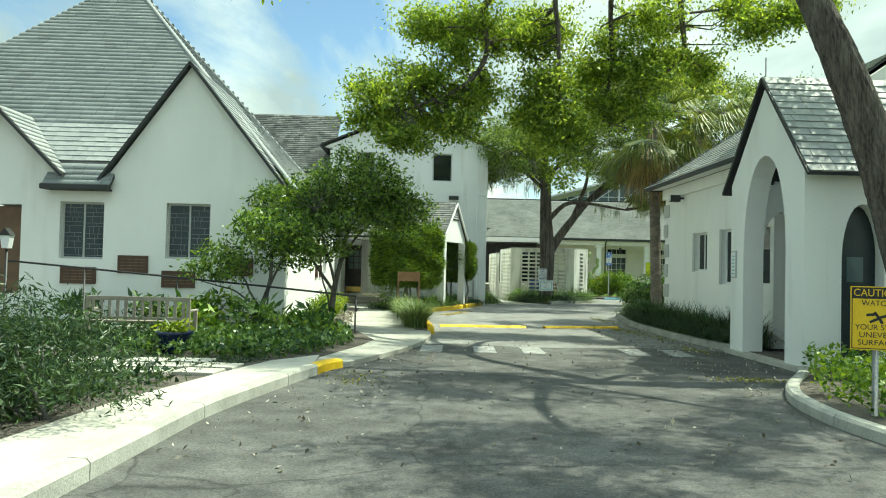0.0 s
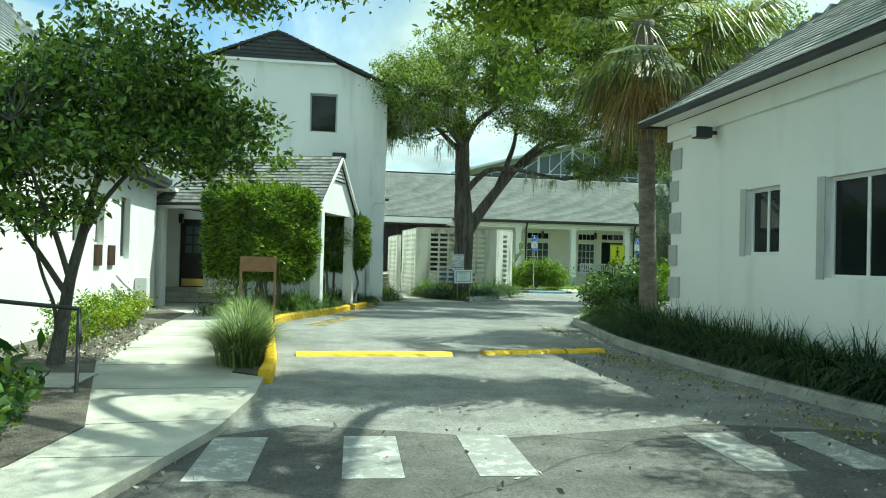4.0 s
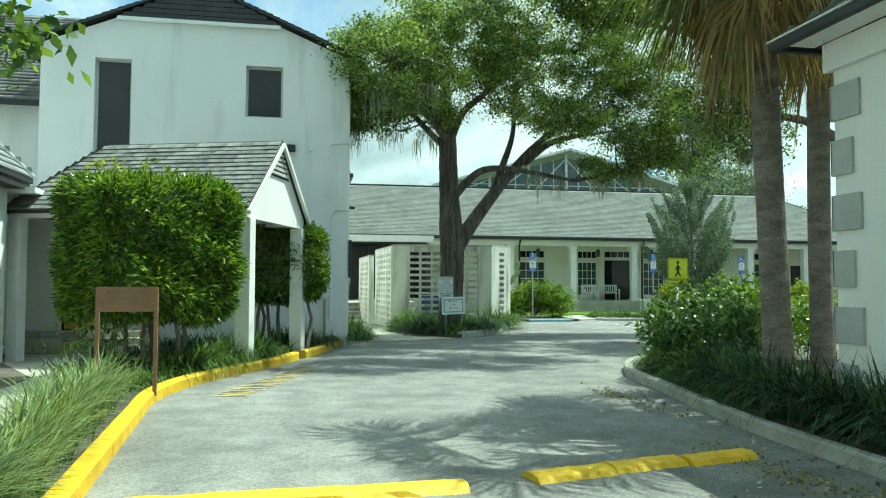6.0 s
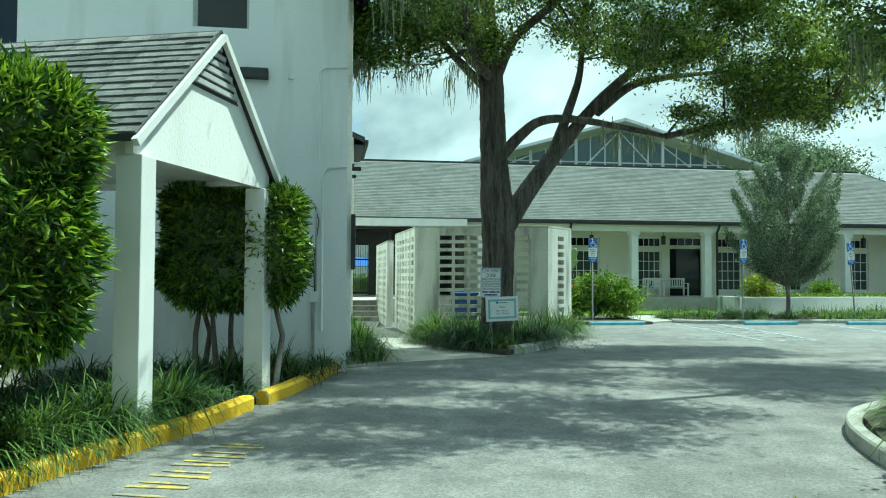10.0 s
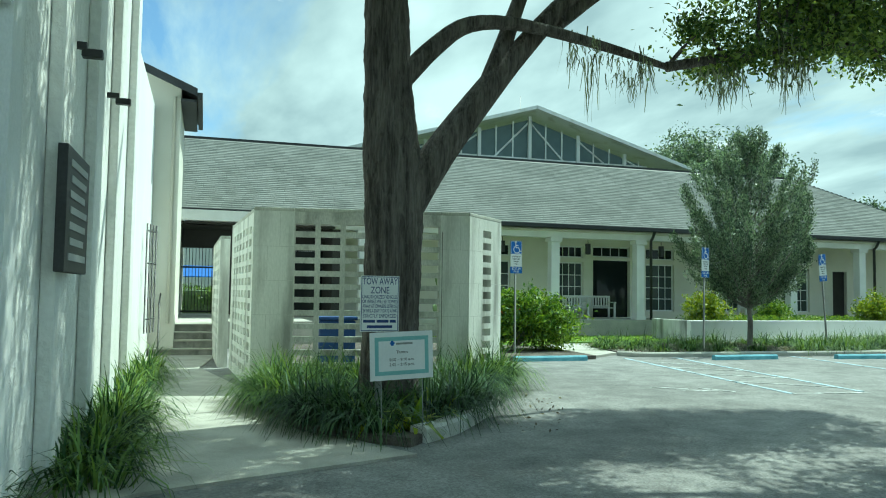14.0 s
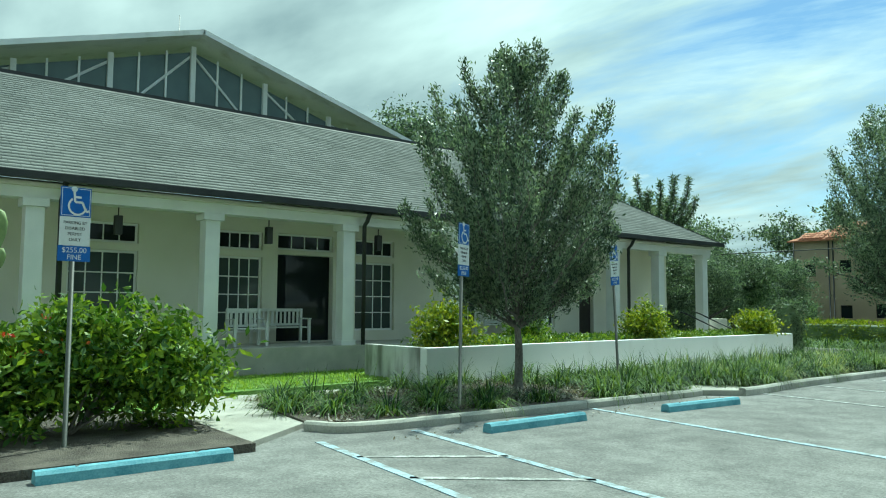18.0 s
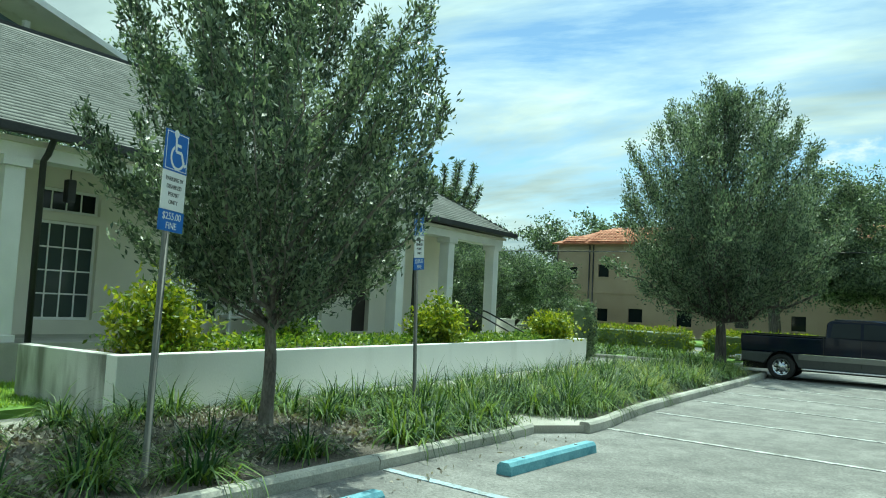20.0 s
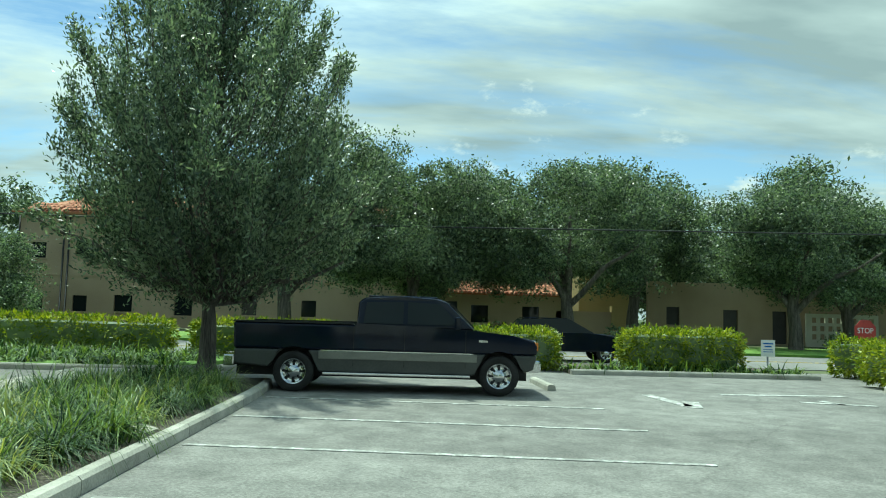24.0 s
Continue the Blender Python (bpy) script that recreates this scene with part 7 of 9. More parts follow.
clipped("courtyard_hedge", (4.0, 65.6, 0.05), (1.9, 0.5, 0.85), 0, 1500, 0.1, HEDGELEAF, "green hedge in the courtyard behind the gate", 59, 0.0)
clipped("low_hedge", (44.9, 39.7, 0.1), (0.75, 1.65, 0.55), 0, 1700, 0.14, YELLOWLEAF, "square lime-green hedge by the street", 63, 0.0, group="street hedges")
clipped("low_hedge", (44.9, 45.0, 0.1), (0.7, 1.7, 0.5), 0, 1300, 0.14, YELLOWLEAF, "lime-green hedge behind the truck", 64, 0.0, group="street hedges")
clipped("low_hedge", (40.9, 35.25, 0.1), (0.9, 1.0, 0.5), 0, 1300, 0.13, YELLOWLEAF, "square lime-green hedge at the car park exit", 65, 0.0, group="street hedges")
clipped("low_hedge", (43.6, 34.25, 0.1), (1.6, 0.6, 0.5), 20, 1000, 0.13, YELLOWLEAF, "lime-green hedge along the exit", 66, 0.0, group="street hedges")
clipped("low_hedge", (46.3, 58.0, 0.1), (0.6, 3.4, 0.5), -6, 1800, 0.14, YELLOWLEAF, "long lime-green hedge before the tan building", 67, 0.0, group="street hedges")
clipped("low_hedge", (46.3, 51.8, 0.1), (0.6, 2.2, 0.5), 4, 1400, 0.14, YELLOWLEAF, "lime-green hedge beyond the tree", 68, 0.0, group="street hedges")
clipped("round_shrub", (36.9, 55.8, 0.1), (0.5, 0.5, 0.95), 0, 1000, 0.09, DARKLEAF, "dark clipped column-shaped shrub", 69, 0.0, corner=0.4)


def shrub(name, at, blobs, leaf, per, spread, material, label, seed, slim=0.4, cat="shrub", group=""):
    root = thing(name, at, label, cat, group)
    tips, pts = cluster_points(blobs, per, spread, seed, 0.3)
    r = random.Random(seed)
    for k in range(5):
        t = tips[r.randrange(len(tips))]
        tubes("stem", [([(r.uniform(-0.1, 0.1), r.uniform(-0.1, 0.1), 0), tuple(t * np.array([0.5, 0.5, 0.5])), tuple(t)], [0.025, 0.018, 0.008])], GREYBARK, root, sides=5)
    pts[:, 2] = np.maximum(pts[:, 2], 0.02)
    leaves("foliage", pts, leaf, material, root, droop=0.0, slim=slim, seed=seed)
    return root, tips


# right-hand bed
shrub("shrub", (7.55, 30.3, 0.1), [(0, 0, 0.75, 0.75, 0.9, 0.7, 90), (0.9, 0.4, 0.9, 0.9, 0.9, 0.75, 80), (0.2, -1.2, 0.7, 0.7, 0.8, 0.6, 60)], 0.13, 30, 0.14, BEDLEAF, "dense leafy shrub at the end of the kerbed bed", 71)
shrub("shrub", (9.4, 31.6, 0.1), [(0, 0, 0.9, 1.3, 0.9, 0.75, 110), (1.8, 0.2, 0.8, 1.2, 0.9, 0.65, 90)], 0.13, 30, 0.15, SHRUBLEAF, "broad leafy shrub by the pedestrian sign", 72)
# garden by the chapel
for i, (x, y, w, h, m, lab) in enumerate([(-4.3, 19.4, 0.8, 0.65, BEDLEAF, "broad-leaved garden plant"), (-3.2, 19.6, 0.7, 0.6, BEDLEAF, "broad-leaved garden plant"), (-5.6, 18.8, 0.6, 0.5, SHRUBLEAF, "yellow-green garden plant"), (-2.9, 18.3, 0.5, 0.4, BEDLEAF, "low garden plant"), (-7.6, 21.6, 0.6, 0.7, BEDLEAF, "shrub below the chapel window"), (-6.0, 21.8, 0.7, 0.75, SHRUBLEAF, "shrub below the chapel window"), (-9.3, 21.6, 0.6, 0.6, BEDLEAF, "shrub below the chapel window")]):
    shrub("garden_plant", (x, y, 0.1), [(0, 0, h * 0.6, w, w * 0.8, h * 0.6, 26)], 0.30, 9, 0.13, m, lab + " in the mulched bed", 80 + i, 0.28, "plant", "garden plants")
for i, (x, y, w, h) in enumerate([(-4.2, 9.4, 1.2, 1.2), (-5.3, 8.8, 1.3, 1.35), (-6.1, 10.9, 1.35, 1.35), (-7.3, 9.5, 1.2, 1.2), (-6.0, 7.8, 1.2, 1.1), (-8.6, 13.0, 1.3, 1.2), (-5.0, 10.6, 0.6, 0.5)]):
    shrub("garden_shrub", (x, y, 0.1), [(0, 0, h * 0.5, w, w, h * 0.55, 110)], 0.09, 44, 0.14, FEATHERLEAF_SHADED, "feathery garden shrub near the kerb, green darkened for shade", 90 + i, 0.2, "shrub", "garden shrubs")
cover = scatter([(-5.7, 14.7), (-3.1, 14.55), (-2.45, 15.4), (-1.95, 17.5), (-2.1, 18.6), (-2.5, 20.4), (-5.7, 18.6)], 6800, 0.12, 6)
cover[:, 2] += np.random.default_rng(9).uniform(0, 0.22, len(cover))
tagged(leaves("ground_cover", cover, 0.11, BEDLEAF, droop=-0.2, slim=0.6, seed=6), "low leafy ground cover in the garden bed", "ground cover", kind="stuff")
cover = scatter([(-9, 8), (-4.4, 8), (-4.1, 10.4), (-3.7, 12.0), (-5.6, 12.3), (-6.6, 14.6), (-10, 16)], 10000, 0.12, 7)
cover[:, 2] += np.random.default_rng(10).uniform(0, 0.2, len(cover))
tagged(leaves("ground_cover", cover, 0.11, FEATHERLEAF_SHADED, droop=-0.2, slim=0.5, seed=7), "low leafy ground cover by the kerb", "ground cover", kind="stuff")
cover = scatter([(5.9, 14.5), (4.95, 12.4), (4.55, 11), (4.55, 9), (5.2, 4), (9, 4), (9, 14.5)], 12000, 0.12, 8)
cover[:, 2] += np.random.default_rng(11).uniform(0, 0.45, len(cover))
tagged(leaves("ground_cover", cover, 0.10, SHRUBLEAF, droop=-0.2, slim=0.5, seed=8), "leafy ground cover beside the arched porch", "ground cover", kind="stuff")
for i, (x, y) in enumerate([(-3.45, 24.4), (-3.5, 25.7), (-3.55, 27.0), (-3.6, 28.3)]):
    shrub("path_shrub", (x, y, 0.1), [(0, 0, 0.35, 0.5, 0.75, 0.38, 46)], 0.075, 34, 0.1, YELLOWLEAF if i % 2 else SHRUBLEAF, "low yellow-green shrub beside the footpath", 100 + i, 0.4, "shrub", "path shrubs")
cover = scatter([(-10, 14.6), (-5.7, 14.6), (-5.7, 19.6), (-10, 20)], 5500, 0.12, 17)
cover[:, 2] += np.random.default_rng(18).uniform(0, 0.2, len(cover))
tagged(leaves("ground_cover", cover, 0.1, FEATHERLEAF_SHADED, droop=-0.2, slim=0.5, seed=19), "leafy ground cover round the bench, darkened for shade", "ground cover", kind="stuff")
# stepping stones with low growth between them, and a blue pot by the bench
rs = random.Random(31)
for i in range(5):
    for j in range(3):
        cx, cy = -6.4 + 0.68 * i + 0.12 * j, 12.55 + 0.62 * j + 0.06 * i
        if cx > -3.5:
            continue
        w, d = 0.29 + rs.uniform(-0.03, 0.02), 0.24 + rs.uniform(-0.03, 0.02)
        stone = thing("stepping_stone", (cx, cy, 0.1), "pale square concrete stepping stone in the garden bed", "paving stone", "stepping stones", turn=rs.uniform(-5, 5) - 4)
        part("slab", boxed(-w, w, -d, d, -0.02, 0.05, 0.012), CONCRETE, stone)
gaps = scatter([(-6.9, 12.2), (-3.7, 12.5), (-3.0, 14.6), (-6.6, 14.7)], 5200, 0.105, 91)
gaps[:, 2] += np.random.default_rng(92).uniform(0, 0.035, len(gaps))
tagged(leaves("ground_cover", gaps, 0.05, FEATHERLEAF_SHADED, droop=-0.2, slim=0.5, seed=93), "low ground cover between stepping stones, darkened for shade", "ground cover", kind="stuff")
POTBLUE = surface("blue_glaze", (0.008, 0.014, 0.05), (0.02, 0.035, 0.11), 0.2, 4, 40, 0.05, spec=0.6)
pot = thing("plant_pot", (-4.85, 15.25, 0.05), "dark blue glazed pot with pale leafy plants", "plant pot")
pot_prof = [(0.16, 0.0), (0.2, 0.04), (0.27, 0.22), (0.29, 0.36), (0.33, 0.38), (0.33, 0.43), (0.28, 0.43), (0.26, 0.36), (0.001, 0.36)]
pv = [(q * math.cos(2 * math.pi * k / 24), q * math.sin(2 * math.pi * k / 24), z) for k in range(24) for q, z in pot_prof]
from_arrays("bowl", pv, [(k * 9 + i, (k + 1) % 24 * 9 + i, (k + 1) % 24 * 9 + i + 1, k * 9 + i + 1) for k in range(24) for i in range(8)], POTBLUE, pot, "", True)
pot_tips, pot_pts = cluster_points([(0, 0, 0.46, 0.3, 0.3, 0.12, 30)], 14, 0.06, 33)
tagged(leaves("pot_plant", pot_pts, 0.11, YELLOWLEAF, pot, "pale green and cream leaves", slim=0.5, seed=34), kind="stuff")
# flowering bush, planter shrubs
fb, ft = shrub("flowering_bush", (11.75, 52.4, 0.1), [(-0.7, 0, 0.75, 1.05, 0.9, 0.75, 150), (0.35, 0, 0.92, 1.0, 0.9, 0.9, 170), (1.25, 0.0, 0.78, 0.9, 0.9, 0.78, 140)], 0.13, 34, 0.14, SHRUBLEAF, "large leafy bush with a few red flowers", 110)
top_tips = ft[ft[:, 2] > 0.95][:26]
tagged(leaves("flower", clumps(top_tips, 10, 0.05, 5), 0.06, FLOWERRED, fb, "faded red flower heads", out=np.tile([0, 0, 0.6], (len(top_tips) * 10, 1)), slim=0.8, seed=5), "faded red flower heads", kind="stuff")
for i, (x, y, w, h, m) in enumerate([(20.6, 55.8, 0.75, 0.8, YELLOWLEAF), (27.9, 55.5, 0.7, 0.75, YELLOWLEAF), (34.4, 55.6, 0.75, 0.65, YELLOWLEAF), (24.5, 57.0, 0.6, 0.5, SHRUBLEAF)]):
    shrub("planter_shrub", (x, y, 0.7), [(0, 0, h * 0.7, w * 1.15, w, h * 0.9, 100)], 0.13, 26, 0.15, m, "yellow-green shrub growing in the white planter", 120 + i, 0.45, "shrub", "planter shrubs")
cover = scatter([(20.1, 55.1), (35.2, 55.3), (35.2, 56.6), (20.1, 56.8)], 7500, 0.76, 12)
cover[:, 2] += np.random.default_rng(12).uniform(0, 0.2, len(cover))
tagged(leaves("planter_ground_cover", cover, 0.09, SHRUBLEAF, droop=-0.2, slim=0.5, seed=12), "low ground cover filling the planter", "ground cover", kind="stuff")
for i, (x, y) in enumerate([(62.0, 47.5), (62.5, 43), (63, 36), (62.0, 33), (63, 24)]):
    shrub("verge_shrub", (x, y, 0.1), [(0, 0, 0.5, 0.8, 1.6, 0.5, 50)], 0.2, 20, 0.2, DARKLEAF, "dark shrub along the far pavement", 130 + i, 0.5, "shrub", "verge shrubs")

# grasses
LONGBLADE = foliage("long_grass_blade", (0.07, 0.13, 0.05), (0.27, 0.34, 0.14), 0.25)


def grass(name, places, per, radius, length, material, label, seed, lean=0.9, width=0.014):
    lean, per, width = lean + 0.45, max(16, int(per * 0.62)), width * 1.7
    hub = np.repeat(np.asarray(places, float), per, 0)
    return tagged(blades(name, clumps(places, per, radius, seed), length, material, None, label, lean, width, seed, hub=hub), "", "grass", "", "stuff")


def line_places(pts, step, jitter, z, seed):
    r = random.Random(seed)
    out = []
    for (xa, ya), (xb, yb) in zip(pts, pts[1:]):
        n = max(1, int(math.hypot(xb - xa, yb - ya) / step))
        for k in range(n):
            t = (k + r.random()) / n
            out.append((xa + (xb - xa) * t + r.uniform(-jitter, jitter), ya + (yb - ya) * t + r.uniform(-jitter, jitter), z))
    return out


grass("long_grass", line_places([(-0.72, 22.0), (-0.76, 23.2), (-1.06, 26.5), (-1.28, 28.6)], 0.12, 0.1, 0.1, 1) + line_places([(-0.68, 22.1), (-0.74, 23.2)], 0.035, 0.1, 0.1, 61), 100, 0.085, 0.74, LONGBLADE, "long blue-green grass between footpath and yellow kerb", 21, 0.2)
grass("liriope", line_places([(-1.5, 29.0), (-1.2, 30.0), (-0.9, 31.0), (-0.2, 32.5)], 0.15, 0.14, 0.1, 2) + line_places([(-0.3, 32.4), (0.15, 33.6)], 0.06, 0.14, 0.1, 22), 110, 0.09, 0.52, GRASSBLADE, "arching grass clumps along the yellow kerb", 22, 1.2, 0.014)
grass("liriope", line_places([(1.5, 36.6), (1.9, 37.8), (2.25, 39.2)], 0.2, 0.12, 0.1, 3) + line_places([(-0.4, 35.2), (1.3, 37.0)], 0.3, 0.3, 0.1, 4), 70, 0.09, 0.5, DARKBLADE, "dark arching grass under the breezeway", 23, 1.2, 0.014)
grass("liriope", scatter([(-2.6, 30.6), (-1.4, 30.4), (0.0, 33.0), (0.7, 34.6), (1.3, 36.2), (1.7, 38.0), (-1.5, 38.0), (-2.2, 33.0)], 120, 0.1, 44).tolist(), 75, 0.12, 0.55, DARKBLADE, "dark grass and fern growth under hedge and breezeway", 45, 1.1, 0.018)
grass("liriope", line_places([(6.85, 18.7), (6.82, 20.5), (6.8, 23.5), (6.95, 26.2), (7.2, 28.6)], 0.09, 0.14, 0.1, 5) + line_places([(6.85, 18.45), (6.75, 19.6), (6.75, 26.0), (7.3, 29)], 0.11, 0.16, 0.1, 6), 90, 0.10, 0.86, DARKBLADE, "dark arching grass along the gatehouse kerb", 24, 0.55, 0.016)
# sunlit blades are given by the pale leaf colour here
grass("liriope", line_places([(6.62, 20.6), (6.55, 22.4)], 0.3, 0.06, 0.1, 99) + line_places([(6.6, 23.2), (6.62, 25.2)], 0.5, 0.06, 0.1, 96), 26, 0.08, 0.8, PALEBLADE, "drooping grass tufts in pale blades standing in for sunlit ones", 43, 0.9, 0.012)
grass("liriope", line_places([(-0.85, 31.3), (-0.05, 33.0), (0.42, 34.2)], 0.09, 0.1, 0.1, 95) + line_places([(0.7, 35.9), (1.3, 37.6)], 0.16, 0.12, 0.1, 94), 95, 0.12, 0.74, GRASSBLADE, "bright arching grass clumps beside the breezeway posts", 44, 0.65, 0.014)
grass("liriope", line_places([(6.85, 26.6), (7.15, 28.9), (7.45, 30.4)], 0.14, 0.1, 0.1, 97) + line_places([(7.3, 29.2), (7.6, 31.2), (8.6, 32.7)], 0.16, 0.12, 0.1, 7), 80, 0.1, 0.7, GRASSBLADE, "arching grass at the corner of the gatehouse bed", 25, 0.75, 0.016)
grass("liriope", line_places([(2.75, 39.6), (2.75, 43.5)], 0.16, 0.13, 0.05, 8) + line_places([(2.65, 44), (2.7, 49.5)], 0.4, 0.1, 0.05, 9), 90, 0.12, 0.74, GRASSBLADE, "arching grass along the house wall", 26, 0.95, 0.016)
grass("liriope", line_places([(4.75, 43.0), (4.9, 44.9), (6.2, 44.6), (7.8, 44.4), (8.5, 45.2), (8.8, 46.0)], 0.10, 0.22, 0.1, 10), 130, 0.12, 0.84, GRASSBLADE, "arching grass clumps at the block screen", 27, 0.8, 0.014)
grass("liriope", line_places([(6.9, 43.2), (7.7, 44.2)], 0.12, 0.2, 0.1, 11) + line_places([(5.2, 42.8), (5.0, 43.8)], 0.12, 0.25, 0.1, 12) + line_places([(5.3, 42.0), (6.6, 41.9), (7.3, 42.9)], 0.14, 0.16, 0.1, 15) + line_places([(4.85, 42.4), (5.2, 41.75), (5.6, 41.3)], 0.09, 0.08, 0.1, 98), 120, 0.12, 0.82, DARKBLADE, "arching grass clumps round the oak", 28, 0.9, 0.014)
grass("bromeliad", [(5.75, 41.45, 0.1), (6.1, 41.5, 0.1), (5.5, 41.6, 0.1), (6.4, 41.85, 0.1), (5.95, 41.25, 0.1)], 56, 0.05, 0.46, YELLOWLEAF, "yellow-green strap-leaved plants at the bed's edge", 29, 1.3, 0.05)
dense = scatter([(23.2, 51.4), (24.4, 50.55), (36.6, 50.6), (37.6, 52.4), (33.6, 53.3), (23.2, 53.2)], 820, 0.1, 31)
kept = []
for q in dense:
    thin = 31.2 < q[0] < 35.6 and q[1] < 51.25 and len(kept) % 5
    if not thin and all((q[0] - w[0]) ** 2 + (q[1] - w[1]) ** 2 > 0.2 for w in kept):
        kept.append(q)
dense = np.array(kept)
grass("liriope", dense[::4], 330, 0.13, 0.66, PALEBLADE, "pale arching grass clumps in the parking bed", 41, 1.0, 0.011)
grass("liriope", np.concatenate([dense[1::4], dense[2::4]]), 400, 0.13, 0.7, GRASSBLADE, "dense arching grass clumps in the parking bed", 31, 1.05, 0.012)
grass("liriope", [(x, y, 0.1) for x, y in ((15.3, 52.0), (15.9, 51.4), (16.8, 51.5), (17.5, 52.3), (16.2, 52.9), (18.6, 52.2), (18.0, 53.2), (21.5, 51.3), (22.3, 51.2), (21.9, 52.2), (22.6, 52.3), (21.0, 53.4), (22.2, 53.6), (15.1, 53.4), (16.9, 53.8), (19.0, 51.2), (17.6, 51.1), (23.0, 51.6), (22.9, 53.0), (15.6, 54.1), (18.2, 54.2), (20.4, 51.0), (20.9, 52.6), (22.4, 50.9), (21.6, 54.2), (19.6, 54.1), (23.0, 52.4), (21.3, 51.8), (21.8, 51.7), (22.2, 51.75), (21.4, 52.9), (22.0, 53.0), (22.7, 51.3), (22.5, 53.2), (20.9, 50.95), (21.7, 50.9), (23.05, 53.3), (20.6, 53.7), (19.0, 54.0), (14.9, 52.6), (15.8, 53.5))], 200, 0.11, 0.62, GRASSBLADE, "grass clumps in the mulch around the small tree", 32, 1.2, 0.014)
grass("liriope", line_places([(43.9, 43.0), (44.0, 37.6), (44.1, 36.6)], 0.3, 0.2, 0.1, 13) + scatter([(41.4, 53.4), (45.4, 53), (45.4, 60), (41.4, 60)], 130, 0.1, 14).tolist(), 50, 0.14, 0.5, GRASSBLADE, "grass clumps by the street hedges", 33, 1.2, 0.03)
grass("liriope", dense[3::4], 380, 0.12, 0.62, DARKBLADE, "dark green grass clumps in the parking bed", 42, 1.05, 0.012)
turf = scatter([(9.4, 57.4), (13.5, 53.9), (14.9, 55.6), (20, 55.7), (20, 58.1), (9.4, 58.1)], 26000, 0.112, 34)
tagged(blades("lawn_grass", turf, 0.1, TURFBLADE, None, "short mown lawn grass", 0.9, 0.012, 34, 2), "", "grass", "", "stuff")
# yellow-green moss on the asphalt beside the kerbs
ROADMOSS = foliage("road_moss", (0.16, 0.17, 0.03), (0.34, 0.34, 0.07), 0.1, 0.9, 0.1)
r_moss = np.random.default_rng(91)
moss_spots = []
for x, y, w, ln, n in ((5.35, 23.3, 0.16, 0.9, 260), (5.2, 24.3, 0.14, 0.6, 150), (5.45, 18.5, 0.14, 0.5, 170), (4.75, 13.9, 0.35, 0.16, 260), (5.7, 28.6, 0.12, 0.8, 180), (-1.45, 13.2, 0.2, 0.4, 160), (5.6, 21.4, 0.08, 0.6, 120)):
    moss_spots.append(np.stack([x + r_moss.normal(size=n) * w, y + r_moss.normal(size=n) * ln, np.full(n, 0.012)], 1))
moss_spots = np.concatenate(moss_spots)
tagged(leaves("road_moss", moss_spots, 0.036, ROADMOSS, droop=0, slim=0.8, seed=92), "yellow-green moss and pollen on the asphalt by the kerb", "moss", kind="stuff")
# dry leaves and chips on the mulch
chips = np.concatenate([scatter([(14.8, 51.2), (22.9, 51.0), (23.0, 54.2), (15, 54.4)], 11000, 0.106, 35), scatter([(-2.5, 22.6), (-2.9, 28), (-4.0, 28), (-4.0, 22.6)], 1200, 0.106, 36), scatter([(4.8, 42.2), (5.9, 41), (7.4, 43.4), (5, 44.6)], 900, 0.106, 37)])
CHIP = foliage("mulch_chip", (0.15, 0.135, 0.115), (0.48, 0.45, 0.40), 0.1, 0.9, 0.1)
tagged(leaves("mulch_chip", chips, 0.075, CHIP, droop=0, slim=0.5, seed=38), "pale bark chips and dry leaves on the beds", "mulch", kind="stuff")

# dry leaves blown onto the drive
litter = np.concatenate([scatter([(-3.0, 8), (-2.0, 13.8), (-1.2, 17.5), (0.0, 17.5), (-1.6, 8)], 260, 0.007, 51), scatter([(5.9, 15.2), (6.2, 18.4), (5.9, 24), (4.2, 24), (4.0, 12.0)], 700, 0.009, 52), scatter([(-2, 8), (4.2, 8), (5, 20), (-0.5, 20)], 420, 0.009, 53), scatter([(5.2, 24), (6.0, 24), (6.2, 29), (5.6, 29)], 160, 0.006, 54), scatter([(7.0, 41.6), (8.4, 44.4), (9.2, 44), (7.8, 41)], 120, 0.006, 55), scatter([(15, 50.3), (23, 50.1), (23, 49.8), (15, 49.9)], 120, 0.006, 56)])
tagged(leaves("leaf_litter", litter, 0.06, CHIP, droop=0, slim=0.55, seed=57), "dry fallen leaves scattered on the asphalt", "leaf litter", kind="stuff")

# prickly pear behind the block screen
cactus = thing("prickly_pear", (9.65, 50.9, 0.1), "tall prickly pear cactus with stacked green pads", "cactus")
r5 = random.Random(5)
pad = bmesh.new()
bmesh.ops.create_icosphere(pad, subdivisions=2, radius=1.0)
for v in pad.verts:
    v.co = Vector((v.co.x * 0.12 * (0.8 + 0.25 * v.co.z), v.co.y * 0.028, v.co.z * 0.21))
pad_ob = part("pad", pad, CACTUSGREEN, cactus, smooth=True)
pad_ob.matrix_basis = pose(0, 0, 0.2)
heads = [(Vector((0, 0, 0.2)), 0.0)]
for k in range(40):
    at, lean = heads[r5.randrange(max(0, len(heads) - 16), len(heads))]
    if at.z > 2.9:
        at, lean = heads[r5.randrange(len(heads) // 2)]
    a = lean * 0.4 + r5.uniform(-0.5, 0.5)
    nxt = at + Vector((math.sin(a) * 0.33, r5.uniform(-0.13, 0.13), math.cos(a) * 0.34))
    heads.append((nxt, a))
    ob = new("pad", pad_ob.data)
    ob.parent = cactus
    s = r5.uniform(0.85, 1.3)
    ob.matrix_basis = pose(*nxt, 0, math.degrees(a), r5.uniform(-70, 70)) @ Matrix.Scale(s, 4)

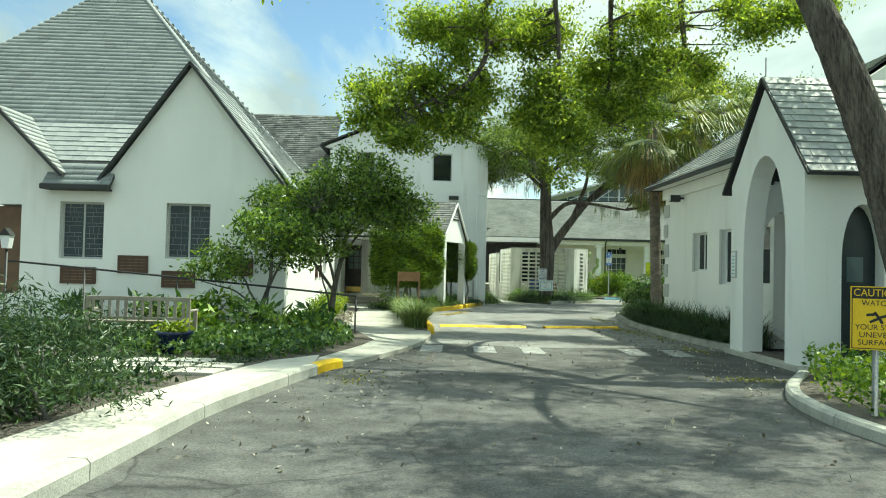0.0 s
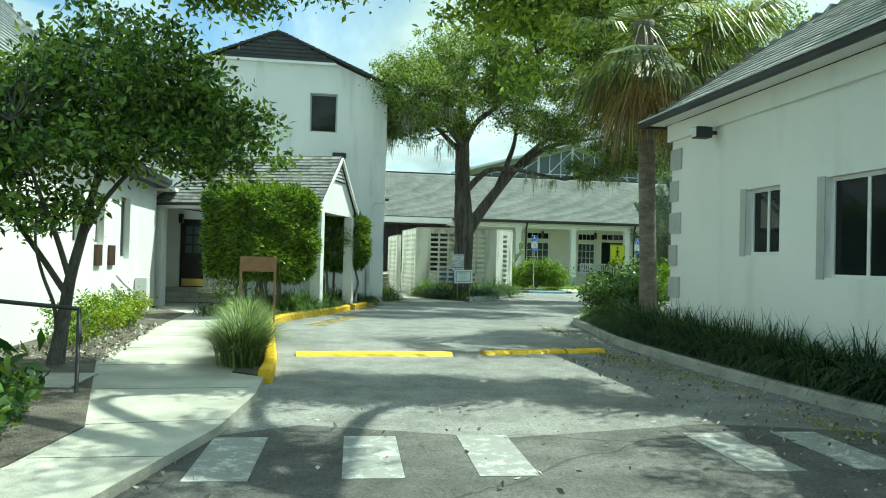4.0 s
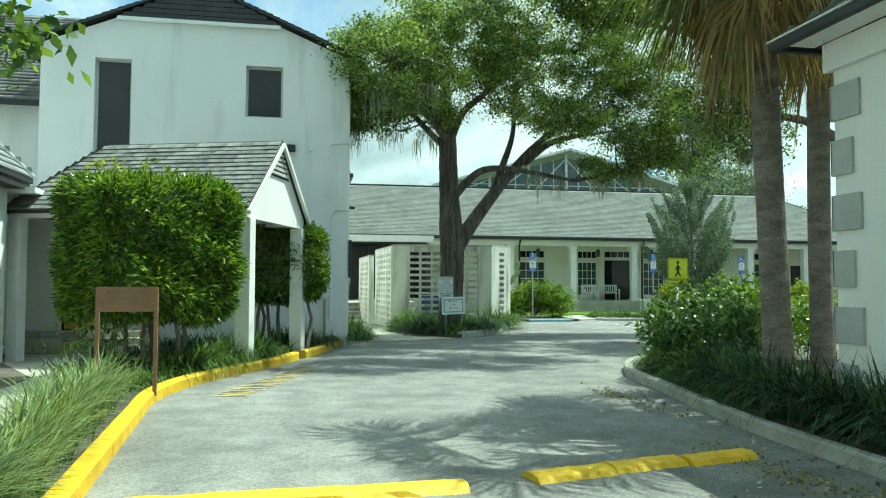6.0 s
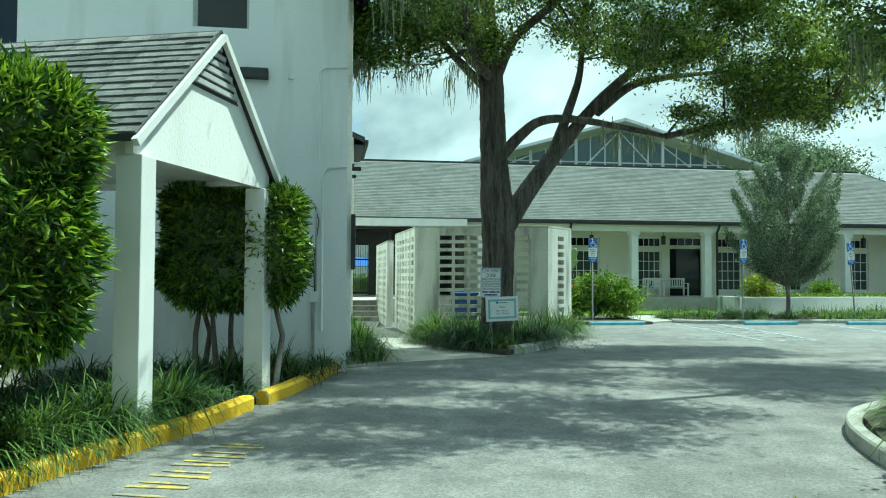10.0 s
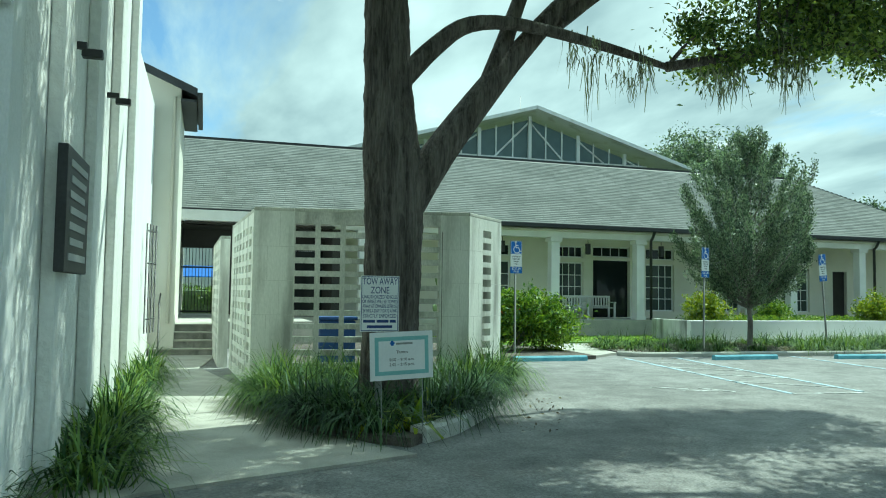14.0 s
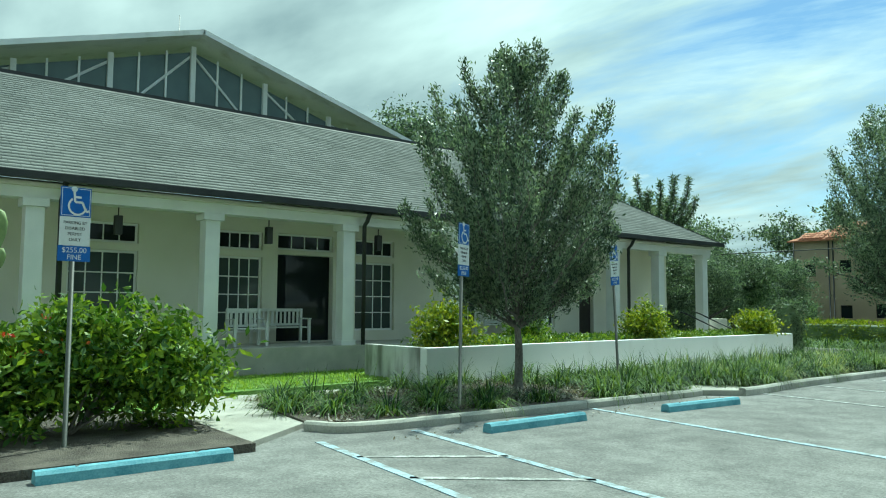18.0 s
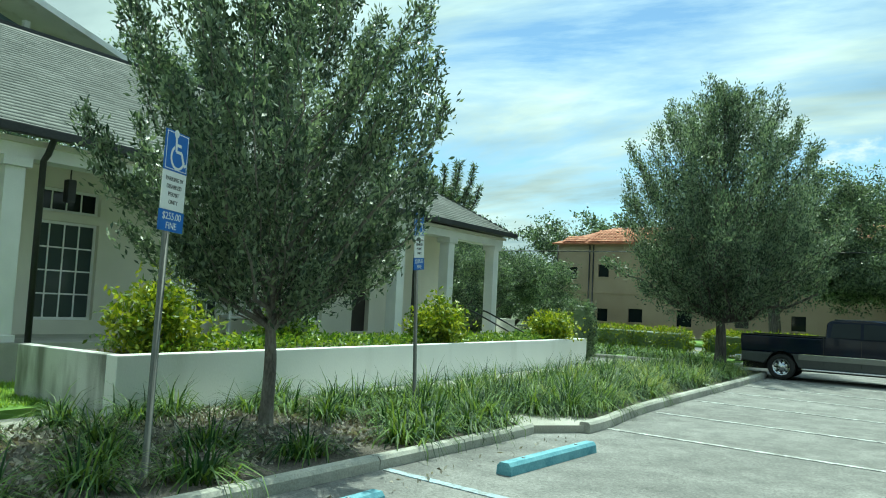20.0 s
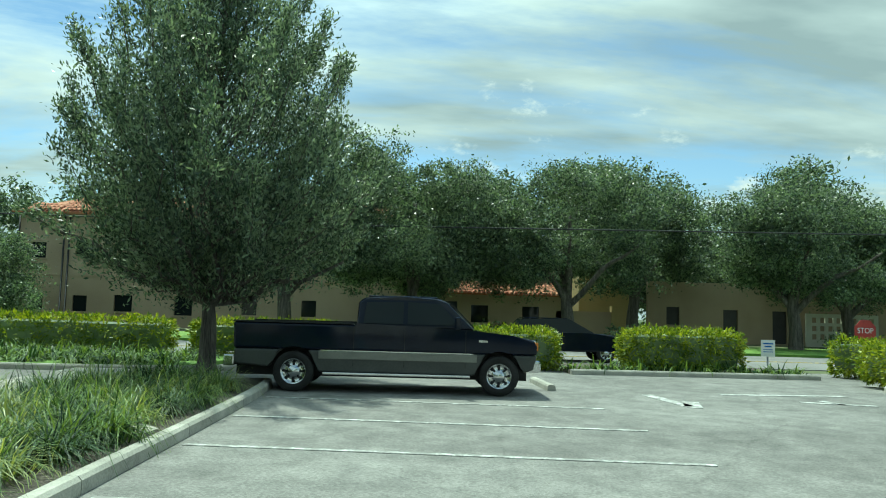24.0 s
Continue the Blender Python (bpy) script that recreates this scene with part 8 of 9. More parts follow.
# spiky-armed tree behind the end of the hall
spiky = thing("spiky_tree", (46.2, 67.8, 0.7), "dark tree with upturned finger-like arms behind the hall", "tree")
r6 = np.random.default_rng(66)
tubes("trunk", [(smooth_line([(0, 0, 0), (0.1, 0, 3), (0, 0.1, 6.2)], 4), [0.3] * 3 + [0.24] * 3 + [0.18] * 3)], BARK, spiky, sides=10)
for k in range(26):
    az = k * 2.4 + r6.uniform(-0.2, 0.2)
    rise = r6.uniform(0.5, 2.4)
    reach = r6.uniform(1.4, 3.4) * (1.15 - rise / 4)
    z0 = r6.uniform(3.6, 6.0)
    d = Vector((math.cos(az), math.sin(az), 0))
    arm = smooth_line([(0, 0, z0), d * reach * 0.45 + Vector((0, 0, z0 + rise * 0.25)), d * reach * 0.85 + Vector((0, 0, z0 + rise * 0.6)), d * reach + Vector((0, 0, z0 + rise + 0.3))], 5)
    limb = tubes("arm", [(arm, list(np.linspace(0.05, 0.03, len(arm))))], BARK, spiky, sides=5)
    q = np.array([tuple(p) for p in arm])[np.repeat(np.arange(4, len(arm)), 46)] + r6.normal(size=((len(arm) - 4) * 46, 3)) * 0.05
    leaves("needle", q, 0.26, DARKLEAF, limb, droop=0.0, slim=0.16, seed=70 + k)
    tagged(limb.children[-1], kind="stuff")

# ---- block screen ----
screen = thing("block_screen", (4.4, 45.78, 0), "pierced concrete block screen wall, weathered at the top", "screen wall")


def screen_panel(ox, oy, dx, dy, height, holes, name, lab="", thick=0.2, mat=None):
    """A pierced panel from (ox, oy) along (dx, dy); holes are (along, width, rows)."""
    ln = math.hypot(dx, dy)
    cut = []
    for a, w, n in holes:
        for k in range(n):
            z = height - 0.2 - 0.22 * k
            cut.append(rect(a, a + w, z - 0.13, z))
    ob = part(name, holed(bmesh.new(), rect(0, ln, 0, height), cut, 0, thick, 1), mat or BLOCK, screen, lab)
    ob.matrix_basis = pose(ox - 4.4, oy - 45.78, 0, 0, 0, math.degrees(math.atan2(dy, dx)))
    cope = part("cope", boxed(0.004, ln - 0.004, -0.004, 0.204, height + 0.001, height + 0.06, 0.01), BLOCKTOP, ob)
    joints = bmesh.new()
    for k in range(1, 6):
        z = height - 0.57 * k - 0.02
        solid = [0.0] + [q for a, w, n in holes for q in (a, a + w)] + [ln]
        for a, b in zip(solid[::2], solid[1::2]):
            if b - a > 0.3:
                box(joints, a + 0.01, b - 0.01, -0.002, 0.006, z - 0.003, z + 0.003)
                m = (a + b) / 2 + (0.1 if k % 2 else -0.1)
                box(joints, m - 0.003, m + 0.003, -0.002, 0.006, z + 0.003, z + 0.565)
    if joints.verts:
        tagged(part("block_joint", joints, BLOCKJOINT, ob), kind="stuff")
    else:
        joints.free()
    return ob


screen_panel(4.4, 45.78, 0.66, -0.1146, 2.98, [], "solid_panel")
screen_panel(5.06, 45.6654, 2.43, -0.422, 2.98, [(0.01 + 0.42 * k, 0.335, 12) for k in range(6)], "pierced_panel", mat=BLOCKSTAIN)
screen_panel(7.49, 45.2434, 0.48, -0.0834, 2.98, [], "solid_panel")
screen_panel(7.985, 45.15, 0.98, 1.0, 2.98, [(0.57, 0.36, 12)], "corner_panel", thick=0.34)
screen_panel(4.19, 49.62, 0.21, -3.83, 2.95, [(0.5 + 0.55 * k, 0.34, 12) for k in range(6)], "side_panel")
screen_panel(3.86, 54.0, 0.1, -4.2, 2.75, [(0.4 + 0.7 * k, 0.42, 11) for k in range(5)], "side_panel")
screen_panel(8.97, 46.16, 0.2, 2.2, 2.9, [(0.3 + 0.45 * k, 0.3, 12) for k in range(4)], "end_panel")
part("control_joint", boxed(-0.004, 0.004, -0.004, 0.004, 0, 2.7), DARKTRIM, screen, "dark open joint").matrix_basis = pose(3.12, -0.545, 0, 0, 0, -9.85)
bin_blue = thing("storage_bin", (6.1, 47.6, 0.1), "blue plastic storage bin behind the block screen", "bin")
part("bin_body", boxed(-0.35, 0.35, -0.3, 0.3, 0, 1.0, 0.04), surface("blue_plastic", (0.008, 0.04, 0.16), (0.012, 0.06, 0.21), 0.5, 3, 40, 0.05), bin_blue)
part("bin_lid", boxed(-0.38, 0.38, -0.33, 0.33, 1.002, 1.07, 0.02), MATS["blue_plastic"], bin_blue)
CHAIRRED = surface("faded_red_paint", (0.13, 0.045, 0.035), (0.22, 0.085, 0.065), 0.7, 4, 40, 0.1)
chair_red = thing("garden_chair", (7.2, 47.3, 0.1), "red slatted garden chair behind the block screen", "chair")
for k in range(5):
    part("back_slat", boxed(-0.3 + 0.13 * k, -0.2 + 0.13 * k, 0.2, 0.23, 0.4, 0.95), CHAIRRED, chair_red)
part("seat", boxed(-0.32, 0.34, -0.3, 0.2, 0.36, 0.4), CHAIRRED, chair_red)
for x in (-0.3, 0.28):
    for y in (-0.28, 0.14):
        part("leg", boxed(x, x + 0.05, y, y + 0.05, 0, 0.36), CHAIRRED, chair_red)

# ---- signs ----


def board_sign(name, at, label, w, h, z0, pole_top, material, category="sign", tilt=0.0, turn=0.0, group="", pole=METALGREY, both=False):
    root = thing(name, at, label, category, group, turn=turn)
    root.matrix_basis = pose(*at, 0, tilt, turn)
    if pole_top:
        rod("pole", [(0, 0.035, 0), (0, 0.035, pole_top)], 0.03, pole, root)
    bm = boxed(-w / 2, w / 2, -0.008, 0.003, z0, z0 + h)
    panel = part("panel", bm, material, root)
    return root, panel


def border(panel, w, h, z0, t, inset, material):
    bm = bmesh.new()
    a, b, c, d = -w / 2 + inset, w / 2 - inset, z0 + inset, z0 + h - inset
    for q in ((a, b, c, c + t), (a, b, d - t, d), (a, a + t, c + t, d - t), (b - t, b, c + t, d - t)):
        box(bm, q[0], q[1], -0.0105, -0.0082, q[2], q[3])
    return part("border", bm, material, panel)


def bars(name, panel, material, lines):
    """Unreadable writing: (x0, x1, z, height)."""
    for x0, x1, z, h in lines:
        part(name, boxed(x0, x1, -0.0105, -0.0082, z, z + h), material, panel)


def wheelchair(panel, z, s):
    """The white access symbol: head, back, seat, leg and wheel."""
    bm = bmesh.new()
    ring = [(math.cos(2 * math.pi * k / 16) * 0.03 * s, math.sin(2 * math.pi * k / 16) * 0.03 * s + z + 0.13 * s) for k in range(16)]
    prism(bm, [(x - 0.02 * s, y) for x, y in ring], -0.0105, -0.0082, 1)
    for x0, z0, x1, z1 in ((-0.02, 0.1, -0.01, 0.0), (-0.01, 0.05, 0.05, 0.05), (-0.01, 0.0, 0.06, 0.0), (0.06, 0.0, 0.1, -0.09), (0.1, -0.09, 0.13, -0.08)):
        d = Vector((x1 - x0, z1 - z0)).normalized() * 0.011
        n = Vector((-d.y, d.x))
        prism(bm, [((x0 - n.x) * s, z + (z0 - n.y) * s), ((x1 - n.x) * s, z + (z1 - n.y) * s), ((x1 + n.x) * s, z + (z1 + n.y) * s), ((x0 + n.x) * s, z + (z0 + n.y) * s)], -0.0105, -0.0082, 1)
    for k in range(12):
        a0, a1 = 2.2 + 3.9 * k / 12, 2.2 + 3.9 * (k + 1) / 12
        c, r0, r1 = (0.015, -0.04), 0.075, 0.095
        prism(bm, [((c[0] + r * math.cos(a)) * s, z + (c[1] + r * math.sin(a)) * s) for r, a in ((r0, a0), (r1, a0), (r1, a1), (r0, a1))], -0.0105, -0.0082, 1)
    part("access_symbol", bm, SIGNWHITE, panel)


def access_sign(at, tilt, turn, label):
    root, p1 = board_sign("access_parking_sign", at, label, 0.34, 0.34, 2.6, 2.95, SIGNBLUE, tilt=tilt, turn=turn, group="access parking signs", pole=POSTDARK)
    border(p1, 0.34, 0.34, 2.6, 0.006, 0.012, SIGNWHITE)
    wheelchair(p1, 2.77, 1.15)
    p2 = part("permit_panel", boxed(-0.17, 0.17, -0.008, 0.003, 2.27, 2.597), SIGNWHITE, root)
    for k, tx in enumerate(("PARKING BY", "DISABLED", "PERMIT", "ONLY")):
        lettering("permit_text", tx, 0.05, (0, -0.0085, 2.53 - 0.065 * k), p2, SIGNBLACK, wide=0.26 if k == 0 else None)
    p3 = part("fine_panel", boxed(-0.18, 0.18, -0.008, 0.003, 2.09, 2.265), SIGNBLUE, root)
    lettering("fine_text", "$255.00", 0.085, (0, -0.0085, 2.215), p3, SIGNWHITE)
    lettering("fine_text", "FINE", 0.08, (0, -0.0085, 2.135), p3, SIGNWHITE)
    return root


access_sign((11.49, 51.42, 0.1), 0.0, 8, "blue and white access parking sign behind the flowering bush")
access_sign((17.2, 51.25, 0.1), 1.0, 20, "blue and white access parking sign beside the slender tree")
access_sign((22.55, 52.3, 0.1), -5.0, 10, "leaning blue and white access parking sign on a steel post")

caution, cp = board_sign("caution_sign", (4.66, 10.45, -0.24), "yellow and black caution sign on a steel post", 0.46, 0.62, 0.93, 1.5, SIGNYELLOW, turn=-18)
caution.scale = (1.17, 1.17, 1.17)
part("header_panel", boxed(-0.22, 0.22, -0.0105, -0.0082, 1.43, 1.54), SIGNBLACK, cp)
lettering("caution_text", "CAUTION", 0.10, (0, -0.012, 1.485), cp, SIGNYELLOW, wide=0.4)
for k, tx in enumerate(("WATCH", "YOUR STEP", "UNEVEN", "SURFACE")):
    lettering("caution_text", tx, 0.075, (0, -0.009, (1.385, 1.15, 1.075, 1.0)[k]), cp, SIGNBLACK, wide=(0.26, 0.38, 0.3, 0.33)[k])
for x0, z0, x1, z1 in ((-0.02, 1.3, 0.03, 1.23), (0.03, 1.25, 0.1, 1.27), (0.02, 1.24, -0.06, 1.2), (0.0, 1.28, -0.09, 1.27), (0.02, 1.25, 0.05, 1.19)):
    d = Vector((x1 - x0, z1 - z0)).normalized() * 0.013
    n = Vector((-d.y, d.x))
    part("slip_symbol", prism(bmesh.new(), [(x0 - n.x, z0 - n.y), (x1 - n.x, z1 - n.y), (x1 + n.x, z1 + n.y), (x0 + n.x, z0 + n.y)], -0.0105, -0.0082, 1), SIGNBLACK, cp)
border(cp, 0.46, 0.62, 0.93, 0.008, 0.01, SIGNBLACK)

ped, pp = board_sign("pedestrian_sign", (8.63, 32.5, 0.1), "lime yellow pedestrian crossing sign above the shrubs", 0.36, 0.48, 1.54, 1.9, SIGNLIME)
ped.scale = (1.22, 1.0, 1.22)
ped.location.z -= 0.42
border(pp, 0.36, 0.48, 1.54, 0.006, 0.01, SIGNBLACK)
for x0, z0, x1, z1, t in ((0.0, 1.93, 0.0, 1.97, 0.022), (0.0, 1.91, 0.0, 1.8, 0.02), (0.0, 1.8, -0.05, 1.72, 0.012), (0.0, 1.8, 0.045, 1.72, 0.012), (0.0, 1.89, -0.05, 1.83, 0.01), (0.0, 1.89, 0.05, 1.84, 0.01)):
    d = Vector((x1 - x0, z1 - z0)).normalized() * t
    n = Vector((-d.y, d.x))
    part("crossing_symbol", prism(bmesh.new(), [(x0 - n.x, z0 - n.y), (x1 - n.x, z1 - n.y), (x1 + n.x, z1 + n.y), (x0 + n.x, z0 + n.y)], -0.0105, -0.0082, 1), SIGNBLACK, pp)
lettering("crossing_text", "PEDESTRIAN", 0.055, (0, -0.009, 1.665), pp, SIGNBLACK, wide=0.31)
lettering("crossing_text", "CROSSING", 0.055, (0, -0.009, 1.6), pp, SIGNBLACK, wide=0.28)

tow, tp = board_sign("tow_away_sign", (5.63, 41.62, 0.16), "white tow-away notice with blue lettering on the oak trunk", 0.52, 0.72, 1.13, 0, SIGNWHITE, turn=4)
part("backing_post", boxed(-0.03, 0.03, 0.004, 0.05, 0.0, 1.7), METALGREY, tow)
tow.scale = (0.91, 0.91, 0.91)
border(tp, 0.52, 0.72, 1.13, 0.008, 0.01, SIGNNAVY)
for tx, z, s, wd in (("TOW AWAY", 1.775, 0.125, 0.47), ("ZONE", 1.66, 0.125, 0.25), ("UNAUTHORIZED VEHICLES", 1.575, 0.065, 0.47), ("OR VESSELS WILL BE TOWED", 1.515, 0.065, 0.47), ("AWAY AT OWNERS EXPENSE", 1.455, 0.065, 0.46), ("24 HRS A DAY 7 DAYS A WK", 1.395, 0.065, 0.46), ("STRICTLY ENFORCED", 1.33, 0.07, 0.45)):
    lettering("notice_text", tx, s, (0, -0.009, z), tp, SIGNNAVY, wide=wd)
bars("notice_bar", tp, SIGNNAVY, [(-0.22, -0.06, 1.245, 0.035), (-0.04, 0.12, 1.245, 0.035), (0.14, 0.22, 1.245, 0.035), (-0.17, 0.17, 1.175, 0.035)])

school, sp = board_sign("yard_sign", (5.76, 40.93, 0.13), "white yard sign with a teal border on wire legs", 0.76, 0.54, 0.6, 0, SIGNWHITE, turn=6, tilt=-2)
school.scale = (0.96, 0.96, 0.96)
for x in (-0.25, 0.25):
    rod("wire_leg", [(x, 0.01, 0), (x, 0.01, 0.65)], 0.006, METALGREY, school)
border(sp, 0.76, 0.54, 0.6, 0.045, 0.055, SIGNTEAL)
bars("logo_bar", sp, SIGNBLUE, [(-0.13, -0.1, 0.985, 0.055), (-0.142, -0.088, 1.0, 0.025)])
bars("name_bar", sp, METALGREY, [(-0.07, 0.13, 0.995, 0.022)])
lettering("class_text", "Threes", 0.05, (0, -0.009, 0.91), sp, SIGNBLACK)
lettering("time_text", "8:50 – 9:10 a.m.", 0.046, (0, -0.009, 0.825), sp, SIGNBLACK, wide=0.3)
lettering("time_text", "2:05 – 2:15 p.m.", 0.046, (0, -0.009, 0.77), sp, SIGNBLACK, wide=0.3)

brown, bp = board_sign("wooden_sign", (-1.07, 29.1, 0.1), "brown wooden board on two posts with faded lettering", 0.76, 0.33, 1.12, 0, WOODRED)
for x in (-0.38, 0.36):
    part("post", boxed(x - 0.025, x + 0.025, 0.004, 0.045, 0, 1.45), WOODRED, brown)
bars("faded_bar", bp, DULLBRONZE, [(-0.15, 0.1, 1.36, 0.018), (-0.2, 0.16, 1.29, 0.018), (-0.16, 0.12, 1.22, 0.018), (-0.26, -0.2, 1.36, 0.02), (0.24, 0.3, 1.29, 0.02)])

stop, stp = board_sign("stop_sign", (46, 33.5, 0), "dark red octagonal stop sign by the street", 0.1, 0.1, 1.3, 1.7, SIGNRED, turn=-90)
oct_pts = [(0.36 * math.cos(math.pi / 8 + k * math.pi / 4), 1.36 + 0.36 * math.sin(math.pi / 8 + k * math.pi / 4)) for k in range(8)]
face = part("face", prism(bmesh.new(), oct_pts, -0.02, -0.009, 1), SIGNRED, stop)
lettering("stop_text", "STOP", 0.24, (0, -0.022, 1.36), face, SIGNWHITE, wide=0.5)
small, smp = board_sign("yard_sign", (44.1, 37.45, 0.1), "small white notice on a stake in the hedge bed", 0.4, 0.46, 0.48, 0.6, SIGNWHITE, turn=-90)
bars("notice_bar", smp, SIGNBLUE, [(-0.15, 0.15, 0.82, 0.04), (-0.1, 0.1, 0.74, 0.04), (-0.14, 0.14, 0.66, 0.02), (-0.14, 0.14, 0.6, 0.02)])
# painted word beside the yellow kerb: worn bars
for k in range(10):
    t = k / 9.0
    x, y = 0.25 + 1.0 * t, 29.6 + 3.0 * t
    marking("painted_letter_bar", [(x - 0.28, y + 0.08, x + 0.22, y - 0.1 + 0.05 * (k % 2), 0.06), (x - 0.2, y + 0.2, x + 0.2, y + 0.06, 0.05)], LINEYELLOW, "worn yellow painted lettering on the drive", "painted lettering")

# ---- benches, rails, lamps ----


def slat_bench(at, turn, w, material, label, slats=11):
    root = thing("slatted_bench", at, label, "bench", "slatted benches", turn=turn)
    for x in (-w / 2 + 0.04, w / 2 - 0.04):
        part("leg", boxed(x - 0.035, x + 0.035, -0.26, -0.2, 0, 0.62, 0.006), material, root)
        part("leg", boxed(x - 0.035, x + 0.035, 0.2, 0.26, 0, 0.9, 0.006), material, root)
        part("armrest", boxed(x - 0.04, x + 0.04, -0.3, 0.198, 0.622, 0.655, 0.006), material, root)
    for k in range(4):
        part("seat_slat", boxed(-w / 2 + 0.08, w / 2 - 0.08, -0.25 + 0.11 * k, -0.16 + 0.11 * k, 0.4, 0.43, 0.004), material, root)
    part("top_rail", boxed(-w / 2 + 0.076, w / 2 - 0.076, 0.21, 0.25, 0.82, 0.9, 0.006), material, root)
    part("lower_rail", boxed(-w / 2 + 0.076, w / 2 - 0.076, 0.21, 0.25, 0.45, 0.51, 0.006), material, root)
    for k in range(slats):
        x = -w / 2 + 0.14 + (w - 0.28) * k / (slats - 1)
        part("back_slat", boxed(x - 0.03, x + 0.03, 0.22, 0.24, 0.512, 0.818), material, root)
    return root


slat_bench((-6.0, 16.9, 0.1), 180, 2.0, WOODGREY, "weathered grey slatted bench seen from behind in the garden", 12)
slat_bench((18.6, 60.1, 0.72), 0, 1.5, WHITEBENCH, "white slatted bench on the hall porch")
slat_bench((17.3, 59.3, 0.72), 0, 0.9, WHITEBENCH, "short white slatted bench on the hall porch", 6)
slat_bench((26.2, 60.0, 0.72), 0, 1.5, WHITEBENCH, "white slatted bench by the hall windows")

ramp = thing("ramp_rail", (-2.15, 20.2, 0), "black iron handrail beside the chapel ramp", "handrail")
ramp_pts = [(0.0, 0, 0.97), (-2.1, 0, 1.15), (-4.25, 0, 1.32), (-6.45, 0, 1.49), (-8.3, 0, 1.63)]
rod("top_rail", [(0.02, 0, 0.6)] + ramp_pts, 0.025, BLACKIRON, ramp)
for x, y, z in ramp_pts:
    rod("post", [(x, y, 0.08), (x, y, z)], 0.022, BLACKIRON, ramp)
flat("chapel_ramp", [(-2.3, 20.45), (-12, 20.45), (-12, 21.5), (-2.3, 21.5)], -0.1, 0.11, CONCRETE, label="concrete ramp path before the chapel wall", category="ramp")
lampost = thing("garden_lamp", (-10.4, 20.1, 0.1), "black lamp post with a glass lantern by the chapel", "lamp post")
rod("post", [(0, 0, 0), (0, 0, 1.8)], 0.035, BLACKIRON, lampost)
lan = part("lantern", prism(bmesh.new(), [(-0.07, 1.82), (0.07, 1.82), (0.12, 2.12), (-0.12, 2.12)], -0.1, 0.1, 1), SIGNWHITE, lampost, "milky glass lantern")
part("lantern_cap", prism(bmesh.new(), [(-0.14, 2.122), (0.14, 2.122), (0.0, 2.3)], -0.12, 0.12, 1), BLACKIRON, lan)
gate = thing("iron_gate", (2.45, 50.2, 0.1), "open black wrought-iron gate at the steps", "gate", turn=75)
for k in range(4):
    rod("bar", [(0.2 * k, 0, 0.6), (0.2 * k, 0, 2.95)], 0.018, BLACKIRON, gate)
for z in (0.9, 2.1, 2.8):
    rod("rail", [(0, 0, z), (0.6, 0, z)], 0.016, BLACKIRON, gate)
rail2 = thing("stair_rail", (2.62, 52.5, 0), "short black stair rail", "handrail")
rod("post", [(0, 0, 0.1), (0, 0, 1.3)], 0.02, BLACKIRON, rail2)
rod("rail", [(0, 0, 1.3), (0, 1.2, 1.85)], 0.02, BLACKIRON, rail2)
for y, z in ((40.3, 3.85), (43.0, 4.05)):
    cam_box = thing("security_camera", (2.5, y, z), "small dark security camera on the side wall", "camera", "security cameras")
    part("bracket", boxed(-0.08, 0.06, -0.03, 0.03, -0.02, 0.04), BLACKIRON, cam_box)
    part("housing", boxed(0.02, 0.2, -0.05, 0.05, -0.1, -0.021, 0.015), BLACKIRON, cam_box)
box_w = thing("utility_box", (-4.1, 31.9, 0.1), "white utility box and pipe on the side wall", "utility box")
part("casing", boxed(-0.18, 0.1, -0.2, 0.2, 0, 0.85, 0.01), TRIM, box_w)
rod("pipe", [(-0.12, -0.2, 0.45), (-0.1, -0.8, 0.55), (-0.1, -1.6, 0.75), (-0.1, -2.2, 0.95)], 0.03, TRIM, box_w)

# ---- pickup truck ----


def lathe(name, prof, material, parent, n=28, label=""):
    """Turned round the y axis: prof holds (radius, y)."""
    verts, faces = [], []
    for k in range(n):
        a = 2 * math.pi * k / n
        verts += [(r * math.cos(a), y, r * math.sin(a)) for r, y in prof]
    m = len(prof)
    for k in range(n):
        e = (k + 1) % n
        faces += [(k * m + i, e * m + i, e * m + i + 1, k * m + i + 1) for i in range(m - 1)]
    return from_arrays(name, verts, faces, material, parent, label, True)


def wheel(parent, x, y, side, r=0.375, w=0.25):
    hub = new("wheel")
    hub.parent = parent
    hub.matrix_basis = pose(x, y, r)
    s = side
    lathe("tyre", [(r * 0.6, s * 0.0), (r * 0.63, s * w / 2), (r * 0.94, s * w / 2), (r, s * w * 0.36), (r, -s * w * 0.36), (r * 0.94, -s * w / 2), (r * 0.62, -s * w / 2)], TYRE, hub)
    lathe("rim", [(r * 0.63, s * w * 0.46), (r * 0.58, s * w * 0.42), (r * 0.52, s * w * 0.22), (r * 0.3, s * w * 0.3), (r * 0.22, s * w * 0.5), (0.001, s * w * 0.52)], CHROME, hub)
    for k in range(8):
        a = 2 * math.pi * k / 8
        h = boxed(-0.025, 0.025, s * w * 0.26 - 0.006, s * w * 0.26 + 0.03 * s, -0.018, 0.018)
        ob = part("rim_slot", h, TYRE, hub)
        ob.matrix_basis = pose(r * 0.42 * math.cos(a), 0, r * 0.42 * math.sin(a))
    return hub


def arch(cx, r, z0, n=10, cz=0.375):
    a0 = math.asin(min(1, (z0 - cz) / r))
    return [(cx + r * math.cos(math.pi - a0 - (math.pi - 2 * a0) * k / n), cz + r * math.sin(math.pi - a0 - (math.pi - 2 * a0) * k / n)) for k in range(n + 1)]


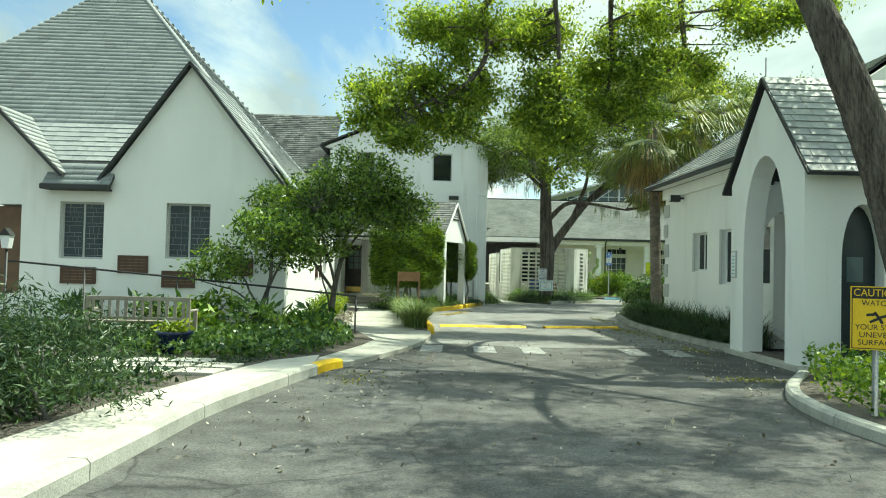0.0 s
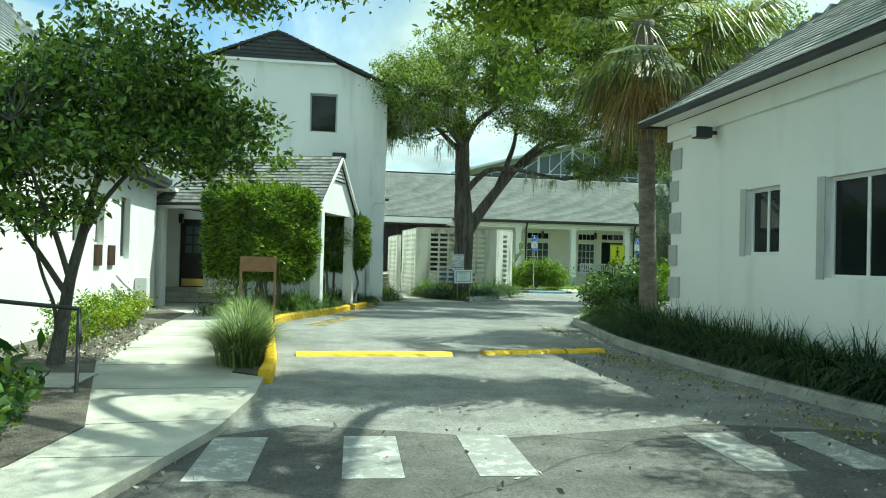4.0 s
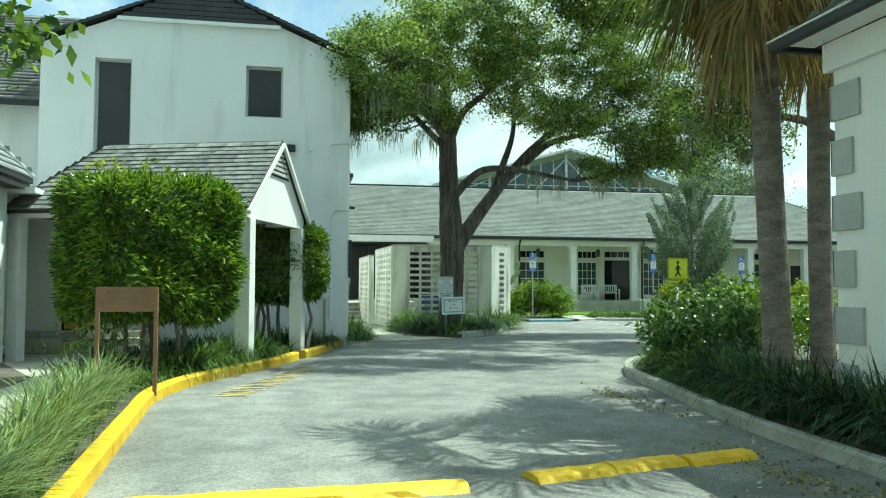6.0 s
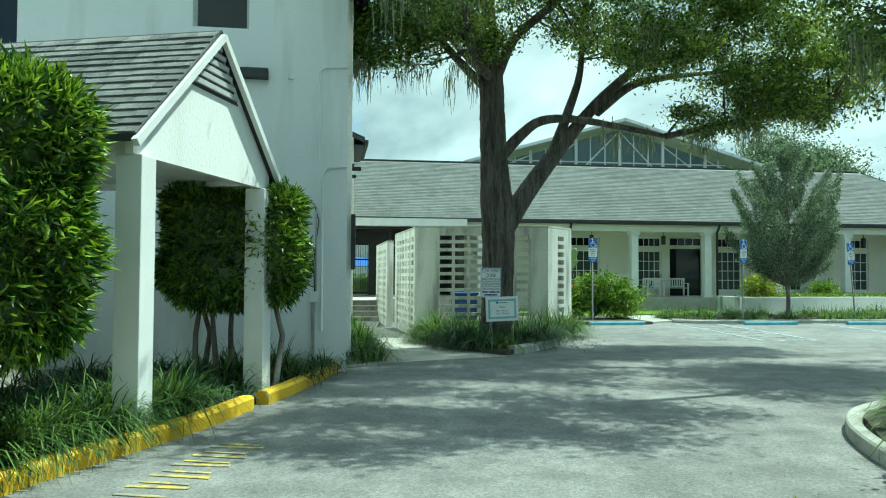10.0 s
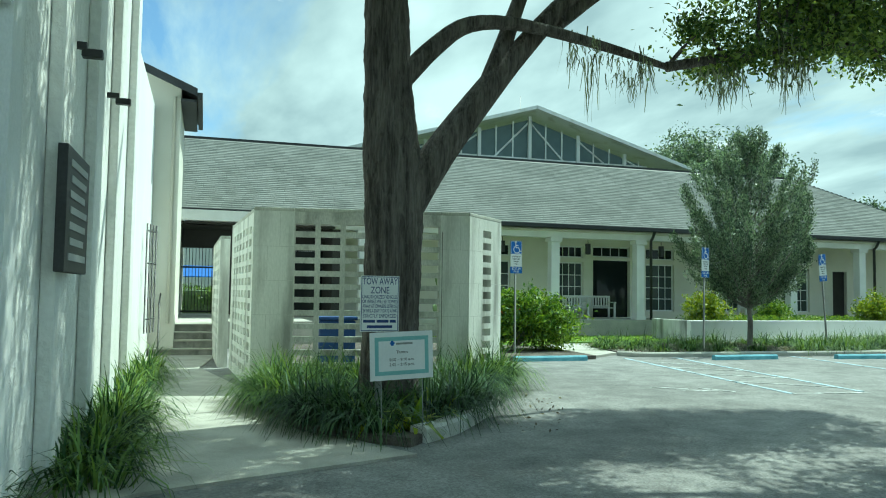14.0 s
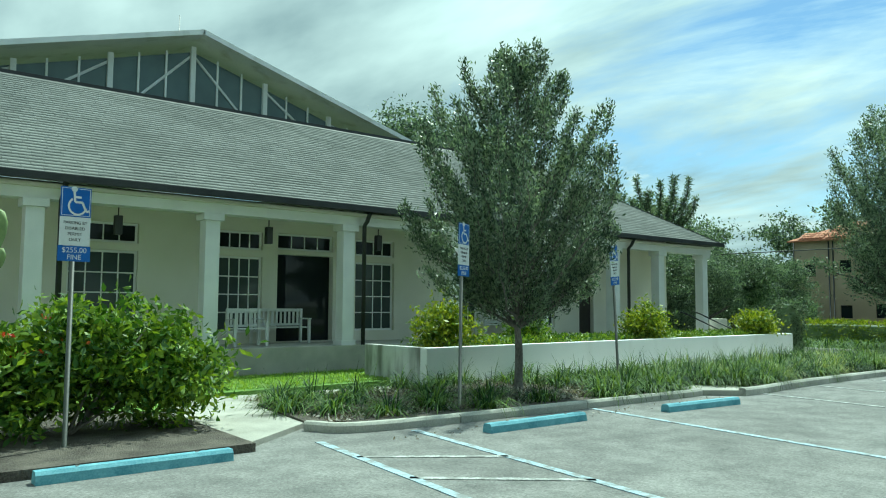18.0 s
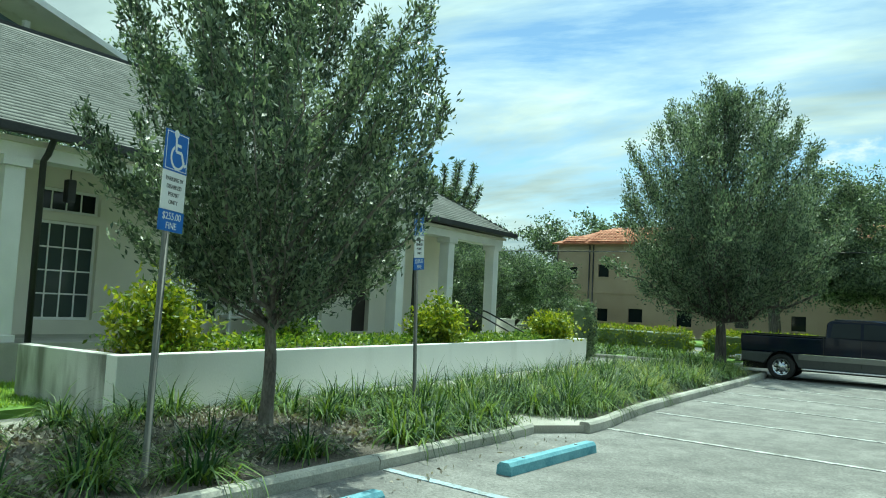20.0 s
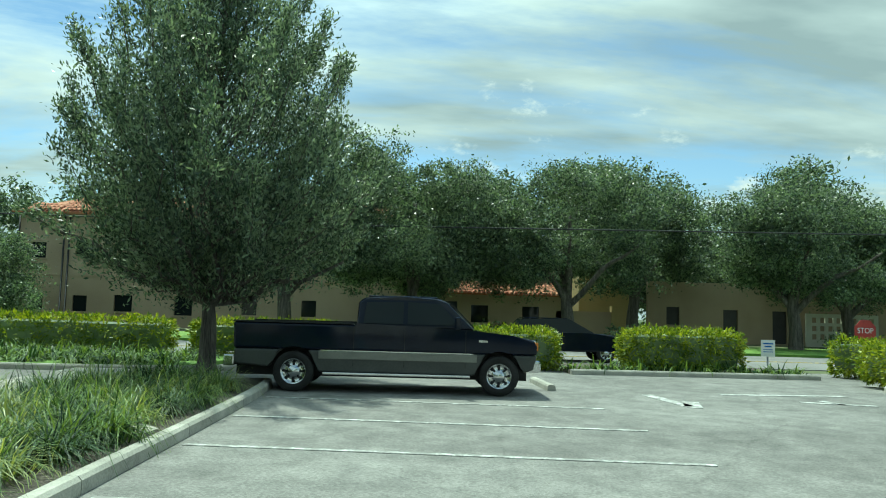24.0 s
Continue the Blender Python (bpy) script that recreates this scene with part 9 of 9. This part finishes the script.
def side_bevel(bm, half, off):
    e = [q for q in bm.edges if all(abs(abs(v.co.y) - half) < 1e-4 for v in q.verts)]
    bmesh.ops.bevel(bm, geom=e, offset=off, segments=3, affect="EDGES", profile=0.5)
    return bm


truck = thing("pickup_truck", (38.25, 49.66, 0), "black and pewter pickup truck parked with its nose to the lane", "truck", turn=-90)
up = [(-1.12, 0.78)] + arch(0, 0.46, 0.78) + arch(3.85, 0.46, 0.78) + [(4.56, 0.78), (4.58, 0.95), (4.5, 1.06), (4.1, 1.14), (3.3, 1.22), (1.14, 1.25), (1.12, 1.27), (-1.14, 1.27)]
part("upper_body", side_bevel(prism(bmesh.new(), up, -0.98, 0.98, 1), 0.98, 0.05), CARBLACK, truck, smooth=False)
for pts, nm in (([(-1.1, 0.5), (-0.46, 0.45), *arch(0, 0.46, 0.46)[:4], (-0.24, 0.776), (-1.1, 0.776)], "rear_quarter"), ([(0.46, 0.38), (3.39, 0.38), (3.45, 0.6), (3.60, 0.776), (0.25, 0.776), (0.4, 0.6)], "lower_door_panel"), ([(4.3, 0.45), (4.5, 0.5), (4.56, 0.776), (4.1, 0.776), (4.25, 0.6)], "front_quarter")):
    part(nm, side_bevel(prism(bmesh.new(), pts, -0.975, 0.975, 1), 0.975, 0.03), CARSILVER, truck)
cabp = [(1.14, 1.24), (1.16, 1.7), (1.28, 1.79), (2.0, 1.82), (2.65, 1.80), (2.85, 1.74), (3.38, 1.22)]
cabm = prism(bmesh.new(), cabp, -0.93, 0.93, 1)
for v in cabm.verts:
    if v.co.z > 1.5:
        v.co.y *= 0.84
bmesh.ops.bevel(cabm, geom=list(cabm.edges), offset=0.045, segments=3, affect="EDGES", profile=0.5)
part("cab", cabm, CARBLACK, truck)
part("roof_panel", boxed(1.34, 2.66, -0.7, 0.7, 1.785, 1.83, 0.02), CARBLACK, truck)
for s in (-1, 1):
    for nm, q in (("rear_window", [(1.27, 1.3), (2.02, 1.3), (2.02, 1.72), (1.32, 1.7)]), ("front_window", [(2.1, 1.3), (3.08, 1.3), (2.72, 1.7), (2.1, 1.72)])):
        bm = bmesh.new()
        vs = [bm.verts.new((x, s * (0.945 - 0.30 * (z - 1.24) + d), z)) for d in (0.0, -0.03) for x, z in q]
        bm.faces.new(vs[:4])
        bm.faces.new(vs[4:][::-1])
        for i in range(4):
            bm.faces.new((vs[i], vs[(i + 1) % 4], vs[4 + (i + 1) % 4], vs[4 + i]))
        part(nm, bm, DARKGLASS, truck, "dark tinted window")
    part("door_handle", boxed(2.15, 2.3, s * 0.975, s * 1.0, 1.08, 1.11, 0.006), CARBLACK, truck)
    part("door_handle", boxed(1.25, 1.4, s * 0.975, s * 1.0, 1.08, 1.11, 0.006), CARBLACK, truck)
    part("door_seam", boxed(2.05, 2.06, s * 0.972, s * 0.983, 0.5, 1.24), TYRE, truck)
    part("door_seam", boxed(1.1, 1.11, s * 0.972, s * 0.983, 0.5, 1.24), TYRE, truck)
    part("door_seam", boxed(3.2, 3.21, s * 0.972, s * 0.983, 0.5, 1.2), TYRE, truck)
    part("trim_strip", boxed(0.5, 3.35, s * 0.97, s * 0.995, 0.768, 0.785), CHROME, truck)
    # raised strip that paints the ground's reflection along the doors
    part("pewter_moulding", boxed(0.46, 3.42, s * 0.972, s * 0.992, 0.62, 0.762, 0.006), PEWTERGLINT, truck, "pewter band along the doors, lightened as reflected ground")
    part("running_board", boxed(0.55, 3.3, s * 0.86, s * 1.04, 0.33, 0.38, 0.015), CHROME, truck, "bright running board")
    part("mirror", boxed(2.98, 3.1, s * 1.0, s * 1.2, 1.22, 1.46, 0.03), CARBLACK, truck)
    part("headlight", boxed(4.42, 4.585, s * 0.62, s * 0.965, 0.86, 1.02, 0.02), AMBER, truck, "amber and clear headlight")
    part("fender_badge", boxed(3.45, 3.62, s * 0.978, s * 0.986, 1.0, 1.04), CHROME, truck)
    for x in (0.0, 3.85):
        wheel(truck, x, s * 0.84, s)
part("windscreen", prism(bmesh.new(), [(2.9, 1.72), (3.37, 1.25), (3.39, 1.26), (2.92, 1.74)], -0.72, 0.72, 1), DARKGLASS, truck)
part("front_bumper", boxed(4.4, 4.64, -0.97, 0.97, 0.46, 0.68, 0.05), CHROME, truck, "chrome front bumper")
part("grille", boxed(4.5, 4.6, -0.6, 0.6, 0.8, 1.05, 0.02), CHROME, truck)
part("rear_bumper", boxed(-1.3, -1.1, -0.95, 0.95, 0.45, 0.66, 0.03), CHROME, truck)
part("bed_rail", boxed(-1.14, 1.1, -0.98, -0.9, 1.268, 1.3, 0.01), TYRE, truck)
part("bed_rail", boxed(-1.14, 1.1, 0.9, 0.98, 1.268, 1.3, 0.01), TYRE, truck)
part("underbody", boxed(-1.1, 4.4, -0.7, 0.7, 0.28, 0.5), TYRE, truck)
for x in (0.0, 3.85):
    part("wheel_well", boxed(x - 0.45, x + 0.45, -0.72, 0.72, 0.35, 0.8), TYRE, truck)


def far_car(at, turn, paint, label):
    root = thing("parked_car", at, label, "car", "street cars", turn=turn)
    prof = [(-2.2, 0.35), (2.2, 0.35), (2.25, 0.75), (1.5, 0.95), (0.7, 1.0), (-2.2, 1.0)]
    part("body", side_bevel(prism(bmesh.new(), prof, -0.88, 0.88, 1), 0.88, 0.06), paint, root)
    cm = prism(bmesh.new(), [(-1.9, 1.0), (-1.5, 1.42), (0.1, 1.45), (0.95, 0.99)], -0.8, 0.8, 1)
    for v in cm.verts:
        if v.co.z > 1.3:
            v.co.y *= 0.85
    part("cabin_glass", cm, DARKGLASS, root)
    part("roof", boxed(-1.45, 0.05, -0.68, 0.68, 1.44, 1.48, 0.015), paint, root)
    for x in (-1.35, 1.35):
        for s in (-1, 1):
            wheel(root, x, s * 0.78, s, 0.32, 0.2)
    return root


far_car((49.6, 42.2, 0.0), -90, CARBLACK, "black car standing at the far side of the hedge")

# ---- buildings across the street ----


def barrel_tiles(name, x0, x1, y0, y1, z0, z1, parent, pitch=0.3):
    """Curved roof tiles in columns down a slope that rises from x0 to x1."""
    n = int((y1 - y0) / pitch)
    m = max(3, int(math.hypot(x1 - x0, z1 - z0) / 0.42))
    verts, faces = [], []
    for i in range(n):
        yc = y0 + (i + 0.5) * pitch
        for j in range(m):
            base = len(verts)
            for t, lift in ((j / m, 0.07), ((j + 1.05) / m, 0.02)):
                for k in range(5):
                    a = math.pi * k / 4
                    verts.append((x0 + (x1 - x0) * t, yc - math.cos(a) * pitch * 0.46, z0 + (z1 - z0) * t + math.sin(a) * 0.09 + lift))
            faces += [(base + k, base + k + 1, base + k + 6, base + k + 5) for k in range(4)]
    return tagged(from_arrays(name, verts, faces, TERRACOTTA, parent), kind="stuff")


tan = thing("tan_building", (75, 62, 0), "two-storey tan stucco building with a terracotta tiled roof", "building")
holes = [rect(10.2, 11.2, 4.45, 5.5), rect(7.3, 8.25, 4.7, 5.75), rect(7.3, 8.25, 0.95, 2.0), rect(4.3, 5.5, 1.0, 2.1), rect(0.3, 1.5, 0.85, 2.15), rect(10.2, 11.2, 1.0, 2.0), rect(1.5, 2.5, 4.6, 5.7), rect(-4, -3, 1.0, 2.1), rect(-8, -7, 1.0, 2.1), rect(-4, -3, 4.6, 5.6)]
part("west_wall", holed(bmesh.new(), rect(-16, 12, 0, 7.55), holes, 0, 0.35, 0), OCHRE, tan)
for h in holes:
    part("window_pane", boxed(0.14, 0.18, h[0][0], h[1][0], h[0][1], h[2][1]), DARKGLASS, tan)
    part("window_sill", boxed(-0.06, 0.1, h[0][0] - 0.08, h[1][0] + 0.08, h[0][1] - 0.12, h[0][1] - 0.002), OCHRE, tan)
part("north_wall", boxed(0.352, 14, 11.65, 12, 0, 7.55), OCHRE, tan)
part("band", boxed(-0.05, 0.0, -16, 12, 3.3, 3.42), OCHRE, tan)
slab("roof_slope", [(-0.5, -16.4, 7.55), (-0.5, 12.4, 7.55), (3.6, 8.2, 9.3), (3.6, -16.4, 9.3)], 0.12, TERRACOTTA, tan)
barrel_tiles("tile_course", -0.5, 2.4, -16, 9.4, 7.6, 8.85, tan)
barrel_tiles("tile_course", -0.5, 0.9, 9.4, 11.6, 7.6, 8.2, tan)
for y in (8.7, 9.05, 12.03):
    rod("downpipe", [(-0.06, y, 0), (-0.06, y, 7.4)], 0.06, DARKTRIM, tan)
low = thing("low_tan_building", (72, 42, 0), "low tan building with a terracotta tiled roof and small windows", "building")
lh = [rect(0.6, 1.7, 1.0, 2.1), rect(-2.7, -1.6, 1.0, 2.1), rect(2.6, 3.4, 1.0, 2.3)]
part("west_wall", holed(bmesh.new(), rect(-4.2, 4.4, 0, 2.85), lh, 0, 0.3, 0), OCHRE, low)
for h in lh:
    part("window_pane", boxed(0.12, 0.16, h[0][0], h[1][0], h[0][1], h[2][1]), DARKGLASS, low)
barrel_tiles("tile_course", -0.5, 2.2, -4.3, 4.4, 2.85, 3.65, low)
slab("roof_slope", [(-0.5, -4.3, 2.86), (-0.5, 4.4, 2.86), (2.4, 4.4, 3.66), (2.4, -4.3, 3.66)], 0.1, TERRACOTTA, low)
part("rear_wall", boxed(2.5, 2.8, -4.2, 6, 0, 5.2), OCHRE, low)
yel = thing("yellow_building", (74, 30, 0), "yellow stucco building with stepped walls and dark doors", "building")
yh = [rect(-0.6, 0.3, 1.2, 2.4), rect(-4.6, -3.6, 0.1, 2.3), rect(-8.0, -7.0, 0.1, 2.3)]
# the darker tan on this wall stands in for the trees' shade
part("west_wall", holed(bmesh.new(), rect(-16, 1.6, 0, 4.1), yh, 0, 0.3, 0), OCHRE, yel)
for h in yh:
    part("opening_panel", boxed(0.15, 0.2, h[0][0], h[1][0], h[0][1], h[2][1]), DOORDARK, yel)
# the block keeps the yellow as its sunlit counterpart
part("yellow_block", boxed(-0.5, 4, 3.0, 6.4, 0, 4.3), OCHREYELLOW, yel)
part("garden_wall", boxed(-2.0, -1.7, 4.6, 8.2, 0, 1.9), OCHRE, yel)
part("wall_pier", boxed(-2.1, -1.6, 4.2, 4.6, 0, 2.3, 0.02), OCHREYELLOW, yel)
part("lattice_wall", holed(bmesh.new(), rect(-13.5, -8.6, 0, 2.2), [rect(-13.2 + 0.55 * i, -12.85 + 0.55 * i, 0.5 + 0.55 * j, 0.85 + 0.55 * j) for i in range(8) for j in range(3)], -1.4, -1.25, 0), CREAM, yel)
# utility poles and the cable across the view
for y, zt in ((96, 5.6), (-40, 6.6)):
    up_ = thing("utility_pole", (57.8, y, 0), "weathered wooden utility pole", "pole", "utility poles")
    rod("pole", [(0, 0, 0), (0, 0, 9)], 0.13, WOODGREY, up_)
cable = thing("overhead_cable", (57.8, 96, 5.3), "thin overhead cable along the street", "cable")
rod("wire", [(0, 0, 0.6), (0, -20, 0.15), (0, -45, 0.1), (0, -70, 0.5), (0, -100, 0.9), (0, -136, 1.4)], 0.03, BLACKIRON, cable)
